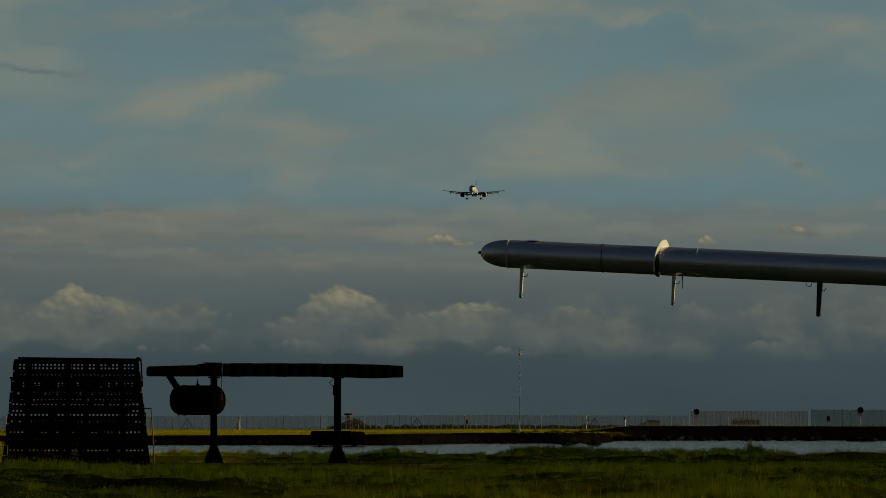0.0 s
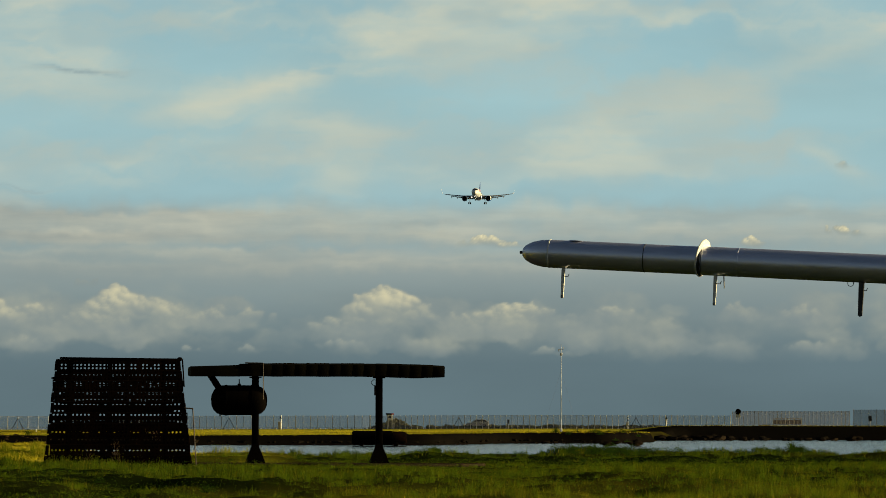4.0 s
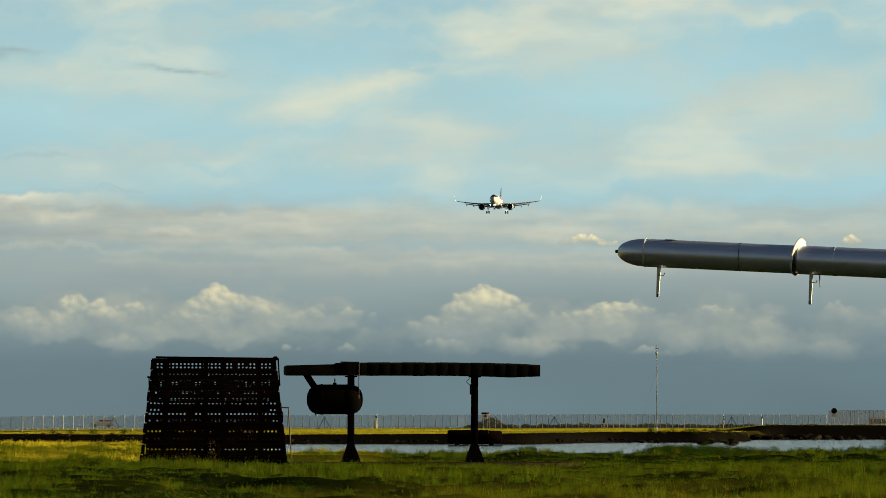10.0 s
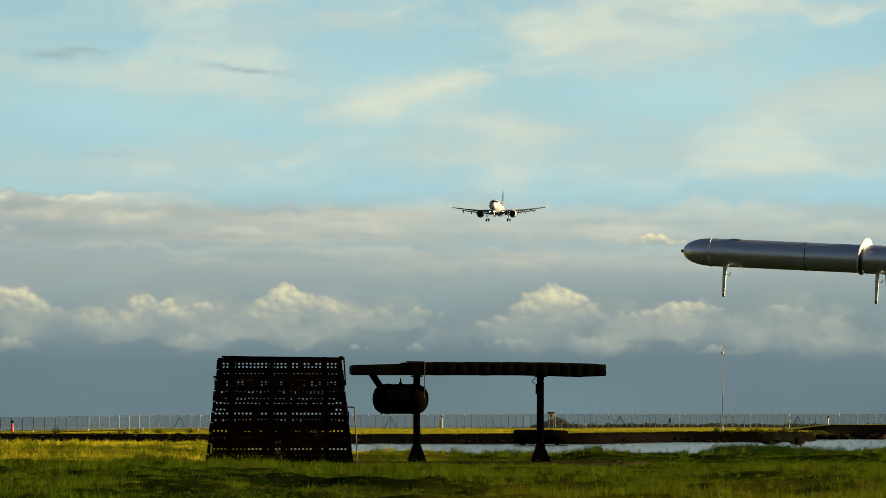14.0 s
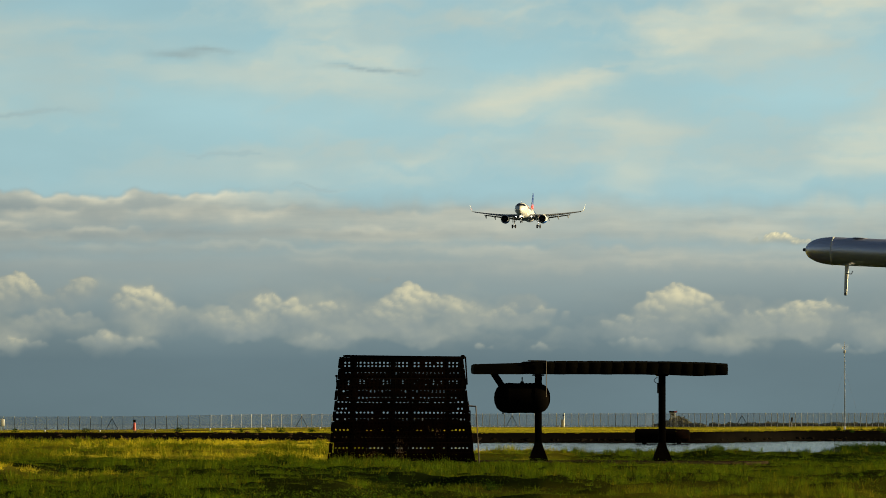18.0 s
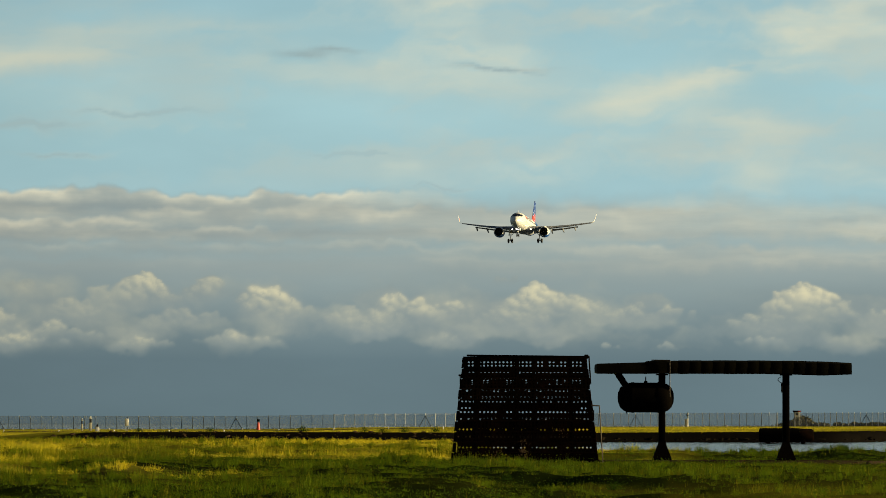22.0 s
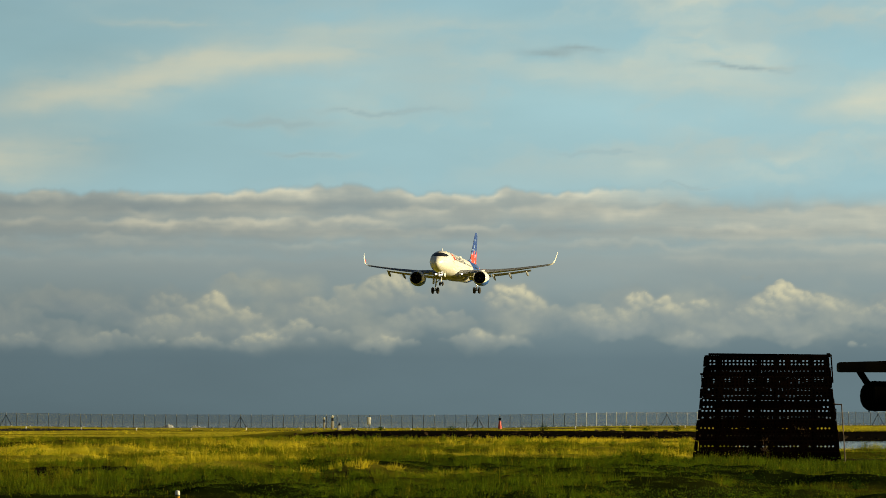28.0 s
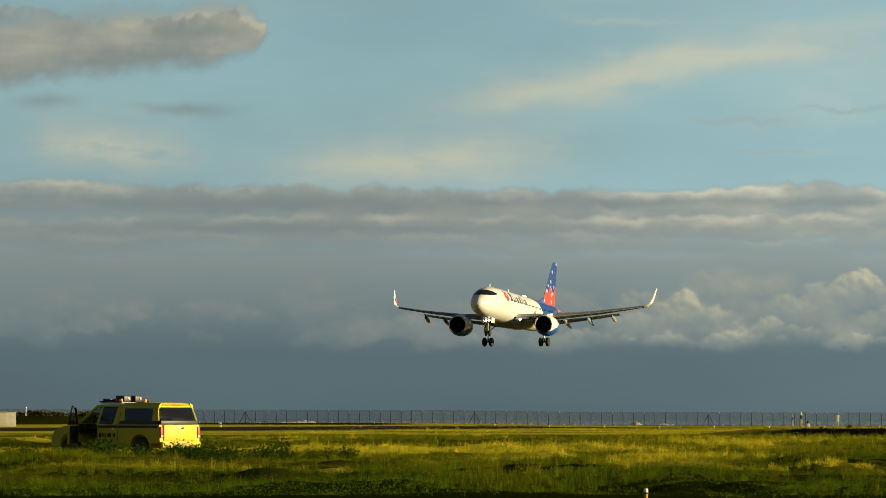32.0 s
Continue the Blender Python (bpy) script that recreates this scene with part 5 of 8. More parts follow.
def mock_wing():
    """Mock wing on two posts with a fuel tank slung below as its engine."""
    ob = thing("mock_wing", pose(14.0, 174.4, 0.02, 0, 0, -0.4), "soot-black mock wing on two steel posts with flared feet", "training rig")
    L0, L1 = -4.36, 4.40
    # left plain sheet
    def slab(x0, x1, zt0, zt1, zb0, zb1):
        lp = []
        for x, zt, zb in ((x0, zt0, zb0), (x1, zt1, zb1)):
            m = (zt + zb) / 2
            lp.append([(x, -0.95, m + 0.08), (x, -0.95, zb + 0.02), (x, -0.85, zb), (x, 0.95, zb + 0.05), (x, 1.1, m), (x, 0.9, zt - 0.03), (x, -0.8, zt), (x, -0.93, zt - 0.02)])
        return rings(bmesh.new(), lp)
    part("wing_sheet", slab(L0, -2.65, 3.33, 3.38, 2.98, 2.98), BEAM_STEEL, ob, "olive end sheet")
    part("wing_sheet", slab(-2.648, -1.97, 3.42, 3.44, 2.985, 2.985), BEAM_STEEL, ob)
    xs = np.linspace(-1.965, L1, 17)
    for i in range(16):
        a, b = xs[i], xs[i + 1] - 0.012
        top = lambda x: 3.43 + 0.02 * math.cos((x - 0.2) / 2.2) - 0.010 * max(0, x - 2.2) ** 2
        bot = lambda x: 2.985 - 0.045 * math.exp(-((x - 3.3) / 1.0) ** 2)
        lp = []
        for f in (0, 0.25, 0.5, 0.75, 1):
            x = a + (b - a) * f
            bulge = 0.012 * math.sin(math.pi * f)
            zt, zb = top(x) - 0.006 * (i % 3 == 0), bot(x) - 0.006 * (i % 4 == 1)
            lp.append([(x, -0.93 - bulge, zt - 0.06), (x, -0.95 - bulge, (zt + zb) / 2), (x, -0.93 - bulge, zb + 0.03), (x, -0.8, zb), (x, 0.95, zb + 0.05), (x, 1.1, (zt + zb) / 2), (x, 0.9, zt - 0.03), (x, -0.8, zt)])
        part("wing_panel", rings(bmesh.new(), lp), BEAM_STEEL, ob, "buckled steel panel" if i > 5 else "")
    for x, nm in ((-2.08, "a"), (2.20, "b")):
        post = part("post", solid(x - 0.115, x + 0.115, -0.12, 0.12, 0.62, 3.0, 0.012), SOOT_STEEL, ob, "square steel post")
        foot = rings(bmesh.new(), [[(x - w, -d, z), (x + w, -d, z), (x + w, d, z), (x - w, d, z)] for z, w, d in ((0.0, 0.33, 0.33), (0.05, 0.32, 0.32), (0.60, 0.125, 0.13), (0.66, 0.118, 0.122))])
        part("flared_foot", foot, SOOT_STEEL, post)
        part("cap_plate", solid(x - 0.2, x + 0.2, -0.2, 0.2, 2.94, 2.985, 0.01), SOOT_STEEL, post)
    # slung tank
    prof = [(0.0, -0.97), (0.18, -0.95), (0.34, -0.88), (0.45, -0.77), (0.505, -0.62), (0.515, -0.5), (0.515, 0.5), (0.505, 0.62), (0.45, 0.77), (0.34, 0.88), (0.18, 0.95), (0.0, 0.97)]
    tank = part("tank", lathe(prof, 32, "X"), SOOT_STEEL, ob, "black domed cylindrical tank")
    tank.matrix_basis = Matrix.Translation((-2.66, -0.35, 2.17))
    for x in (-0.45, 0.45):
        part("strap", lathe([(0.518, x - 0.04), (0.53, x - 0.04), (0.53, x + 0.04), (0.518, x + 0.04)], 32, "X"), SOOT_STEEL, tank)
    part("filler", bar((0.0, 0, 0.5), (0.0, 0, 0.72), 0.02), SOOT_STEEL, tank)
    part("filler_cap", lathe([(0.05, 0.5), (0.06, 0.52), (0.06, 0.56), (0.03, 0.58)], 12), SOOT_STEEL, tank)
    part("drain", bar((-0.66, 0, -0.46), (-0.66, 0, -0.55), 0.025), SOOT_STEEL, tank)
    part("brace", rings(bmesh.new(), [[(x - 0.13, -0.1, z), (x + 0.13, -0.1, z), (x + 0.13, 0.1, z), (x - 0.13, 0.1, z)] for x, z in ((-3.60, 2.99), (-3.28, 2.5))]), SOOT_STEEL, ob, "slanted hanger plate")
    pipe = bar((-1.87, -0.99, 2.2), (-1.87, -0.99, 3.44), 0.015)
    rod(pipe, (-1.87, -0.99, 3.44), (-2.5, -0.9, 3.45), 0.022)
    part("fuel_pipe", pipe, RUSTY_PIPE, ob, "thin rust-stained pipe")
    wire = bmesh.new()
    prev = None
    for k in range(8):
        p = Vector((2.03 - 0.12 * math.sin(k / 7 * math.pi), -0.14, 2.9 - 0.22 * k / 7))
        if prev:
            rod(wire, prev, p, 0.012, n=6)
        prev = p
    rod(wire, (2.05, -0.14, 2.7), (2.05, -0.14, 2.35), 0.03, n=6)
    part("loose_hose", wire, SOOT_STEEL, ob)
    return ob


def long_tube():
    """Long raised steel tube with a domed end, a ring flange and dropped pipes."""
    a, b = Vector((21.36, 170.16, 7.17)), Vector((32.63, 166.33, 6.56))
    d = (b - a).normalized()
    ang = math.degrees(math.atan2(d.y, d.x))
    tilt = math.degrees(math.asin(-d.z))
    base = Matrix.Translation(a) @ pose(0, 0, 0, 0, tilt, ang)
    ob = thing("long_tube", base, "long grey-painted steel tube with a domed end, raised above the lagoon", "steel tube")
    ln, R = 19.0, 0.475
    dome = [(0.03 + 0.44 * math.sqrt(max(0.0, 1 - (1 - u) ** 2)), -0.70 + 0.96 * u) for u in (0.0, 0.02, 0.06, 0.12, 0.2, 0.3, 0.42, 0.56, 0.72, 0.88, 1.0)]
    part("dome", lathe(dome, 40, "X"), TUBE_PAINT, ob, "grey domed end")
    part("tip_nub", lathe([(0.02, -0.79), (0.05, -0.78), (0.055, -0.68), (0.02, -0.67)], 12, "X"), DARK_STEEL, ob)
    part("barrel", lathe([(R, 0.255), (R, 3.53)], 40, "X"), TUBE_PAINT, ob)
    part("seam", lathe([(R, 0.235), (R + 0.012, 0.24), (R + 0.012, 0.275), (R, 0.28)], 40, "X"), CREAM_PAINT, ob)
    part("seam", lathe([(R, 3.52), (R + 0.012, 3.525), (R + 0.012, 3.545), (R, 3.55)], 40, "X"), DARK_STEEL, ob)
    part("barrel", lathe([(R, 3.535), (R, 5.48)], 40, "X"), TUBE_PAINT, ob)
    part("barrel", lathe([(R + 0.01, 5.52), (R + 0.01, ln)], 40, "X"), TUBE_PAINT, ob)
    fl = part("flange", lathe([(0.3, -0.02), (0.63, -0.02), (0.64, 0.0), (0.63, 0.02), (0.3, 0.02)], 48, "X"), CREAM_PAINT, ob, "white round flange plate")
    fl.matrix_basis = Matrix.Translation((5.50, 0, 0.09)) @ pose(0, 0, 0, 0, 8, -12)
    part("collar", lathe([(R + 0.015, 5.36), (R + 0.05, 5.38), (R + 0.05, 5.46), (R + 0.015, 5.47)], 40, "X"), DARK_STEEL, ob)
    part("seam", lathe([(R + 0.01, 6.73), (R + 0.018, 6.735), (R + 0.018, 6.76), (R + 0.01, 6.765)], 40, "X"), TUBE_PAINT, ob)
    for x, w, l, mat in ((0.75, 0.055, 0.98, CREAM_PAINT), (5.97, 0.055, 0.98, CREAM_PAINT), (10.92, 0.085, 1.12, DARK_STEEL)):
        p = part("drop_pipe", rings(bmesh.new(), [[(x - w * k, -w * k, z), (x + w * k, -w * k, z), (x + w * k, w * k, z), (x - w * k, w * k, z)] for z, k in ((-R + 0.03, 1.0), (-R - 0.3, 1.0), (-R - l + 0.12, 0.8), (-R - l, 0.85))]), mat, ob, "hanging square pipe")
        h = bmesh.new()
        rod(h, (x, -w, -R - 0.25), (x + 0.18, -w - 0.02, -R - 0.28), 0.014, n=6)
        rod(h, (x + 0.18, -w - 0.02, -R - 0.28), (x + 0.22, -w - 0.02, -R - 0.18), 0.014, n=6)
        part("hook", h, DARK_STEEL, p)
        part("nozzle", lathe([(0.02, 0), (0.05, 0.02), (0.05, 0.1), (0.03, 0.12)], 10), DARK_STEEL, p).matrix_basis = Matrix.Translation((x, 0, -R - l - 0.03))
    part("stay_rod", bar((6.25, 0, -R), (6.29, 0, -R - 0.42), 0.02), DARK_STEEL, ob)
    part("lifting_eye", lathe([(0.09, -0.015), (0.11, -0.015), (0.11, 0.015), (0.09, 0.015), (0.09, -0.015)], 16, "Y"), DARK_STEEL, ob).matrix_basis = Matrix.Translation((10.55, 0, -R - 0.05))
    part("hatch", lathe([(0.0, 0.03), (0.24, 0.02), (0.26, 0.0)], 20), TUBE_PAINT, ob).matrix_basis = Matrix.Translation((1.15, 0, R - 0.01))
    # support past the end of the view
    part("support_column", bar((17.5, 0, -R - 6.3), (17.5, 0, -R + 0.05), 0.2, n=20), TUBE_PAINT, ob)
    return ob


training_box()
mock_wing()
long_tube()


def concrete_slab():
    rnd = random.Random(3)
    pts = []
    for i in range(26):
        a = 2 * math.pi * i / 26
        pts.append((13.6 + 6.2 * math.cos(a) * (1 + 0.05 * rnd.uniform(-1, 1)), 173.8 + 3.2 * math.sin(a) * (1 + 0.12 * rnd.uniform(-1, 1))))
    bm = rings(bmesh.new(), [[(x, y, z) for x, y in pts] for z in (-0.3, 0.03)])
    ob = new("concrete_slab", finish(bm, "concrete_slab", CONCRETE))
    tagged(ob, "stained broken concrete slab under the rig", "slab", kind="structure")


concrete_slab()


# ---- vehicles ----
YELLOW = surf("yellow_vehicle_paint", (0.62, 0.50, 0.012), 0.55, 0.0, (0.62, 0.48, 0.02), 1.2, 25, 0.5, 0.03, 0.002)
SILVER = surf("silver_vehicle_paint", (0.66, 0.64, 0.60), 0.35, 0.1, (0.56, 0.54, 0.50), 1.5, 25, 0.4, 0.02, 0.002)
BLACK_TRIM = surf("black_trim", (0.015, 0.015, 0.016), 0.5, 0.0, (0.025, 0.024, 0.022), 2, 30, 0.5, 0.1, 0.002)
SEAT_CLOTH = surf("dark_seat_cloth", (0.03, 0.03, 0.032), 0.9)
TAIL_RED = glow("tail_lamp_lens", (0.5, 0.03, 0.015), 0.04)
LENS_RED = glow("red_beacon_lens", (0.7, 0.05, 0.03), 0.1)
LENS_AMBER = glow("amber_beacon_lens", (0.8, 0.25, 0.04), 0.1)
LENS_CLEAR = surf("work_lamp_lens", (0.5, 0.46, 0.32), 0.2)
CHROME = surf("chrome", (0.7, 0.7, 0.7), 0.15, 1.0, (0.6, 0.6, 0.6), 3, 20, 0.3, 0.0)


def vehicle_glass(name, tint):
    m, n, l, b = nodes_of(name)
    b.inputs["Base Color"].default_value = (0.25, 0.28, 0.28, 1)
    b.inputs["Roughness"].default_value = 0.05
    tr, mx = n.new("ShaderNodeBsdfTransparent"), n.new("ShaderNodeMixShader")
    tr.inputs["Color"].default_value = (*tint, 1)
    g = n.new("ShaderNodeBsdfGlossy")
    g.inputs["Roughness"].default_value = 0.04
    mx.inputs[0].default_value = 0.07
    l.new(tr.outputs[0], mx.inputs[1])
    l.new(g.outputs[0], mx.inputs[2])
    l.new(mx.outputs[0], n["Material Output"].inputs["Surface"])
    return m


CAR_GLASS = vehicle_glass("vehicle_glass", (0.55, 0.60, 0.58))
PRIVACY_GLASS = vehicle_glass("privacy_glass", (0.16, 0.18, 0.18))


def extruded(profile, half, bevel=0.04, taper=None):
    """Side outline (along, up) given a width; taper(z) scales the half width."""
    bm = bmesh.new()
    tp = taper or (lambda z: 1.0)
    a = [bm.verts.new((-half * tp(z), y, z)) for y, z in profile]
    b = [bm.verts.new((half * tp(z), y, z)) for y, z in profile]
    n = len(profile)
    bm.faces.new(a)
    bm.faces.new(b[::-1])
    for i in range(n):
        bm.faces.new((a[i], b[i], b[(i + 1) % n], a[(i + 1) % n]))
    bmesh.ops.recalc_face_normals(bm, faces=bm.faces[:])
    if bevel:
        bmesh.ops.bevel(bm, geom=[e for e in bm.edges if abs(e.verts[0].co.x - e.verts[1].co.x) < 0.2 and min(abs(e.verts[0].co.x), abs(e.verts[1].co.x)) > 0.3], offset=bevel, segments=3, affect="EDGES", clamp_overlap=True)
    return bm


def plate(pts, thick):
    """Flat panel from corners (3D), thickened."""
    bm = bmesh.new()
    bm.faces.new([bm.verts.new(p) for p in pts])
    bmesh.ops.recalc_face_normals(bm, faces=bm.faces[:])
    bmesh.ops.solidify(bm, geom=bm.faces[:], thickness=thick)
    return bm


def wheel(parent, x, y, r, w):
    side = 1 if x > 0 else -1
    t = part("wheel", lathe([(r * 0.62, -w / 2), (r * 0.92, -w / 2), (r, -w * 0.32), (r, w * 0.32), (r * 0.92, w / 2), (r * 0.62, w / 2)], 28, "X"), RUBBER, parent, "black tyre")
    t.matrix_basis = Matrix.Translation((x, y, r))
    part("rim", lathe([(0.0, side * w * 0.3), (r * 0.2, side * w * 0.34), (r * 0.55, side * w * 0.28), (r * 0.63, side * w * 0.42), (r * 0.63, -side * w * 0.3), (0.0, -side * w * 0.2)], 20, "X"), GALV, t)
    return t


def pickup():
    """Double-cab pickup with a canopy, forward is +y, length 5.3 m."""
    p = Vector((-27.55, 163.7))
    fw = radians(54.5)
    fwd = Vector((-math.sin(fw), math.cos(fw)))
    c = p + fwd * 2.62
    ob = thing("pickup_truck", Matrix.Translation((c.x, c.y, float(ground_z(c.x, c.y)) - 0.02)) @ pose(0, 0, 0, 0, 0, 54.5), "yellow airport pickup with canopy, roof beacons and open driver's door", "truck")
    hw = 0.92
    tuck = lambda z: 1.0 - 0.05 * max(0, z - 1.0) - 0.03 * max(0, 0.7 - z)
    # lower body with arches cut into the outline
    front = [(2.62, 0.42), (2.66, 0.60), (2.60, 0.80), (2.42, 0.94), (2.10, 1.04), (1.62, 1.12)]
    fb = extruded([(2.60, 0.36), *front, (1.30, 1.16), (1.30, 0.82)] + [(1.66 + 0.46 * math.cos(math.pi * (1 - i / 8)), 0.36 + 0.46 * math.sin(math.pi * (1 - i / 8))) for i in range(1, 9)], hw, 0.05, tuck)
    for v in fb.verts:
        if v.co.y > 1.9:
            v.co.x *= 1 - 0.13 * ((v.co.y - 1.9) / 0.76) ** 2
    part("front_body", fb, YELLOW, ob, "yellow bonnet and wings")
    # rear body: bed sides
    rb = [(-0.62, 0.38), (-0.62, 1.13), (-2.56, 1.13), (-2.60, 0.55), (-2.10, 0.5)] + [(-1.66 - 0.46 * math.cos(math.pi * i / 8), 0.36 + 0.46 * math.sin(math.pi * i / 8)) for i in range(0, 9)]
    part("bed", extruded(rb, hw, 0.05, tuck), YELLOW, ob, "yellow load bed")
    # sills, rear doors and right side of the cab; driver's opening left free
    part("floor_pan", solid(-0.86, 0.86, -0.62, 1.30, 0.34, 0.46, 0.02), BLACK_TRIM, ob)
    def side_door(x, y0, y1, name, label, hole=True):
        s = 1 if x > 0 else -1
        d = part(name, plate([(x, y0, 0.46), (x, y1, 0.46), (x, y1, 1.13), (x, y0, 1.13)], 0.06), YELLOW, ob, label)
        return d
    side_door(-hw, -0.6, 0.33, "rear_door", "closed yellow rear door")
    side_door(hw - 0.06, -0.6, 0.33, "rear_door", "closed yellow rear door")
    side_door(hw - 0.06, 0.35, 1.29, "front_door", "closed yellow front door")
    # cab frame: pillars, roof
    roof_z, belt = 1.78, 1.13
    part("roof", extruded([(-0.66, roof_z - 0.05), (-0.60, roof_z), (0.25, roof_z + 0.02), (0.52, roof_z - 0.03), (0.55, roof_z - 0.09), (-0.6, roof_z - 0.08)], 0.74, 0.02), WHITE_PAINT, ob, "white cab roof")
    for s in (-1, 1):
        part("windscreen_pillar", rod(bmesh.new(), (s * 0.86, 1.32, belt), (s * 0.70, 0.50, roof_z - 0.04), 0.05, n=8), YELLOW, ob)
        part("centre_pillar", rings(bmesh.new(), [[(s * 0.90, 0.28, belt), (s * 0.90, 0.40, belt), (s * 0.84, 0.40, belt), (s * 0.84, 0.28, belt)], [(s * 0.73, 0.20, roof_z - 0.05), (s * 0.73, 0.30, roof_z - 0.05), (s * 0.67, 0.30, roof_z - 0.05), (s * 0.67, 0.20, roof_z - 0.05)]]), YELLOW, ob)
        part("rear_pillar", rings(bmesh.new(), [[(s * 0.905, -0.62, belt), (s * 0.905, -0.40, belt), (s * 0.84, -0.40, belt), (s * 0.84, -0.62, belt)], [(s * 0.735, -0.66, roof_z - 0.05), (s * 0.735, -0.46, roof_z - 0.05), (s * 0.67, -0.46, roof_z - 0.05), (s * 0.67, -0.66, roof_z - 0.05)]]), YELLOW, ob)
        part("roof_rail", rod(bmesh.new(), (s * 0.72, 0.52, roof_z - 0.05), (s * 0.72, -0.66, roof_z - 0.05), 0.04, n=8), YELLOW, ob)
        part("rear_side_window", plate([(s * 0.885, -0.40, belt + 0.01), (s * 0.885, 0.28, belt + 0.01), (s * 0.735, 0.20, roof_z - 0.1), (s * 0.745, -0.44, roof_z - 0.1)], 0.01), PRIVACY_GLASS, ob, "tinted side window")
    part("front_side_window", plate([(0.885, 0.40, belt + 0.01), (0.885, 1.2, belt + 0.01), (0.735, 0.55, roof_z - 0.1), (0.735, 0.3, roof_z - 0.1)], 0.01), CAR_GLASS, ob)
    part("windscreen", plate([(-0.84, 1.36, belt + 0.02), (0.84, 1.36, belt + 0.02), (0.68, 0.52, roof_z - 0.06), (-0.68, 0.52, roof_z - 0.06)], 0.012), CAR_GLASS, ob, "sloping windscreen")
    part("dashboard", solid(-0.82, 0.82, 0.95, 1.32, 0.85, 1.14, 0.04), BLACK_TRIM, ob)
    sw = part("steering_wheel", lathe([(0.17, -0.015), (0.2, -0.015), (0.2, 0.015), (0.17, 0.015), (0.17, -0.015)], 20), BLACK_TRIM, ob)
    sw.matrix_basis = Matrix.Translation((-0.4, 0.82, 1.16)) @ pose(0, 0, 0, 62, 0, 0)
    for x in (-0.42, 0.42):
        for y in (0.25, -0.45):
            s = part("seat", solid(x - 0.26, x + 0.26, y - 0.1, y + 0.4, 0.55, 0.75, 0.06), SEAT_CLOTH, ob, "dark cloth seat")
            part("seat_back", solid(x - 0.25, x + 0.25, y - 0.2, y - 0.06, 0.72, 1.32, 0.05), SEAT_CLOTH, s)
            part("head_rest", solid(x - 0.13, x + 0.13, y - 0.2, y - 0.1, 1.36, 1.55, 0.04), SEAT_CLOTH, s)
    part("headliner", solid(-0.70, 0.70, -0.60, 0.45, 1.66, 1.69, 0.01), BLACK_TRIM, ob, "dark roof lining")
    part("cab_rear_panel", solid(-0.82, 0.82, -0.66, -0.62, 0.5, 1.30, 0.01), BLACK_TRIM, ob)
    part("cargo_box", solid(-0.5, 0.35, -1.7, -1.0, 1.0, 1.42, 0.05), BLACK_TRIM, ob, "dark case in the load bed")
    part("cargo_box", solid(0.05, 0.6, -2.2, -1.8, 1.0, 1.36, 0.05), BLACK_TRIM, ob, "dark case in the load bed")
    # canopy over the bed: frame with real openings
    ct = 1.86
    for s in (-1, 1):
        part("canopy_side_low", rings(bmesh.new(), [[(s * 0.905, y, 1.13), (s * 0.895, y, 1.25), (s * 0.86, y, 1.25), (s * 0.87, y, 1.13)] for y in (-0.70, -2.50)]), BLACK_TRIM, ob, "black waist band")
        part("canopy_rail", rings(bmesh.new(), [[(s * 0.80, y, 1.66), (s * 0.76, y, 1.78), (s * 0.66, y, 1.84), (s * 0.66, y, 1.78), (s * 0.72, y, 1.66)] for y in (-0.70, -2.42)]), YELLOW, ob)
        part("canopy_post", rings(bmesh.new(), [[(s * 0.895, a, z), (s * 0.895, b, z), (s * 0.84, b, z), (s * 0.84, a, z)] for z, a, b in ((1.25, -0.92, -0.70),)] + [[(s * 0.80, -0.86, 1.67), (s * 0.80, -0.70, 1.67), (s * 0.74, -0.70, 1.67), (s * 0.74, -0.86, 1.67)]]), YELLOW, ob)
        part("canopy_post", rings(bmesh.new(), [[(s * 0.895, -2.52, 1.25), (s * 0.895, -2.22, 1.25), (s * 0.84, -2.22, 1.25), (s * 0.84, -2.50, 1.25)], [(s * 0.80, -2.40, 1.67), (s * 0.80, -2.16, 1.67), (s * 0.74, -2.16, 1.67), (s * 0.74, -2.38, 1.67)]]), YELLOW, ob)
        part("canopy_window", plate([(s * 0.878, -2.22, 1.25), (s * 0.878, -0.92, 1.25), (s * 0.785, -0.86, 1.67), (s * 0.785, -2.16, 1.67)], 0.01), PRIVACY_GLASS, ob, "tinted canopy window")
    part("canopy_roof", extruded([(-0.66, 1.76), (-0.72, 1.83), (-1.4, ct), (-2.20, 1.845), (-2.36, 1.81), (-2.43, 1.76), (-2.40, 1.74), (-0.7, 1.74)], 0.72, 0.05, lambda z: 1 - 0.6 * max(0, z - 1.76)), YELLOW, ob, "yellow canopy roof")
    part("rear_header", plate([(-0.74, -2.42, 1.68), (0.74, -2.42, 1.68), (0.66, -2.36, 1.82), (-0.66, -2.36, 1.82)], 0.04), YELLOW, ob)
    part("rear_window", plate([(-0.82, -2.555, 1.26), (0.82, -2.555, 1.26), (0.72, -2.425, 1.69), (-0.72, -2.425, 1.69)], 0.012), CAR_GLASS, ob, "tinted rear window")
    part("rear_window_trim", solid(-0.86, 0.86, -2.60, -2.54, 1.13, 1.26, 0.015), BLACK_TRIM, ob)
    part("stop_lamp", solid(-0.16, 0.16, -2.43, -2.39, 1.755, 1.785), TAIL_RED, ob)
    gate = part("tailgate", solid(-0.76, 0.76, -2.645, -2.59, 0.60, 1.12, 0.02), YELLOW, ob, "yellow tailgate")
    part("tailgate_handle", solid(-0.13, 0.13, -2.665, -2.64, 0.98, 1.05, 0.01), CHROME, gate, "chrome handle")
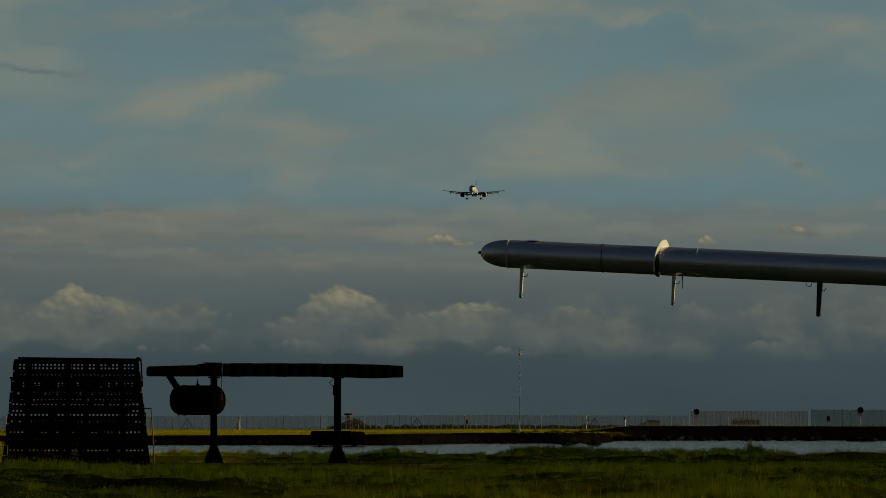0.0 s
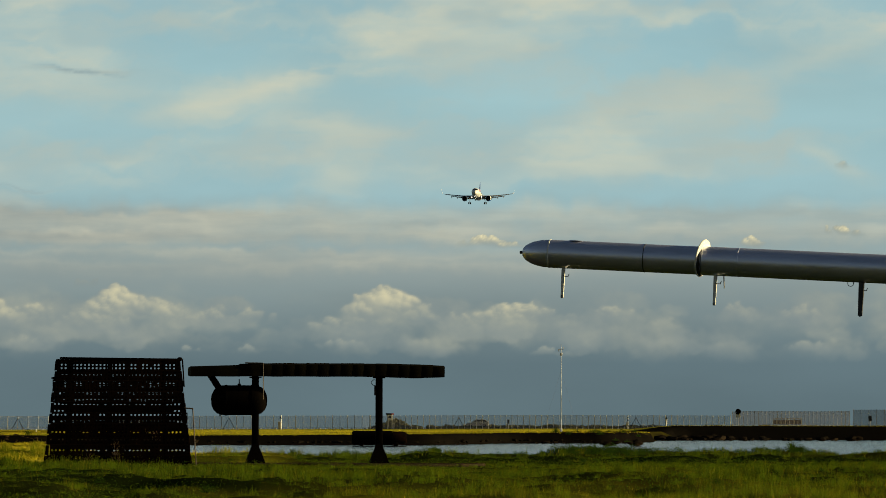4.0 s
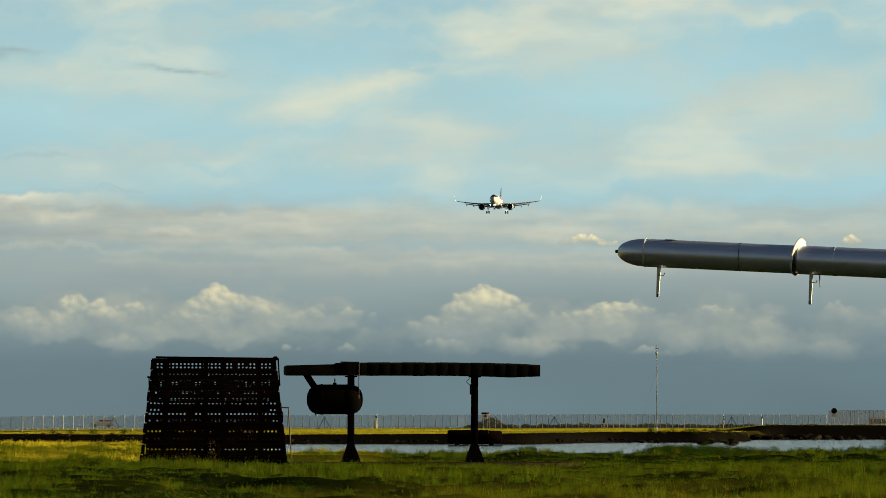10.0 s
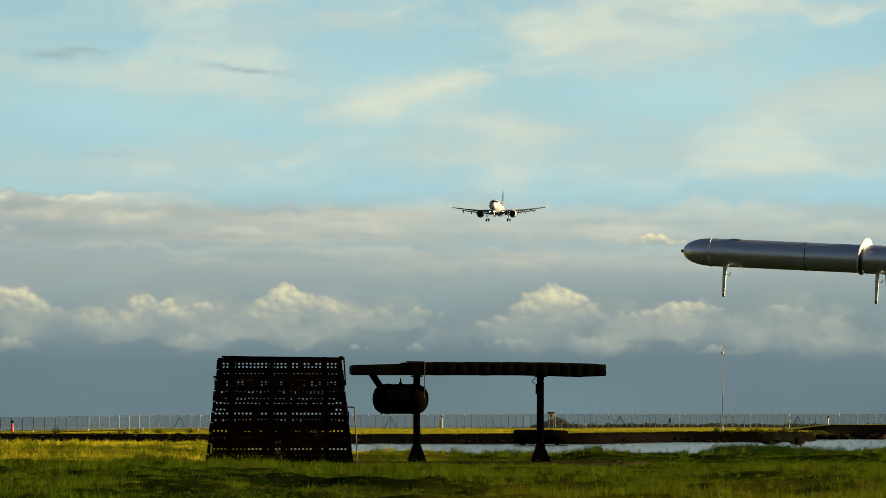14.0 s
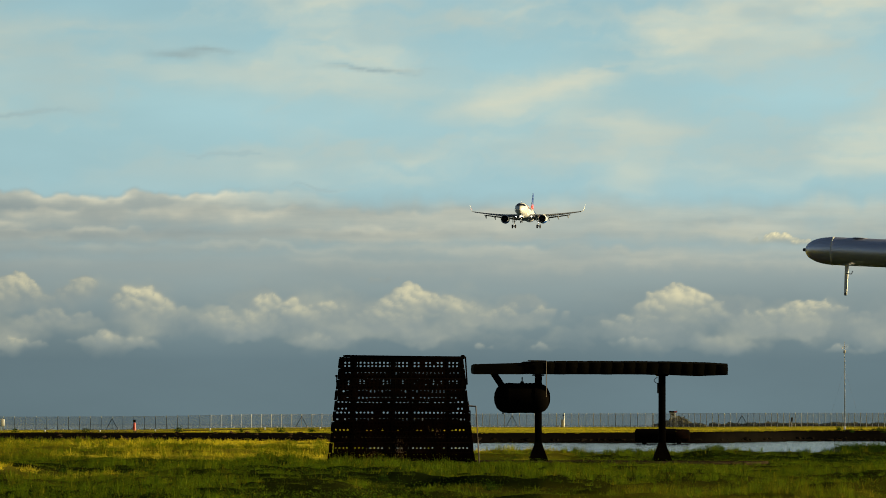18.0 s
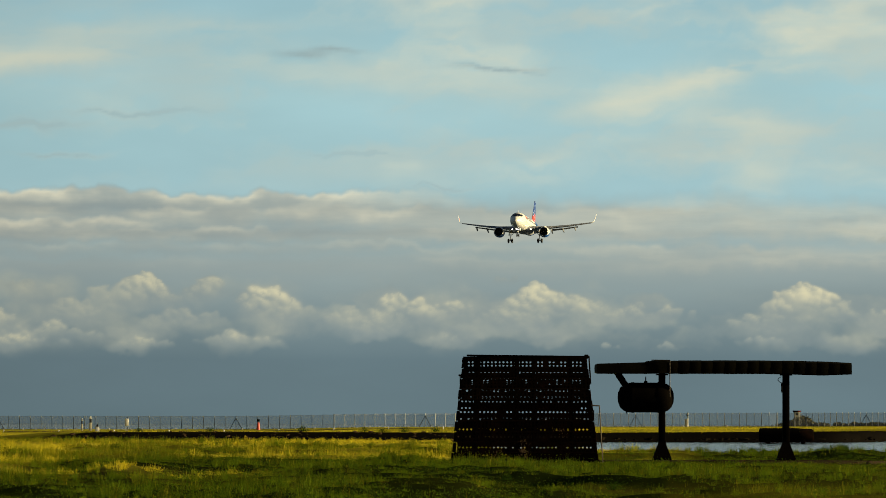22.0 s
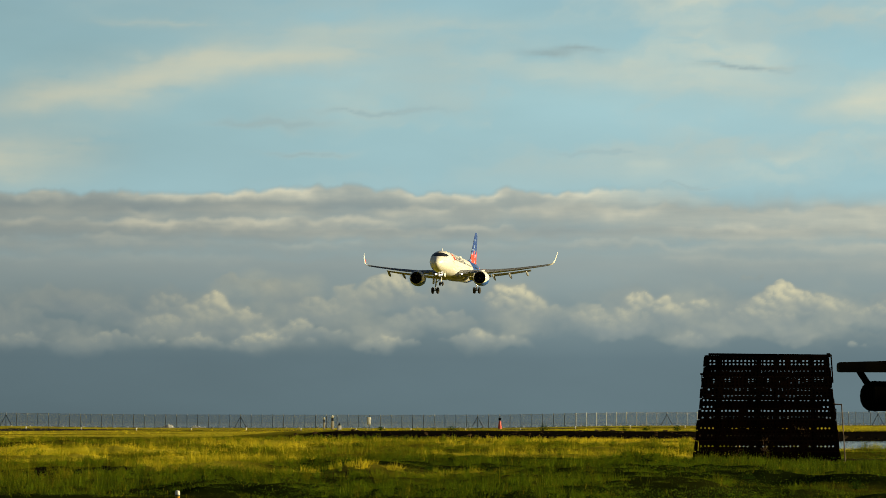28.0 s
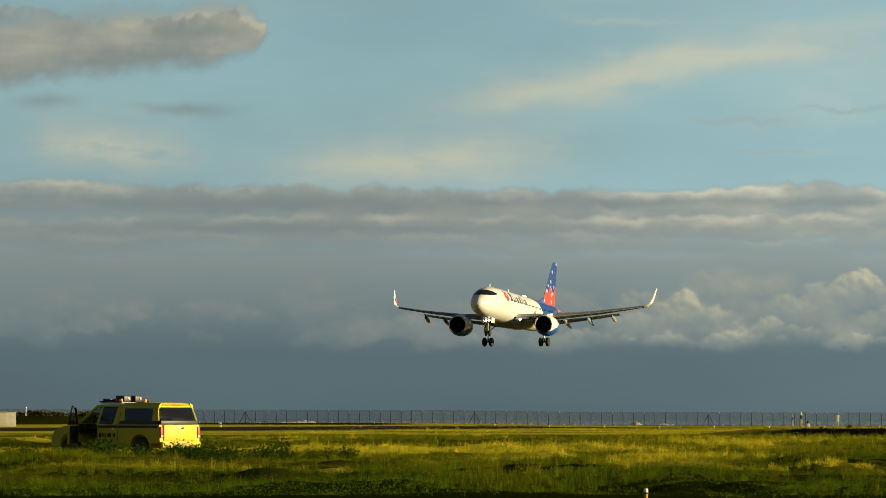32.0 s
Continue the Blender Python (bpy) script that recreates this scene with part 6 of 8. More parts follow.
    part("plate_bar", solid(-0.24, 0.24, -2.70, -2.685, 0.46, 0.56), WHITE_PAINT, gate)
    part("rear_bumper", solid(-0.88, 0.88, -2.70, -2.56, 0.38, 0.58, 0.03), YELLOW, ob, "yellow rear bumper")
    for s in (-1, 1):
        tl = part("tail_light", solid(s * 0.855 - 0.055, s * 0.855 + 0.055, -2.64, -2.42, 0.70, 1.06, 0.02), TAIL_RED, ob, "red tail light")
        part("reverse_lens", solid(s * 0.855 - 0.04, s * 0.855 + 0.04, -2.65, -2.638, 0.72, 0.78), WHITE_PAINT, tl)
        for y in (1.66, -1.66):
            wheel(ob, s * 0.78, y, 0.37, 0.26)
        part("headlight", solid(s * 0.58 - 0.16, s * 0.58 + 0.16, 2.40, 2.56, 0.76, 0.92, 0.03), WHITE_PAINT, ob)
    part("grille", solid(-0.4, 0.4, 2.60, 2.66, 0.62, 0.92, 0.02), BLACK_TRIM, ob)
    part("side_stripe", solid(-hw - 0.004, -hw + 0.002, -2.5, 0.3, 1.02, 1.10), BLACK_TRIM, ob, "black side stripe")
    for i, w in enumerate((0.1, 0.09, 0.06, 0.12, 0.05, 0.1)):
        part("lettering_bar", solid(-hw - 0.006, -hw + 0.002, 0.24 - 0.13 * i - w, 0.24 - 0.13 * i, 0.72, 0.84), BLACK_TRIM, ob)
    for i, w in enumerate((0.08, 0.1, 0.06, 0.1, 0.09)):
        part("lettering_bar", solid(-hw - 0.006, -hw + 0.002, 0.22 - 0.13 * i - w, 0.22 - 0.13 * i, 0.54, 0.64), BLACK_TRIM, ob)
    for y in (-0.42,):
        part("door_handle", solid(-hw - 0.03, -hw, y - 0.1, y + 0.1, 0.95, 0.99, 0.008), CHROME, ob)
    # open driver's door, swung out on its front hinge
    hinge = Matrix.Translation((-hw, 1.28, 0)) @ pose(0, 0, 0, 0, 0, -62)
    door = part("driver_door", solid(-0.03, 0.03, -0.95, 0.0, 0.46, 1.12, 0.015), YELLOW, ob, "open yellow driver's door")
    door.matrix_basis = hinge
    part("door_lining", solid(0.03, 0.07, -0.9, -0.05, 0.5, 1.08, 0.02), BLACK_TRIM, door, "black inner lining")
    fr = bmesh.new()
    rod(fr, (0, -0.02, 1.12), (0.08, -0.40, 1.64), 0.035, n=8)
    rod(fr, (0.08, -0.40, 1.64), (0.11, -0.82, 1.72), 0.035, n=8)
    rod(fr, (0.11, -0.82, 1.72), (0.0, -0.93, 1.12), 0.035, n=8)
    part("window_frame", fr, BLACK_TRIM, door)
    part("mirror", solid(-0.26, -0.03, -0.22, -0.10, 1.08, 1.28, 0.03), BLACK_TRIM, door, "black door mirror")
    # roof rack, beacons and work lamps
    rack = part("roof_rack", solid(-0.66, 0.66, -0.55, 0.45, 1.82, 1.86, 0.01), GALV, ob, "grey roof rack plate")
    for s in (-1, 1):
        part("rack_rail", bar((s * 0.64, -0.55, 1.88), (s * 0.64, 0.5, 1.88), 0.02), BLACK_TRIM, rack)
    part("light_bar", solid(-0.6, 0.6, 0.30, 0.40, 1.90, 1.98, 0.02), BLACK_TRIM, ob, "black light bar")
    for x, m in ((-0.55, LENS_AMBER), (-0.40, LENS_RED), (0.40, LENS_RED), (0.55, LENS_AMBER)):
        part("beacon", lathe([(0.06, 1.86), (0.06, 1.93), (0.05, 1.965), (0.0, 1.975)], 14), m, ob, "beacon").matrix_basis = Matrix.Translation((x, -0.42 if abs(x) > 0.5 else -0.1, 0.0))
    for x in (-0.28, 0.24):
        lb = part("work_lamp", solid(x - 0.17, x + 0.17, -0.45, -0.05, 1.87, 2.08, 0.03), BLACK_TRIM, ob, "boxy work lamp")
        part("lens", lathe([(0.0, -0.475), (0.045, -0.47), (0.055, -0.455), (0.055, -0.44)], 16, "Y"), LENS_CLEAR, lb).matrix_basis = Matrix.Translation((x + 0.06, 0, 1.98))
    return ob


def shore_car():
    """Silver estate car on the shore road; forward is +y, 4.5 m long."""
    ob = thing("car", Matrix(), "silver hatchback driving along the shore road", "car")
    hw = 0.88
    low = [(2.22, 0.30), (2.25, 0.55), (2.1, 0.78), (1.2, 0.95), (-2.05, 1.0), (-2.2, 0.85), (-2.24, 0.45), (-2.1, 0.3)]
    body = part("body", extruded(low, hw, 0.06), SILVER, ob, "silver body")
    part("cabin", extruded([(1.15, 0.94), (0.35, 1.46), (-0.9, 1.55), (-1.75, 1.42), (-2.1, 0.98)], hw * 0.95, 0.06, lambda z: 1 - 0.24 * max(0, z - 0.95)), SILVER, ob)
    for s in (-1, 1):
        x = s * hw * 0.93
        part("side_window", plate([(x, 0.95, 1.0), (s * hw * 0.86, 0.3, 1.40), (s * hw * 0.86, -1.6, 1.40), (x, -1.9, 1.02)], 0.02), GLASS_DARK, ob)
        part("tail_light", solid(s * 0.7 - 0.14, s * 0.7 + 0.14, -2.26, -2.14, 0.72, 0.95, 0.02), TAIL_RED, ob)
        for y in (1.38, -1.38):
            wheel(ob, s * 0.78, y, 0.33, 0.2)
    part("windscreen", plate([(-0.7, 1.16, 0.98), (0.7, 1.16, 0.98), (0.6, 0.42, 1.45), (-0.6, 0.42, 1.45)], 0.02), GLASS_DARK, ob)
    part("rear_window", plate([(-0.65, -2.05, 1.08), (0.65, -2.05, 1.08), (0.58, -1.78, 1.42), (-0.58, -1.78, 1.42)], 0.02), GLASS_DARK, ob)
    part("rear_bumper", solid(-0.8, 0.8, -2.3, -2.2, 0.35, 0.6, 0.03), SILVER, ob)
    rails = bmesh.new()
    for s in (-1, 1):
        rod(rails, (s * 0.55, 0.2, 1.57), (s * 0.55, -1.4, 1.55), 0.02, n=6)
    part("roof_rails", rails, CHROME, ob)
    return ob


pickup()
CAR = shore_car()


# ---- fence, masts, markers, shore ----
def mesh_panel_material(name, density, tint):
    """Woven wire seen from far: mostly open."""
    m, n, l, b = nodes_of(name)
    b.inputs["Base Color"].default_value = (*tint, 1)
    b.inputs["Roughness"].default_value = 0.6
    b.inputs["Metallic"].default_value = 0.0
    wire = n.new("ShaderNodeCombineXYZ")
    for k, v in enumerate((0.62, -0.76, 0.2)):
        wire.inputs[k].default_value = v
    l.new(wire.outputs[0], b.inputs["Normal"])
    tr, mx = n.new("ShaderNodeBsdfTransparent"), n.new("ShaderNodeMixShader")
    tc, ns, mr = n.new("ShaderNodeTexCoord"), n.new("ShaderNodeTexNoise"), n.new("ShaderNodeMapRange")
    ns.inputs["Scale"].default_value = 0.12
    l.new(tc.outputs["Object"], ns.inputs["Vector"])
    mr.inputs["To Min"].default_value, mr.inputs["To Max"].default_value = density * 0.6, density * 1.4
    l.new(ns.outputs["Fac"], mr.inputs["Value"])
    l.new(mr.outputs[0], mx.inputs[0])
    l.new(tr.outputs[0], mx.inputs[1])
    l.new(b.outputs[0], mx.inputs[2])
    l.new(mx.outputs[0], n["Material Output"].inputs["Surface"])
    return m


WIRE = mesh_panel_material("woven_wire", 0.24, (0.55, 0.56, 0.55))
WIRE_DENSE = mesh_panel_material("dense_woven_wire", 0.34, (0.66, 0.67, 0.65))


def fence(az0, az1, r0, r1, height, spacing, wire, label, brace_every=22, footings=True, thick=0.045, steel=None):
    """Chain-link fence from bearing to bearing."""
    a, b = at(az0, r0), at(az1, r1)
    n = int((b - a).length / spacing)
    step = (b - a) / n
    turn = math.degrees(math.atan2(step.y, step.x))
    ob = thing("fence", Matrix.Translation((a.x, a.y, 0)), label, "fence")
    post = panel = rail = foot = brace = None
    for i in range(n + 1):
        p = step * i
        z = float(ground_z(a.x + p.x, a.y + p.y))
        m = Matrix.Translation((p.x, p.y, z)) @ pose(0, 0, 0, 0, 0, turn)
        if post is None:
            pb = bar((0, 0, -0.3), (0, 0, height), thick, n=8)
            lathe([(thick + 0.005, height), (thick + 0.005, height + 0.03), (0.01, height + 0.06)], 8, bm=pb)
            post = part("post", pb, steel or GALV, ob)
            post.matrix_basis = m
            foot = part("footing", solid(-0.16, 0.16, -0.14, 0.14, -0.2, 0.24, 0.03), CONCRETE_PALE, ob, "pale concrete footing")
            foot.matrix_basis = m @ pose(spacing * 0.45, -0.3, 0)
            lp = bmesh.new()
            rod(lp, (0, 0.05, height - 0.03), (spacing, 0.05, height - 0.03), 0.012, n=5)
            rail = part("rail_wire", lp, GALV, ob)
            rail.matrix_basis = m
            panel = part("wire_mesh", solid(0, spacing, 0.045, 0.055, 0.05, height), wire, ob, "woven wire", smooth=False)
            panel.matrix_basis = m
        else:
            twin(post, m)
            if i < n:
                twin(rail, m)
                twin(panel, m)
                if footings:
                    twin(foot, m @ pose(spacing * (0.4 + 0.15 * math.sin(i * 2.3)), -0.3, -0.04 * (i % 3)))
        if brace_every and i % brace_every == brace_every // 2:
            if brace is None:
                bb = bmesh.new()
                rod(bb, (-1.15, 0, 0), (0, 0, height * 0.85), 0.05, n=8)
                rod(bb, (1.15, 0, 0), (0, 0, height * 0.85), 0.05, n=8)
                brace = part("brace", bb, DARK_STEEL, ob, "slanted brace pair")
                brace.matrix_basis = m
            else:
                twin(brace, m)
    return ob


CONCRETE_PALE = surf("pale_concrete", (0.5, 0.47, 0.38), 0.9, 0.0, (0.36, 0.33, 0.26), 2, 20, 0.6, 0.3, 0.006)
POST_PALE = surf("pale_concrete_post", (0.46, 0.45, 0.41), 0.8, 0.0, (0.34, 0.33, 0.30), 3, 30)
POST_GREY = surf("weathered_post", (0.20, 0.215, 0.22), 0.7, 0.0, (0.14, 0.145, 0.15), 3, 30)
fence(-12.6, 0.2, 975, 931.8, 2.5, 2.0, WIRE, "grey chain-link fence along the shore road", 22, True, 0.05, POST_GREY)
fence(0.21, 2.6, 931.8, 931, 2.5, 1.85, WIRE, "galvanised chain-link fence along the shore road", 18, True, 0.05, POST_PALE)
fence(2.61, 5.2, 931, 931, 2.5, 1.35, WIRE, "pale-posted chain-link fence along the shore road", 24, True, 0.05, POST_PALE)
fence(5.21, 9.28, 931, 930, 2.5, 1.08, WIRE, "close-posted chain-link fence along the shore road", 30, False, 0.045, POST_PALE)
fence(9.30, 10.62, 860, 810, 2.4, 1.75, WIRE_DENSE, "taller dense wire fence on the dark embankment", 0, False, 0.035, DARK_STEEL)
fence(10.66, 12.6, 730, 725, 2.4, 1.1, WIRE_DENSE, "dense wire fence with close posts on the embankment", 0, False, 0.03, DARK_STEEL)




def radio_mast():
    p = at(7.366, 600)
    z = float(ground_z(p.x, p.y))
    ob = thing("radio_mast", Matrix.Translation((p.x, p.y, z)), "slender grey steel mast with wind sensors and guy wires", "mast")
    top = 1.4 + 600 * math.tan(radians(0.875)) - z
    n = 7
    for i in range(n):
        part("mast_section", bar((0, 0, top * i / n), (0, 0, top * (i + 1) / n), 0.06 - 0.004 * i, 0.06 - 0.004 * (i + 1), n=10), POST_GREY if i in (1, 2) else GALV, ob)
    hd = bmesh.new()
    rod(hd, (-0.28, 0, top - 0.35), (0.28, 0, top - 0.35), 0.025, n=8)
    rod(hd, (0.28, 0, top - 0.35), (0.28, 0, top - 0.05), 0.02, n=8)
    rod(hd, (0, 0, top), (0, 0, top + 0.3), 0.02, n=8)
    rod(hd, (-0.28, 0, top - 0.35), (-0.28, 0, top - 0.6), 0.05, n=8)
    part("wind_sensor", hd, GALV, ob)
    part("sensor_box", solid(-0.14, 0.14, -0.14, 0.14, top - 1.1, top - 0.75, 0.02), WHITE_PAINT, ob)
    part("base_cabinet", solid(-0.13, 0.13, -0.13, 0.13, 0, 0.4, 0.02), WHITE_PAINT, ob, "white cabinet")
    for a in (200, 320, 80):
        x, y = 2.4 * math.cos(radians(a)), 2.4 * math.sin(radians(a))
        part("guy_wire", bar((0, 0, top * 0.72), (x, y, 0), 0.004, n=5), DARK_STEEL, ob)
    return ob


radio_mast()


def on_ground(az, r, up=0.0):
    p = at(az, r)
    return Matrix.Translation((p.x, p.y, float(ground_z(p.x, p.y)) + up)) @ pose(0, 0, 0, 0, 0, -az)


def observation_hut():
    ob = thing("observation_hut", on_ground(5.43, 945) @ Matrix.Diagonal((0.72, 0.72, 0.86, 1)), "small weathered hut on legs with a red-edged flat roof", "hut")
    part("leg", solid(-0.7, -0.45, -0.2, 0.2, 0, 2.6, 0.02), CONCRETE_PALE, ob)
    part("leg", solid(0.45, 0.7, -0.2, 0.2, 0, 2.6, 0.02), CONCRETE_PALE, ob)
    part("cabin", solid(-0.75, 0.75, -0.6, 0.6, 2.0, 3.1, 0.03), WHITE_PAINT, ob, "white cabin")
    part("roof", solid(-1.05, 1.05, -0.9, 0.9, 3.1, 3.42, 0.06), SOOT_STEEL, ob, "dark roof")
    part("roof_trim", solid(0.3, 1.07, -0.95, -0.88, 3.12, 3.4, 0.02), RED_PAINT, ob)
    part("window", solid(-0.4, 0.3, -0.63, -0.59, 2.4, 2.9), GLASS_DARK, ob)


observation_hut()


def post_thing(name, az, r, parts, label, category, size=1.0):
    ob = thing(name, on_ground(az, r) @ Matrix.Scale(size, 4), label, category)
    for nm, bm, mat in parts:
        part(nm, bm, mat, ob)
    return ob


def disc_sign(az, r, top, rad, label):
    disc = lathe([(0.0, -0.16), (rad, -0.15), (rad + 0.02, -0.12), (rad, -0.09), (0.0, -0.08)], 28, "Y")
    bmesh.ops.translate(disc, verts=disc.verts[:], vec=(0, 0, top))
    post_thing("disc_sign", az, r, [
        ("pole", bar((0, 0, 0), (0, 0, top), 0.06, n=10), GALV),
        ("white_plate", solid(-rad * 0.85, rad * 0.85, -0.07, -0.03, top - 2.1 * rad, top - rad * 0.9, 0.01), WHITE_PAINT),
        ("disc", disc, SOOT_STEEL),
    ], label, "sign")


disc_sign(9.365, 855, 2.35, 0.46, "black disc over a white plate on a pole")
disc_sign(11.21, 724, 2.35, 0.42, "black disc over a pale plate behind the dense fence")
post_thing("capped_marker", 8.555, 905, [("column", lathe([(0.2, 0), (0.19, 2.4), (0.26, 2.45), (0.24, 2.6)], 14), WHITE_PAINT), ("cap", lathe([(0.26, 2.6), (0.2, 2.9), (0.04, 3.2), (0.02, 3.5)], 12), SOOT_STEEL)], "white column with a pointed dark cap", "marker", 0.68)
post_thing("striped_marker", 8.12, 915, [("pole", bar((0, 0, 0), (0, 0, 3.1), 0.1, n=10), WHITE_PAINT), ("band", lathe([(0.11, 2.5), (0.12, 2.52), (0.12, 2.75), (0.11, 2.77)], 12), SOOT_STEEL), ("band", lathe([(0.11, 1.9), (0.12, 1.92), (0.12, 2.15), (0.11, 2.17)], 12), SOOT_STEEL), ("lamp_box", solid(-0.4, 0.25, -0.2, 0.2, 0.9, 1.6, 0.03), WHITE_PAINT)], "black and white banded post with a lamp box", "marker", 0.8)
post_thing("weather_post", 4.195, 920, [("cabinet", solid(-0.45, 0.12, -0.3, 0.3, 0, 1.4, 0.03), CONCRETE_PALE), ("pole", bar((0.1, 0, 0), (0.1, 0, 2.6), 0.09, n=10), WHITE_PAINT), ("cap", lathe([(0.2, 2.0), (0.22, 2.05), (0.1, 2.3)], 10), SOOT_STEEL)], "cream cabinet beside a white pole", "cabinet")
post_thing("white_box_sign", -2.136, 850, [("leg", bar((-0.18, 0, 0), (-0.18, 0, 0.9), 0.04, n=8), GALV), ("leg", bar((0.18, 0, 0), (0.18, 0, 0.9), 0.04, n=8), GALV), ("box", solid(-0.32, 0.32, -0.2, 0.2, 0.85, 2.05, 0.05), WHITE_PAINT)], "white box on two legs by the runway", "sign")
post_thing("red_marker", -0.653, 880, [("cone", lathe([(0.42, 0), (0.38, 0.5), (0.22, 1.6), (0.16, 1.75)], 14), RED_PAINT), ("lamp", solid(-0.3, 0.3, -0.25, 0.25, 1.8, 2.35, 0.04), SOOT_STEEL), ("neck", bar((0, 0, 1.7), (0, 0, 1.85), 0.1), WHITE_PAINT)], "tall red tapered marker with a dark head", "marker", 0.8)
for az, hh, wd in ((-2.641, 2.05, 0.17), (-2.545, 2.45, 0.26)):
    post_thing("approach_tower", az, 860, [("lower", solid(-wd, wd, -wd, wd, 0, hh * 0.55, 0.02), CONCRETE_PALE), ("upper", solid(-wd * 0.7, wd * 0.7, -wd * 0.7, wd * 0.7, hh * 0.55, hh * 0.85, 0.02), DARK_STEEL), ("head", solid(-wd * 1.1, wd * 1.1, -wd, wd, hh * 0.8, hh * 0.9, 0.02), WHITE_PAINT), ("lamp", lathe([(0.1, hh * 0.9), (0.14, hh * 0.95), (0.1, hh)], 10), WHITE_PAINT)], "cream and dark banded light tower beside the runway", "light tower")
post_thing("white_cabinet", -2.469, 740, [("body", solid(-0.3, 0.3, -0.25, 0.25, 0, 0.75, 0.03), WHITE_PAINT), ("lid", solid(-0.33, 0.33, -0.28, 0.28, 0.75, 0.82, 0.02), CONCRETE_PALE), ("lamp", lathe([(0.12, 0.82), (0.14, 1.0), (0.05, 1.2)], 10), SOOT_STEEL)], "small white cabinet in the yellow grass", "cabinet")
post_thing("white_stake", -9.1, 600, [("stake", solid(-0.14, 0.14, -0.1, 0.1, 0, 0.62, 0.02), WHITE_PAINT), ("band", solid(-0.145, 0.145, -0.105, 0.105, 0.35, 0.45), SOOT_STEEL)], "short white marker stake", "marker")
post_thing("white_pole", -11.293, 900, [("pole", bar((0, 0, 0), (0, 0, 1.3), 0.1, n=10), WHITE_PAINT), ("lamp", lathe([(0.12, 1.3), (0.2, 1.36), (0.18, 1.5), (0.05, 1.6)], 10), WHITE_PAINT)], "white lamp pole on the green rise", "lamp")
post_thing("notice_board", 10.85, 727, [("pole", bar((0, 0, 0), (0, 0, 1.6), 0.05, n=8), GALV), ("board", solid(-0.24, 0.24, -0.09, -0.04, 0.75, 1.55, 0.01), DARK_STEEL)], "dark notice board on the fence", "sign")
post_thing("notice_board", 6.77, 926, [("pole", bar((0, 0, 0), (0, 0, 1.7), 0.05, n=8), GALV), ("board", solid(-0.2, 0.2, -0.1, -0.05, 0.95, 1.7, 0.01), DARK_STEEL)], "small dark board on the chain-link fence", "sign")


def shelter_frame():
    ob = thing("bench_frame", on_ground(9.92, 870), "long low timber frame behind the fence", "bench")
    part("top_rail", solid(-2.5, 2.5, -0.3, 0.3, 1.15, 1.25, 0.02), CONCRETE_PALE, ob)
    for i in range(9):
        x = -2.45 + i * 0.61
        part("stake", solid(x - 0.04, x + 0.04, -0.05, 0.05, 0, 1.16), CONCRETE_PALE, ob)
    part("back_board", solid(-2.45, 2.45, 0.1, 0.14, 0.2, 1.0), BEAM_STEEL, ob)


shelter_frame()


def concrete_wall():
    ob = thing("concrete_block_house", on_ground(-11.56, 640, 0.0), "pale weathered concrete block house by the runway", "building")
    part("wall", solid(-3.2, 1.75, -1.5, 1.5, -0.2, 1.75, 0.04), CONCRETE_PALE, ob)
    part("coping", solid(-3.25, 1.8, -1.55, 1.55, 1.75, 1.86, 0.03), CONCRETE_PALE, ob)
    part("door_panel", solid(-1.6, -0.8, -1.53, -1.49, 0, 1.6), GALV, ob)


concrete_wall()


# paved strips: runway along the approach line, threshold pad, shore road
def strip(name, pts, width, z, mat, label, category):
    bm = bmesh.new()
    pv = None
    for i, p in enumerate(pts):
        a, b = Vector(pts[max(i - 1, 0)]), Vector(pts[min(i + 1, len(pts) - 1)])
        d = (b - a).normalized()
        nrm = Vector((-d.y, d.x)) * width / 2
        row = []
        for s in (-1, 1):
            q = Vector(p) + nrm * s
            row.append(bm.verts.new((q.x, q.y, float(ground_z(q.x, q.y)) + z)))
        if pv:
            bm.faces.new((pv[0], pv[1], row[1], row[0]))
        pv = row
    bmesh.ops.recalc_face_normals(bm, faces=bm.faces[:])
    ob = new(name, finish(bm, name, mat, False))
    return tagged(ob, label, category, kind="structure")


TRACK = Vector((-12.02, -63.39)).normalized()
THRESH = Vector((-70.0, 630.0))
strip("runway", [THRESH - TRACK * 60 + TRACK * 40 * i for i in range(22)], 45, 0.06, ASPHALT, "dark worn asphalt runway", "runway")
strip("taxiway", [at(a, 760).xy for a in np.arange(-6.2, 3.0, 0.6)], 34, 0.08, ASPHALT, "narrow dark asphalt strip before the fence", "taxiway")
strip("shore_road", [at(a, 985).xy for a in np.arange(-13, 13, 0.5)], 7, 0.25, ASPHALT, "perimeter road behind the fence", "road")


def runway_light(az, r):
    post_thing("runway_light", az, r, [("stem", bar((0, 0, 0), (0, 0, 0.22), 0.05, n=8), WHITE_PAINT), ("globe", lathe([(0.08, 0.22), (0.11, 0.28), (0.08, 0.36), (0.02, 0.4)], 10), WHITE_PAINT)], "small white edge light at the pavement", "light")


for i in range(14):
    runway_light(-6.0 + i * 0.62, 735 + 4 * math.sin(i * 1.7))


# rocks: rubble bank and lagoon boulders
def boulder_mesh(seed, mat=None):
    rnd = random.Random(seed)
    bm = bmesh.new()
    bmesh.ops.create_icosphere(bm, subdivisions=2, radius=0.5)
    off = Vector((rnd.uniform(0, 50), rnd.uniform(0, 50), 0))
    for v in bm.verts:
        v.co *= 0.75 + 0.6 * noise.noise(v.co * 1.6 + off)
        v.co.z *= 0.75
    return finish(bm, "boulder", mat or ROCK, False)


BOULDERS = [boulder_mesh(i) for i in range(6)]
RUBBLES = [boulder_mesh(i + 9, RUBBLE) for i in range(6)]


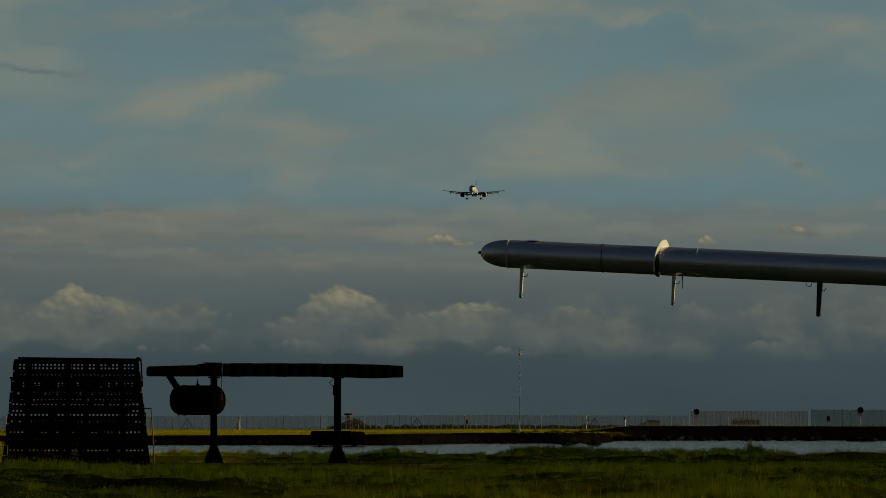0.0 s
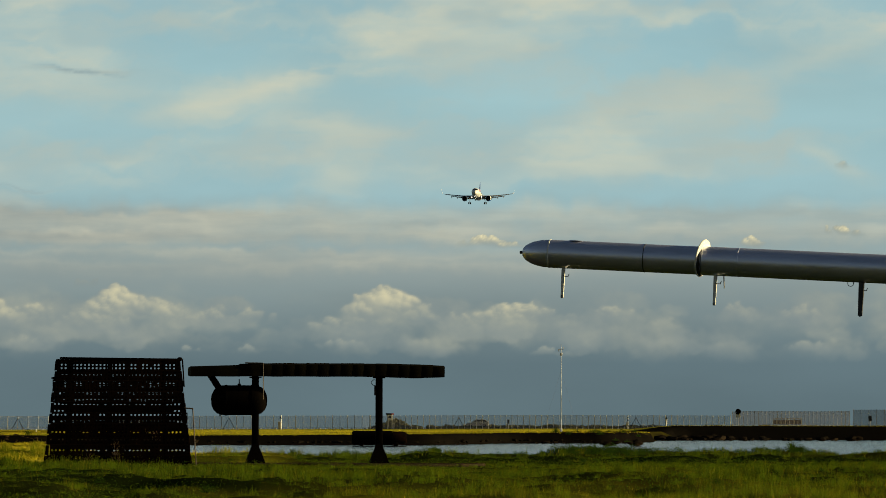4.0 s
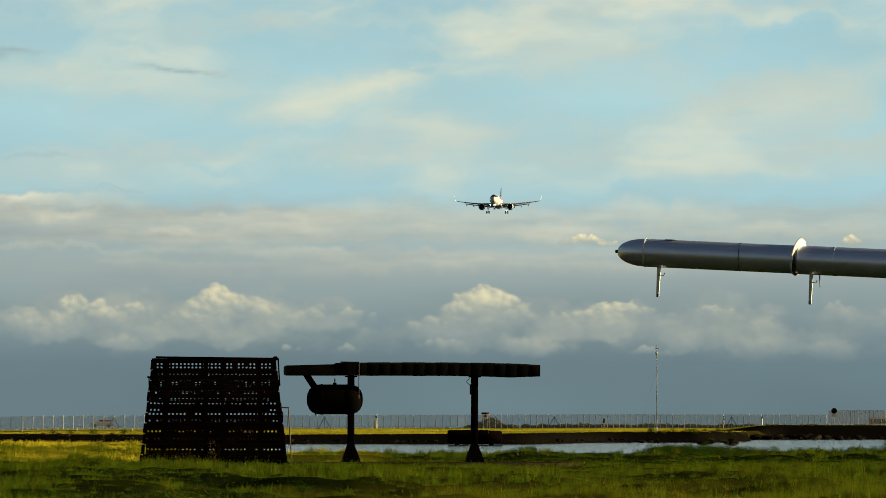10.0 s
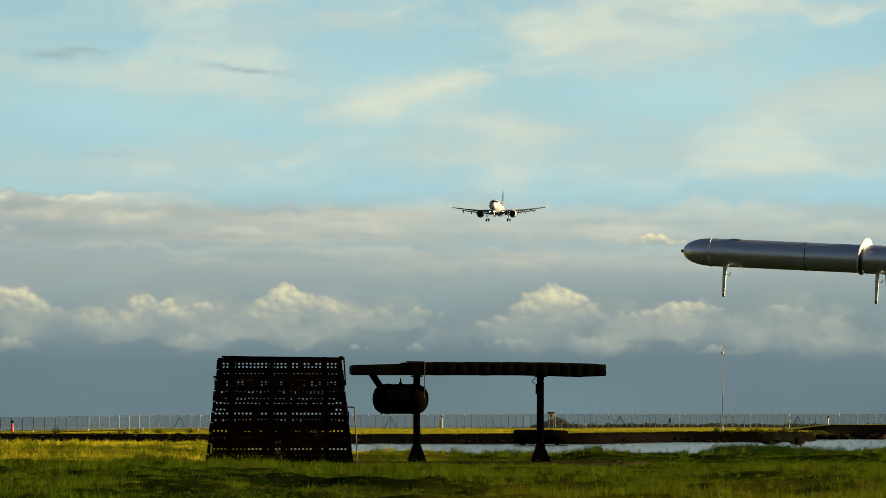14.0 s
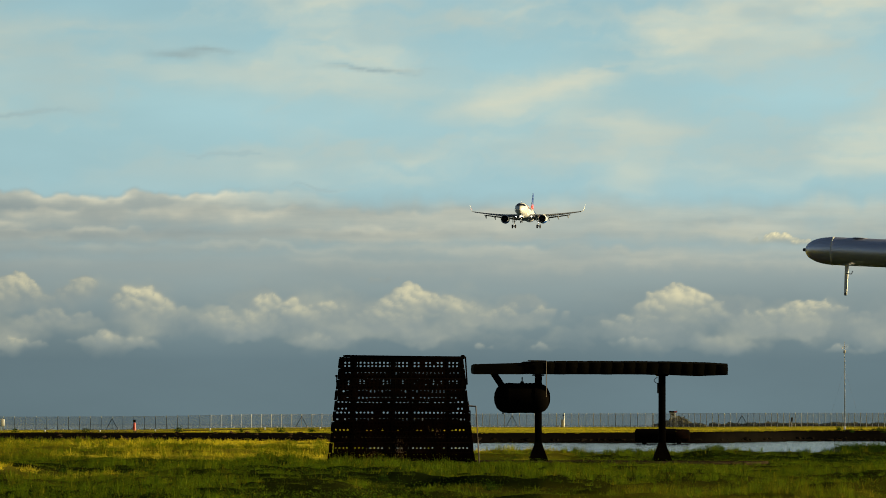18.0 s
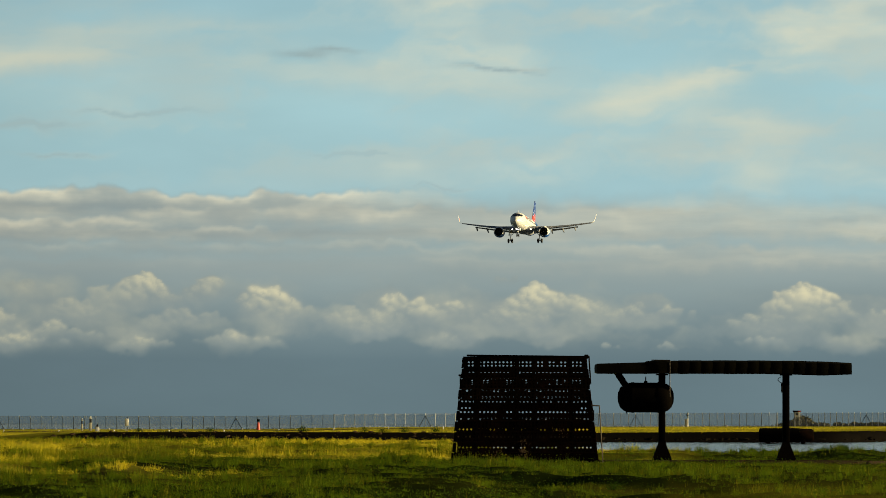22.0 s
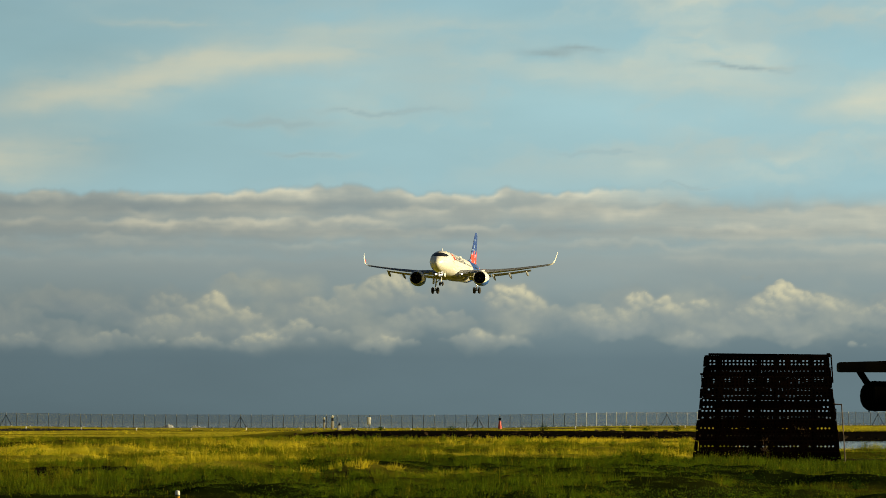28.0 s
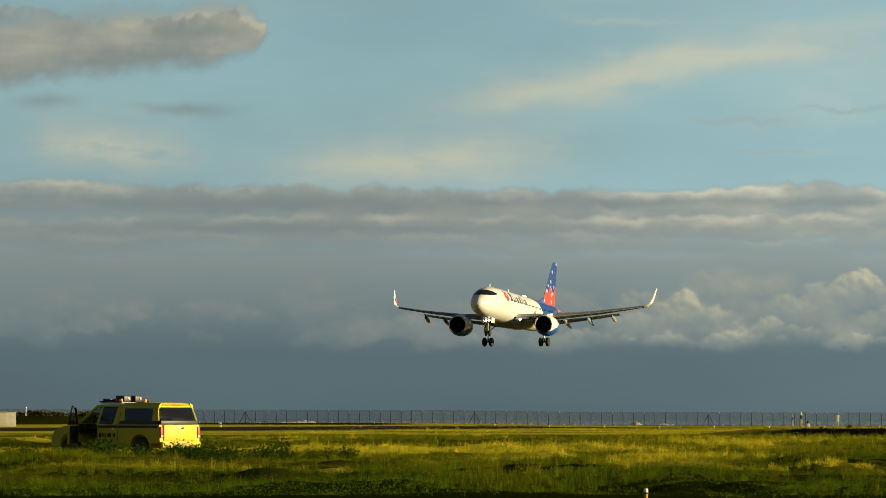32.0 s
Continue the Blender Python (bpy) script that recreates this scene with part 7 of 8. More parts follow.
def boulders(n, az0, az1, r0, r1, s0, s1, seed, z=None, sink=0.15, shore=False):
    rnd = random.Random(seed)
    for i in range(n):
        az = rnd.uniform(az0, az1)
        p = at(az, rnd.uniform(r0, r1) + (float(far_reach(az)) if shore else 0))
        s = rnd.uniform(s0, s1)
        ob = new("boulder", (RUBBLES if z is None else BOULDERS)[rnd.randrange(6)])
        zz = float(ground_z(p.x, p.y)) if z is None else z
        ob.matrix_basis = Matrix.Translation((p.x, p.y, zz + s * sink)) @ pose(0, 0, 0, 0, 0, rnd.uniform(0, 360)) @ Matrix.Diagonal((s * rnd.uniform(1, 1.8), s, s * rnd.uniform(0.5, 0.85), 1))
        tagged(ob, "dark rough basalt boulder at the water's edge" if z is not None else "brown rubble boulder on the grassy bank", "rock", "rocks along the bank")


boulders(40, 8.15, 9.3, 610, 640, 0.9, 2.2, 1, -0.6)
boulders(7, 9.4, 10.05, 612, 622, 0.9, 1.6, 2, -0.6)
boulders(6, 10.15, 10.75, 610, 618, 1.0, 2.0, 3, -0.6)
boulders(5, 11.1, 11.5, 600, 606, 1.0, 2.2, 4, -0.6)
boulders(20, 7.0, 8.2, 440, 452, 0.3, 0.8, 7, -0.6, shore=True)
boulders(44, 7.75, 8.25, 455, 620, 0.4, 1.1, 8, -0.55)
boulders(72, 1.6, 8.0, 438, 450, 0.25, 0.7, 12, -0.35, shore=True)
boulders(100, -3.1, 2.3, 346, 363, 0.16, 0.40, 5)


rnd_slab = random.Random(31)


def shore_pipe():
    p = at(5.31, 452)
    ob = thing("old_boiler", Matrix.Translation((p.x, p.y, 0.12)) @ pose(0, 0, 0, 0, 0, -5), "rusted black boiler shell lying on the far bank", "boiler")
    part("shell", lathe([(0.0, -2.45), (0.5, -2.42), (0.62, -2.3), (0.63, 1.2), (0.0, 1.2)], 24, "X"), SOOT_STEEL, ob)
    part("shell", lathe([(0.0, 1.22), (0.58, 1.22), (0.57, 2.2), (0.45, 2.45), (0.0, 2.46)], 24, "X"), BLACK_RUST, ob)
    part("cradle", solid(-1.8, -1.4, -0.6, 0.6, -0.9, -0.4, 0.03), SOOT_STEEL, ob)
    part("cradle", solid(1.3, 1.7, -0.6, 0.6, -0.9, -0.4, 0.03), SOOT_STEEL, ob)


shore_pipe()
# broken lumps along the slab's edge
for i in range(16):
    az, rr = rnd_slab.uniform(3.0, 6.3), rnd_slab.uniform(169.2, 171.2)
    q = at(az, rr)
    k = rnd_slab.uniform(0.12, 0.34)
    lump = new("rubble", RUBBLES[i % 6])
    lump.matrix_basis = Matrix.Translation((q.x, q.y, float(ground_z(q.x, q.y)) + 0.06)) @ pose(0, 0, 0, 0, 0, i * 47) @ Matrix.Diagonal((k * 2.0, k, k * 0.8, 1))
    tagged(lump, "brown broken concrete lump at the slab's edge", "rubble", "rubble at the slab")


# surf on the reef: ridges of foam
def surf_ridge(az, r, length, h, seed):
    rnd = random.Random(seed)
    bm = bmesh.new()
    n = 26
    lp = []
    for i in range(n):
        x = (i / (n - 1) - 0.5) * length
        k = math.sin(math.pi * i / (n - 1)) ** 0.6
        hh = h * k * (0.45 + 0.55 * noise.noise(Vector((x * 0.35 + seed * 7, 0, 0))) + 0.35)
        lp.append([(x, -1.6, -0.3), (x, -0.9, 0.35 * hh), (x, -0.2, hh * rnd.uniform(0.85, 1.1)), (x, 0.5, 0.6 * hh), (x, 1.5, -0.3)])
    rings(bm, lp)
    ob = new("surf", finish(bm, "surf", FOAM))
    p = at(az, r)
    ob.matrix_basis = Matrix.Translation((p.x, p.y, -2.2)) @ pose(0, 0, 0, 0, 0, -az)
    return tagged(ob, "white breaking surf on the reef", "surf", "surf on the reef")


FOAM = surf("sea_foam", (0.78, 0.80, 0.80), 0.9, 0.0, (0.6, 0.65, 0.68), 0.6, 4, 0.6, 0.6, 0.1)
SURF = [surf_ridge(-8.2, 1350, 16, 2.6, 1), surf_ridge(-8.75, 1380, 10, 1.7, 2), surf_ridge(1.4, 1400, 22, 1.6, 3), surf_ridge(4.75, 1300, 10, 1.9, 4), surf_ridge(5.9, 1320, 14, 2.2, 5), surf_ridge(4.0, 1350, 16, 1.4, 6), surf_ridge(-4.4, 1330, 5, 2.6, 7), surf_ridge(-4.05, 1340, 6, 1.8, 8), surf_ridge(10.3, 1300, 7, 2.4, 9), surf_ridge(0.3, 1420, 18, 1.2, 10)]


def far_hedge(az0, az1, r, h, seed, label, peak=0.0):
    """Uneven band of dark shrubs behind the fence."""
    g = np.random.default_rng(seed)
    n = int((az1 - az0) * 2600)
    a = np.radians(g.uniform(az0, az1, n))
    rr = r + g.uniform(-3, 3, n)
    env = (1 - peak * np.abs(np.degrees(a) - (az0 + az1) / 2) / ((az1 - az0) / 2)) * (0.35 + 0.65 * fbm(np.degrees(a) * 9 + seed, a * 0 + 2, 4) * 1.5)
    z = g.random(n) ** 0.8 * h * env
    x, y = rr * np.sin(a), rr * np.cos(a)
    base = ground_z(x, y)
    s = 0.07 + 0.13 * g.random(n)
    dx, dz = g.normal(0, 1, (2, n, 4)) * s[:, None] * 0.5
    sq = np.array([[-1, -1], [1, -1], [1, 1], [-1, 1]])
    V = np.stack([x[:, None] + s[:, None] * sq[:, 0] + dx, y[:, None] + g.normal(0, 0.2, (n, 4)), (base + z)[:, None] + s[:, None] * sq[:, 1] * 0.8 + dz], -1).reshape(-1, 3)
    me = mesh_np("hedge", V, np.arange(n * 4).reshape(n, 4), LEAF_DULL)
    return tagged(new("hedge", me), label, "shrubs", kind="stuff")


LEAF_DULL = foliage("dull_shrub_leaf", (0.07, 0.08, 0.03), (0.12, 0.11, 0.05), (0.16, 0.14, 0.07), 0.3, 0.2)
far_hedge(5.85, 12.5, 992, 0.6, 3, "low dark shrubs behind the fence")
far_hedge(5.2, 5.8, 957, 2.0, 4, "dull scrub heap round the hut", 0.9)
far_hedge(-12.2, -10.2, 930, 1.0, 5, "green scrub on the rise")


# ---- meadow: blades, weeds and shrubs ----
# near-black green also carries part of the foreground's shade
GRASS = foliage("meadow_blade", (0.005, 0.017, 0.001), (0.76, 0.60, 0.030), (0.115, 0.175, 0.006), 0.2, 0.3, "dry_lit")
LEAF = foliage("weed_leaf", (0.014, 0.040, 0.003), (0.025, 0.06, 0.004), (0.055, 0.09, 0.007), 0.6, 0.35)


def meadow(name, count, r0, r1, az0, az1, power, h0, h1, w, seed, label, blades=5, sway=0.45, straw=0.0):
    """Tufts of blades whose height and density go by clumps half a metre across and by drifts of a few metres."""
    g = np.random.default_rng(seed)
    u = g.random(count)
    r = (r0 ** power + u * (r1 ** power - r0 ** power)) ** (1 / power)
    a = np.radians(g.uniform(az0, az1, count))
    x, y = r * np.sin(a), r * np.cos(a)
    clump = fbm(x / 0.55 + 3, y / 1.1 + 8, 3)
    drift = fbm(x / 2.6 + 30, y / 7 + 8, 3)
    ad = np.degrees(a)
    z = ground_z(x, y)
    slab = ((x - 13.6) / 6.1) ** 2 + ((y - 173.8) / 3.1) ** 2
    band_shade = shaded_band(x, y)
    keep = ~((ad > 7.9) & (r > 600)) & (g.random(count) < 0.25 + 1.5 * (clump - 0.2)) & (g.random(count) > 0.6 * band_shade) & (lagoon_share(x, y) < 0.02) & (g.random(count) > berm_face(r, ad)) & (z > -0.4) & ((slab > 1.0) | (g.random(count) < 0.12))
    x, y, z, r, clump, drift, ad, band_shade = (v[keep] for v in (x, y, z, r, clump, drift, ad, band_shade))
    n = len(x)
    dry_lit = np.clip(dry_and_lit(x, y) * (1 - 0.8 * band_shade) + straw, 0, 1)
    bank = smooth(3.0, 4.2, ad) * smooth(185, 205, r)
    mown = smooth(-8.0, -9.0, ad) * smooth(163, 170, r)
    rig = smooth(2.7, 3.2, ad) * smooth(140, 158, r) * (r < 200)
    tall = h0 + (h1 - h0) * (0.06 + 0.94 * smooth(0.38, 0.66, clump)) * (0.25 + 0.85 * smooth(0.36, 0.62, drift)) * g.uniform(0.6, 1.15, n)
    tone = np.clip(0.75 * smooth(0.42, 0.68, fbm(x / 1.3 + 71, y / 3 + 15, 4)) * g.uniform(0.3, 1.2, n), 0, 0.8)
    tall = tall * (1 - 0.6 * mown) * (1 - 0.4 * bank * (r < 300)) * (1 - 0.45 * rig) * (1 - 0.55 * band_shade)
    m = n * blades
    X = np.repeat(x, blades) + g.normal(0, 0.07, m)
    Y = np.repeat(y, blades) + g.normal(0, 0.09, m)
    Z = np.repeat(z, blades) - 0.03
    Hh = np.repeat(tall, blades) * g.uniform(0.4, 1.15, m)
    D = np.clip(np.repeat(dry_lit, blades) + g.normal(0, 1, m) * (0.04 + 0.14 * np.repeat(dry_lit, blades)) + 0.55 * (g.random(m) < 0.03), 0, 1)
    th = g.uniform(0, 2 * np.pi, m)
    lean = g.normal(0, sway, (2, m)) * Hh
    ww = w * g.uniform(0.6, 1.3, m) * np.repeat(np.clip(r / 120, 0.8, 5.0), blades)
    cx, cy = np.cos(th) * ww, np.sin(th) * ww
    v0 = np.stack([X - cx, Y - cy, Z], -1)
    v1 = np.stack([X + cx, Y + cy, Z], -1)
    v2 = np.stack([X + lean[0], Y + lean[1], Z + Hh], -1)
    V = np.stack([v0, v1, v2], 1).reshape(-1, 3)
    me = mesh_np(name, V, np.arange(len(V)).reshape(-1, 3), GRASS)
    for key, f in (("dry_lit", D), ("tone", np.repeat(tone, blades))):
        me.attributes.new(key, "FLOAT", "POINT").data.foreach_set("value", np.repeat(f, 3).astype(np.float32))
    return tagged(new(name, me), label, "grass", kind="stuff")


def tussocks(name, count, r0, r1, az0, az1, size, h0, h1, blades, w, seed, label):
    """Separate clumps of blades that splay from a crown, each with its own colour and height."""
    g = np.random.default_rng(seed)
    r = np.sqrt(g.uniform(r0 ** 2, r1 ** 2, count))
    a = np.radians(g.uniform(az0, az1, count))
    x, y = r * np.sin(a), r * np.cos(a)
    ad = np.degrees(a)
    drift = fbm(x / 3.1 + 44, y / 8 + 61, 4)
    slab = ((x - 13.6) / 6.6) ** 2 + ((y - 173.8) / 4.0) ** 2
    band_shade = shaded_band(x, y)
    keep = (g.random(count) < 0.15 + 3.2 * (drift - 0.34)) & (g.random(count) > 0.6 * band_shade) & (lagoon_share(x, y) < 0.02) & (g.random(count) > berm_face(r, ad)) & (slab > 1.0) & ~((ad > 7.9) & (r > 600))
    x, y, r, ad, drift = (v[keep] for v in (x, y, r, ad, drift))
    n = len(x)
    rig = smooth(2.7, 3.2, ad) * smooth(140, 158, r) * (r < 200)
    mown = smooth(-8.0, -9.0, ad) * smooth(163, 170, r)
    high = g.uniform(h0, h1, n) * (0.45 + 0.75 * smooth(0.4, 0.62, drift)) * (1 - 0.5 * rig) * (1 - 0.5 * mown)
    wide = size * g.uniform(0.5, 1.3, n)
    dry_lit = np.clip(dry_and_lit(x, y) * g.uniform(0.5, 1.1, n) + 0.12 * (g.random(n) < 0.14), 0, 1)
    tone = np.clip(g.beta(0.7, 1.3, n) * 0.9, 0, 0.85)
    z = ground_z(x, y) - 0.02
    m = n * blades
    th, out = g.uniform(0, 2 * np.pi, m), np.sqrt(g.random(m))
    R, H = np.repeat(wide, blades), np.repeat(high, blades) * g.uniform(0.55, 1.1, m)
    bx, by = np.cos(th) * out * R * 0.55, np.sin(th) * out * R * 0.55
    tx, ty = np.cos(th) * out * R * 1.1 + g.normal(0, 0.02, m), np.sin(th) * out * R * 1.1 + g.normal(0, 0.02, m)
    tz = H * np.sqrt(np.clip(1 - 0.75 * out ** 2, 0, 1))
    ph = g.uniform(0, 2 * np.pi, m)
    ww = w * g.uniform(0.6, 1.3, m) * np.repeat(np.clip(r / 120, 0.8, 3.0), blades)
    X, Y, Z = (np.repeat(v, blades) for v in (x, y, z))
    V = np.stack([np.stack([X + bx - np.cos(ph) * ww, Y + by - np.sin(ph) * ww, Z], -1), np.stack([X + bx + np.cos(ph) * ww, Y + by + np.sin(ph) * ww, Z], -1), np.stack([X + tx, Y + ty, Z + tz], -1)], 1).reshape(-1, 3)
    me = mesh_np(name, V, np.arange(len(V)).reshape(-1, 3), GRASS)
    D = np.clip(np.repeat(dry_lit, blades) + g.normal(0, 0.05, m) + 0.4 * (g.random(m) < 0.025), 0, 1)
    for key, f in (("dry_lit", D), ("tone", np.repeat(tone, blades))):
        me.attributes.new(key, "FLOAT", "POINT").data.foreach_set("value", np.repeat(f, 3).astype(np.float32))
    return tagged(new(name, me), label, "grass", kind="stuff")


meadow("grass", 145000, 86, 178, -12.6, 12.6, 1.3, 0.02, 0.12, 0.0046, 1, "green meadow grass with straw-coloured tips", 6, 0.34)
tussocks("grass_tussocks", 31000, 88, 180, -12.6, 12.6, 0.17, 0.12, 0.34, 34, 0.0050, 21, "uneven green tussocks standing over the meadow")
meadow("grass_stalks", 6000, 90, 178, -12.6, 12.6, 1.2, 0.10, 0.40, 0.0024, 6, "thin pale seed stalks standing over the meadow grass", 3, 0.2, 0.14)
meadow("tall_grass", 110000, 150, 330, -12.6, 12.6, 0.9, 0.05, 0.30, 0.0046, 2, "tall straw-yellow and green grass", 6, 0.24)
tussocks("yellow_tussocks", 16000, 165, 330, -12.6, 12.6, 0.24, 0.18, 0.44, 26, 0.0050, 22, "sunlit straw-yellow tussocks with green between")
meadow("tall_stalks", 12000, 142, 250, -12.6, 3.0, 0.9, 0.2, 0.54, 0.0028, 4, "upright straw-yellow grass stalks", 4, 0.12, 0.1)
meadow("far_grass", 80000, 235, 790, -12.6, 12.6, 0.6, 0.06, 0.18, 0.007, 3, "sunlit straw-yellow grass beyond the lagoon", 4)


def ground_leaves(name, count, seed, label):
    """Small broad leaves scattered low in the near meadow, in drifts."""
    g = np.random.default_rng(seed)
    r = 84 + 150 * g.random(count) ** 1.3
    a = np.radians(g.uniform(-12.6, 12.6, count))
    x, y = r * np.sin(a), r * np.cos(a)
    d = fbm(x / 3 + 60, y / 6 + 33, 4)
    slab = ((x - 13.6) / 6.6) ** 2 + ((y - 174) / 4.2) ** 2
    keep = (g.random(count) < 4.5 * (d - 0.42)) & (slab > 1) & (lagoon_share(x, y) < 0.02) & (g.random(count) > 0.5 * shaded_band(x, y))
    x, y, d = x[keep], y[keep], d[keep]
    n = len(x)
    z = ground_z(x, y) + (0.02 + 0.24 * g.random(n) ** 1.5) * smooth(0.35, 0.6, d)
    t, b = g.normal(0, 1, (2, n, 3))
    s = g.uniform(0.004, 0.012, n)[:, None]
    c = np.stack([x, y, z], -1)
    V = np.stack([c - t * s, c + b * s * 0.6, c + t * s, c - b * s * 0.6], 1).reshape(-1, 3)
    me = mesh_np(name, V, np.arange(n * 4).reshape(n, 4), LEAF_BRIGHT)
    return tagged(new(name, me), label, "weeds", kind="stuff")


LEAF_BRIGHT = foliage("clover_leaf", (0.020, 0.062, 0.003), (0.038, 0.09, 0.004), (0.19, 0.25, 0.010), 0.8, 0.3)
ground_leaves("ground_weeds", 400000, 8, "small leafy weeds low in the meadow")


def leaf_cloud(bm_name, n, rx, ry, rz, leaf, seed, mat, stalks=5):
    """Leaves on a few thin stalks; uneven outline."""
    g = np.random.default_rng(seed)
    d = g.normal(0, 1, (n, 3))
    d /= np.linalg.norm(d, axis=1)[:, None]
    rad = g.random(n) ** 0.5 * (0.55 + 0.75 * fbm(d[:, 0] * 2 + seed, d[:, 2] * 2 + 4, 3))
    c = d * rad[:, None] * np.array([rx, ry, rz])
    c[:, 2] = np.abs(c[:, 2]) * 1.1 + 0.04
    t, b = g.normal(0, 1, (2, n, 3))
    t /= np.linalg.norm(t, axis=1)[:, None]
    b -= (b * t).sum(1)[:, None] * t
    b /= np.linalg.norm(b, axis=1)[:, None]
    s = leaf * g.uniform(0.6, 1.4, n)[:, None]
    V = np.stack([c - t * s, c + b * s * 0.45, c + t * s, c - b * s * 0.45], 1).reshape(-1, 3)
    return mesh_np(bm_name, V, np.arange(n * 4).reshape(n, 4), mat)


WEEDS = [leaf_cloud("weed_leaves", 420, 0.5, 0.45, 0.46, 0.033, 20 + i, LEAF) for i in range(4)]


def shrub(az, r, size, k, label, group="shrubs on the bank"):
    p = at(az, r)
    ob = thing("shrub", Matrix.Translation((p.x, p.y, float(ground_z(p.x, p.y)))) @ pose(0, 0, 0, 0, 0, k * 77) @ Matrix.Diagonal((size, size, size, 1)), label, "shrub", group)
    c = new("foliage", WEEDS[k % 4])
    c.parent = ob
    st = bmesh.new()
    for i in range(4):
        rod(st, (0, 0, -0.05), (0.22 * math.cos(i * 1.7 + k), 0.22 * math.sin(i * 1.7 + k), 0.3), 0.012, 0.005, n=5)
    part("stem", st, ROCK, ob)
    return ob


rnd = random.Random(11)
for i in range(90):
    shrub(rnd.uniform(4.2, 12.4), rnd.uniform(215, 238), rnd.uniform(0.35, 0.75), i, "leafy green creeper on the lagoon's near bank")
for i in range(70):
    shrub(rnd.uniform(2.6, 12.4), rnd.uniform(190, 226), rnd.uniform(0.22, 0.45), i, "leafy green creeper on the lagoon's near bank")
for i in range(80):
    az = rnd.gauss(7.75, 0.5)
    shrub(az, rnd.uniform(224, 236), rnd.uniform(0.6, 1.05) * math.exp(-((az - 7.8) / 1.1) ** 2), i, "dense dark creeper mat on the lagoon's near bank")
for i in range(22):
    shrub(rnd.gauss(9.9, 0.18), rnd.uniform(226, 234), rnd.uniform(0.5, 0.95), i, "dense dark creeper mat on the lagoon's near bank")
for i in range(16):
    shrub(rnd.uniform(7.3, 8.25), rnd.uniform(520, 560), rnd.uniform(0.6, 1.2), i, "dark leafy creeper on the lagoon's far bank")
for az in (-0.15, 0.75, 1.0, 1.35, 1.62, 1.9, -1.2, 0.55, -2.0):
    shrub(az, 372, rnd.uniform(0.7, 1.1), int(az * 10), "round dark shrub on the far bank")
for i in range(34):
    shrub(rnd.uniform(-12.4, -7.6), rnd.uniform(150, 161), rnd.uniform(0.7, 1.25), i, "tall leafy weeds before the parked pickup", "weeds in the meadow")
for i in range(22):
    shrub(rnd.uniform(-10.9, -8.2), rnd.uniform(160.5, 162.5), rnd.uniform(1.0, 1.5), i, "tall leafy weeds before the parked pickup", "weeds in the meadow")
for i in range(18):
    shrub(rnd.uniform(-9.0, -1.5), rnd.uniform(205, 240), rnd.uniform(0.5, 0.8), i, "dark green weeds in the yellow meadow", "weeds in the meadow")
for i in range(26):
    shrub(rnd.uniform(-12, 12), rnd.uniform(98, 165), rnd.uniform(0.25, 0.45), i, "low broad-leaved weed among the grass", "weeds in the meadow")


def spiky_plant(az, r, size):
    p = at(az, r)
    ob = thing("spiky_plant", Matrix.Translation((p.x, p.y, float(ground_z(p.x, p.y)))), "spiky green plant with strap leaves on the bank", "plant")
    rr = random.Random(5)
    blade = None
    for i in range(26):
        a, e, ln = rr.uniform(0, 6.28), rr.uniform(0.5, 1.35), size * rr.uniform(0.7, 1.1)
        bm = bmesh.new()
        ps = [Vector((math.cos(a) * math.cos(e) * ln * f, math.sin(a) * math.cos(e) * ln * f, math.sin(e) * ln * f - 0.25 * ln * f * f)) for f in (0, 0.35, 0.7, 1)]
        sd = Vector((-math.sin(a), math.cos(a), 0)) * 0.035 * size
        vs = [(bm.verts.new(q - sd * k), bm.verts.new(q + sd * k)) for q, k in zip(ps, (1, 0.9, 0.6, 0.1))]
        for u, v in zip(vs, vs[1:]):
            bm.faces.new((u[0], u[1], v[1], v[0]))
        part("strap_leaf", bm, LEAF, ob)


spiky_plant(9.98, 228, 0.95)
spiky_plant(10.35, 229, 0.6)


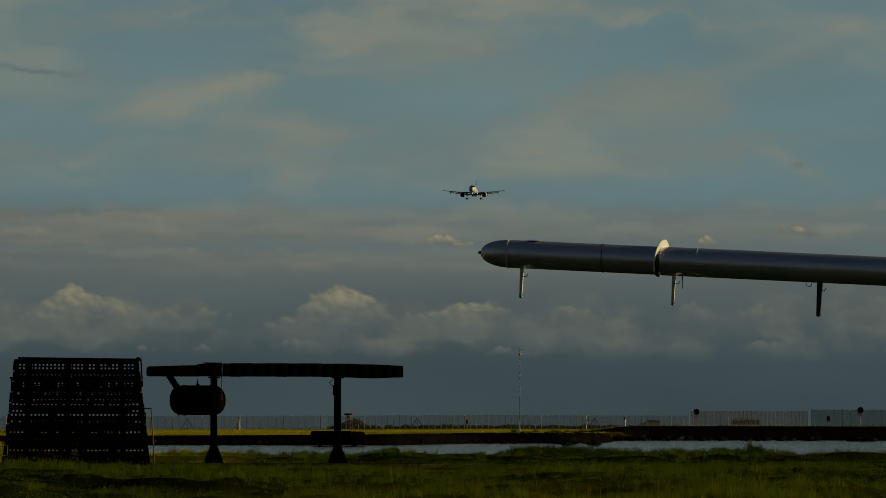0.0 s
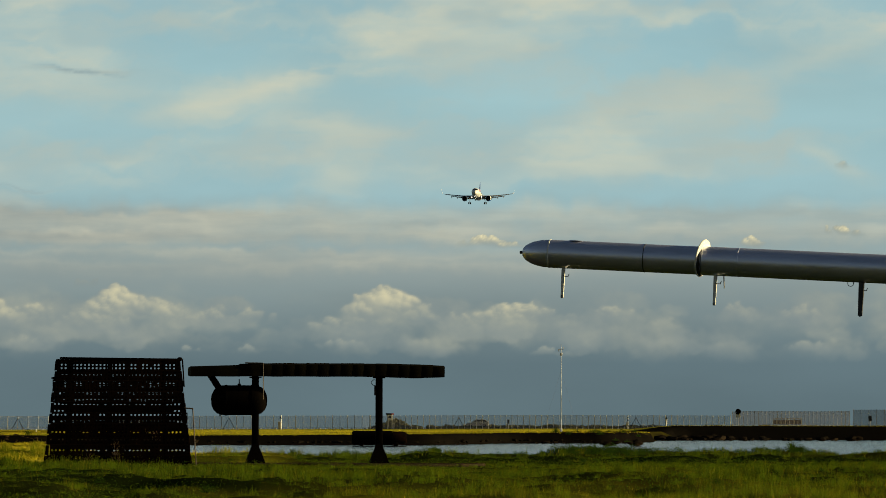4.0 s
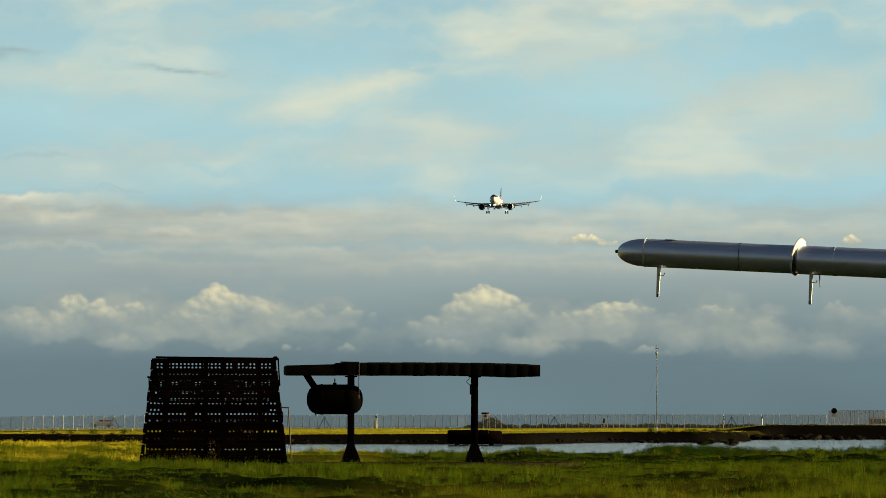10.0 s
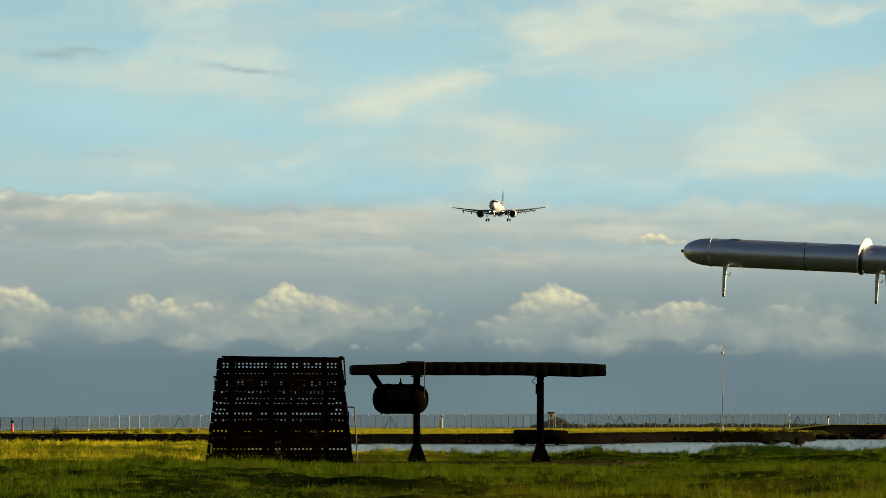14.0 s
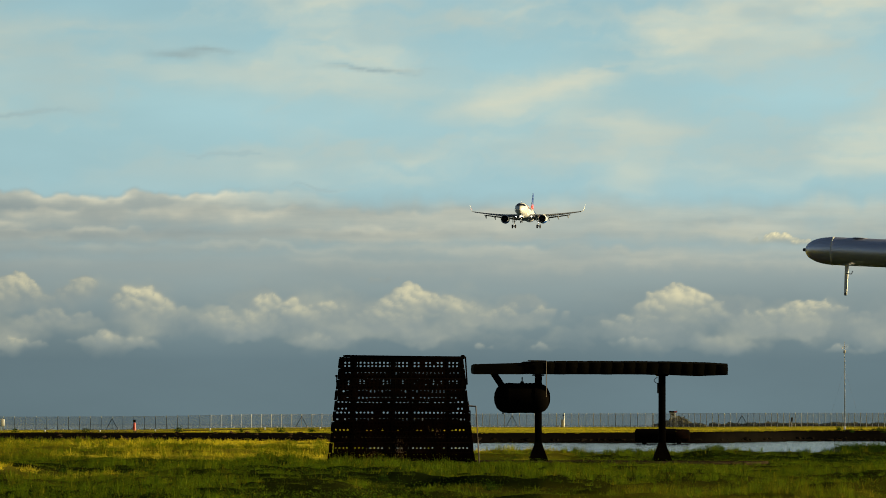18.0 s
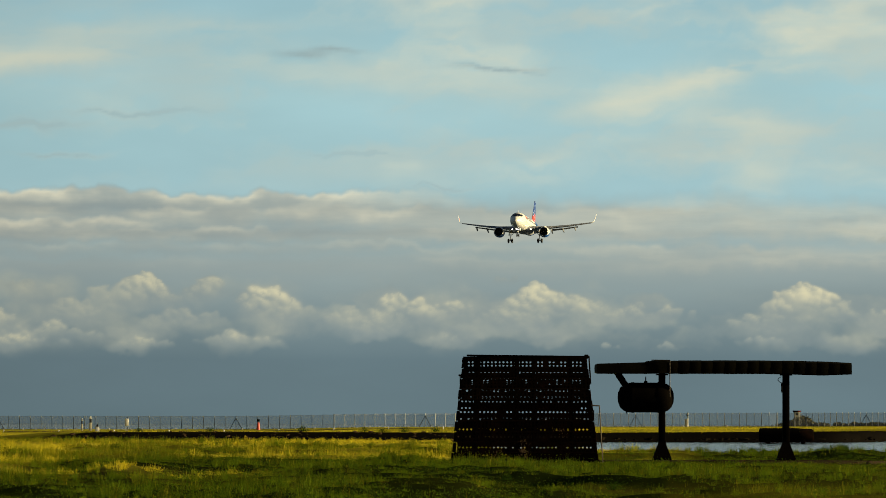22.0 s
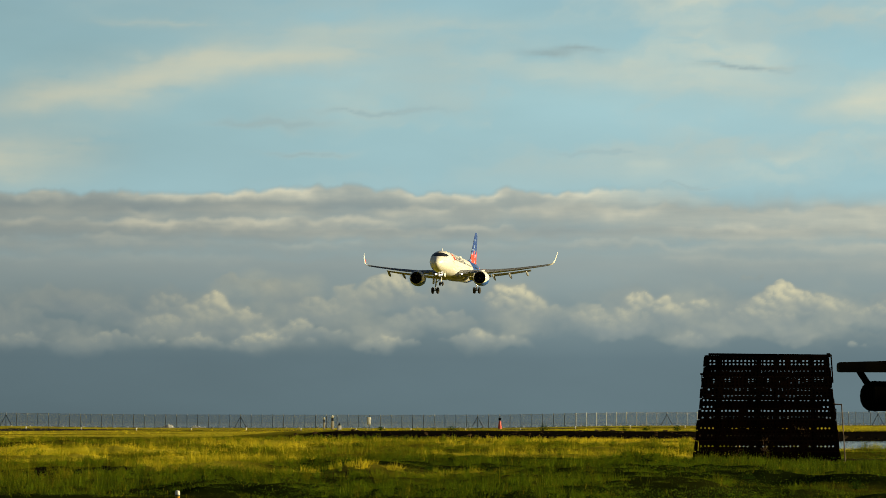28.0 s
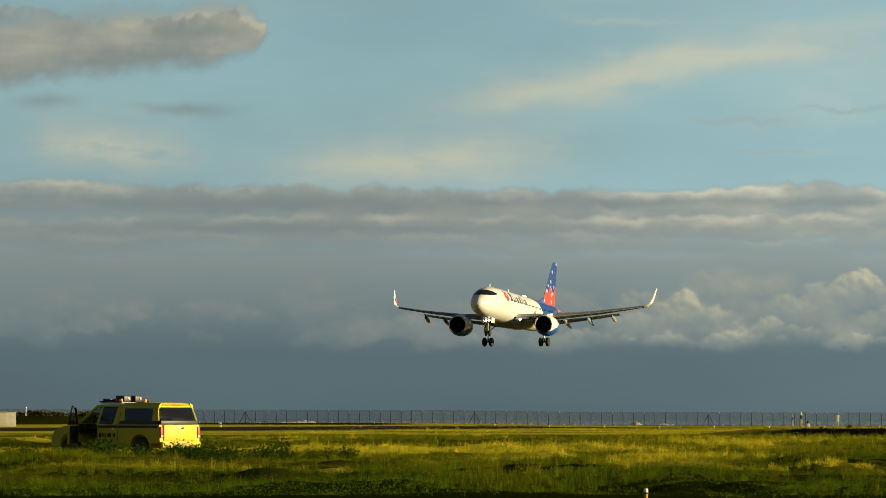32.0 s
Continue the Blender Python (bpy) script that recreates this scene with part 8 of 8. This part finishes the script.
def field_lamp():
    p = at(-4.292, 75.0)
    z = float(ground_z(p.x, p.y))
    ob = thing("field_lamp", Matrix.Translation((p.x, p.y, z)), "short yellow marker lamp with a white dome in the grass", "lamp")
    part("stem", lathe([(0.035, 0), (0.03, 0.1), (0.03, 0.20), (0.035, 0.21)], 14), surf("yellow_lamp_paint", (0.6, 0.33, 0.02), 0.5), ob, "yellow stem")
    part("collar", lathe([(0.036, 0.21), (0.04, 0.22), (0.036, 0.235)], 14), DARK_STEEL, ob)
    part("dome", lathe([(0.034, 0.235), (0.036, 0.26), (0.026, 0.29), (0.0, 0.30)], 14), WHITE_PAINT, ob, "white dome")


field_lamp()


# ---- what moves ----
def motions():
    """The airliner sinks towards the runway, a car follows the shore road, the clouds drift."""
    walk(JET, [
        (0.0, pose(322.2, 2681.6, 125.2, 3.2, 0.0, 169.3)),
        (6.0, pose(248.6, 2301.3, 104.7, 3.2, 0.0, 169.3)),
        (9.0, pose(211.6, 2111.1, 94.2, 3.2, 0.0, 169.3)),
        (13.0, pose(164.0, 1857.5, 80.3, 3.2, 0.0, 169.3)),
        (19.0, pose(89.5, 1477.3, 61.3, 3.2, 0.0, 169.3)),
        (23.0, pose(41.6, 1223.7, 47.15, 3.2, 0.0, 169.3)),
        (28.0, pose(-17.7, 906.7, 28.15, 3.2, 0.0, 169.3)),
        (30.0, pose(-41.5, 780.0, 21.2, 3.4, 0.0, 169.3)),
        (32.0, pose(-65.15, 653.2, 14.75, 3.6, 0.0, 169.3)),
    ])
    def drive(az, r=985):
        q = at(az, r)
        return pose(q.x, q.y, float(ground_z(q.x, q.y)) + 0.26, 0, 0, 90 - az)
    walk(CAR, [(0.0, drive(8.842)), (2.0, drive(7.655)), (4.0, drive(6.42)), (6.0, drive(5.036)), (8.0, drive(3.15)), (10.0, drive(1.1)), (14.0, drive(-3.1)), (20.0, drive(-9.5)), (26.0, drive(-16.0)), (32.0, drive(-22.5))])
    walk(SKY, [(0.0, pose(0, 0, 0, 0, 0, 0.13)), (32.0, pose(0, 0, 0, 0, 0, -0.13))])


motions()
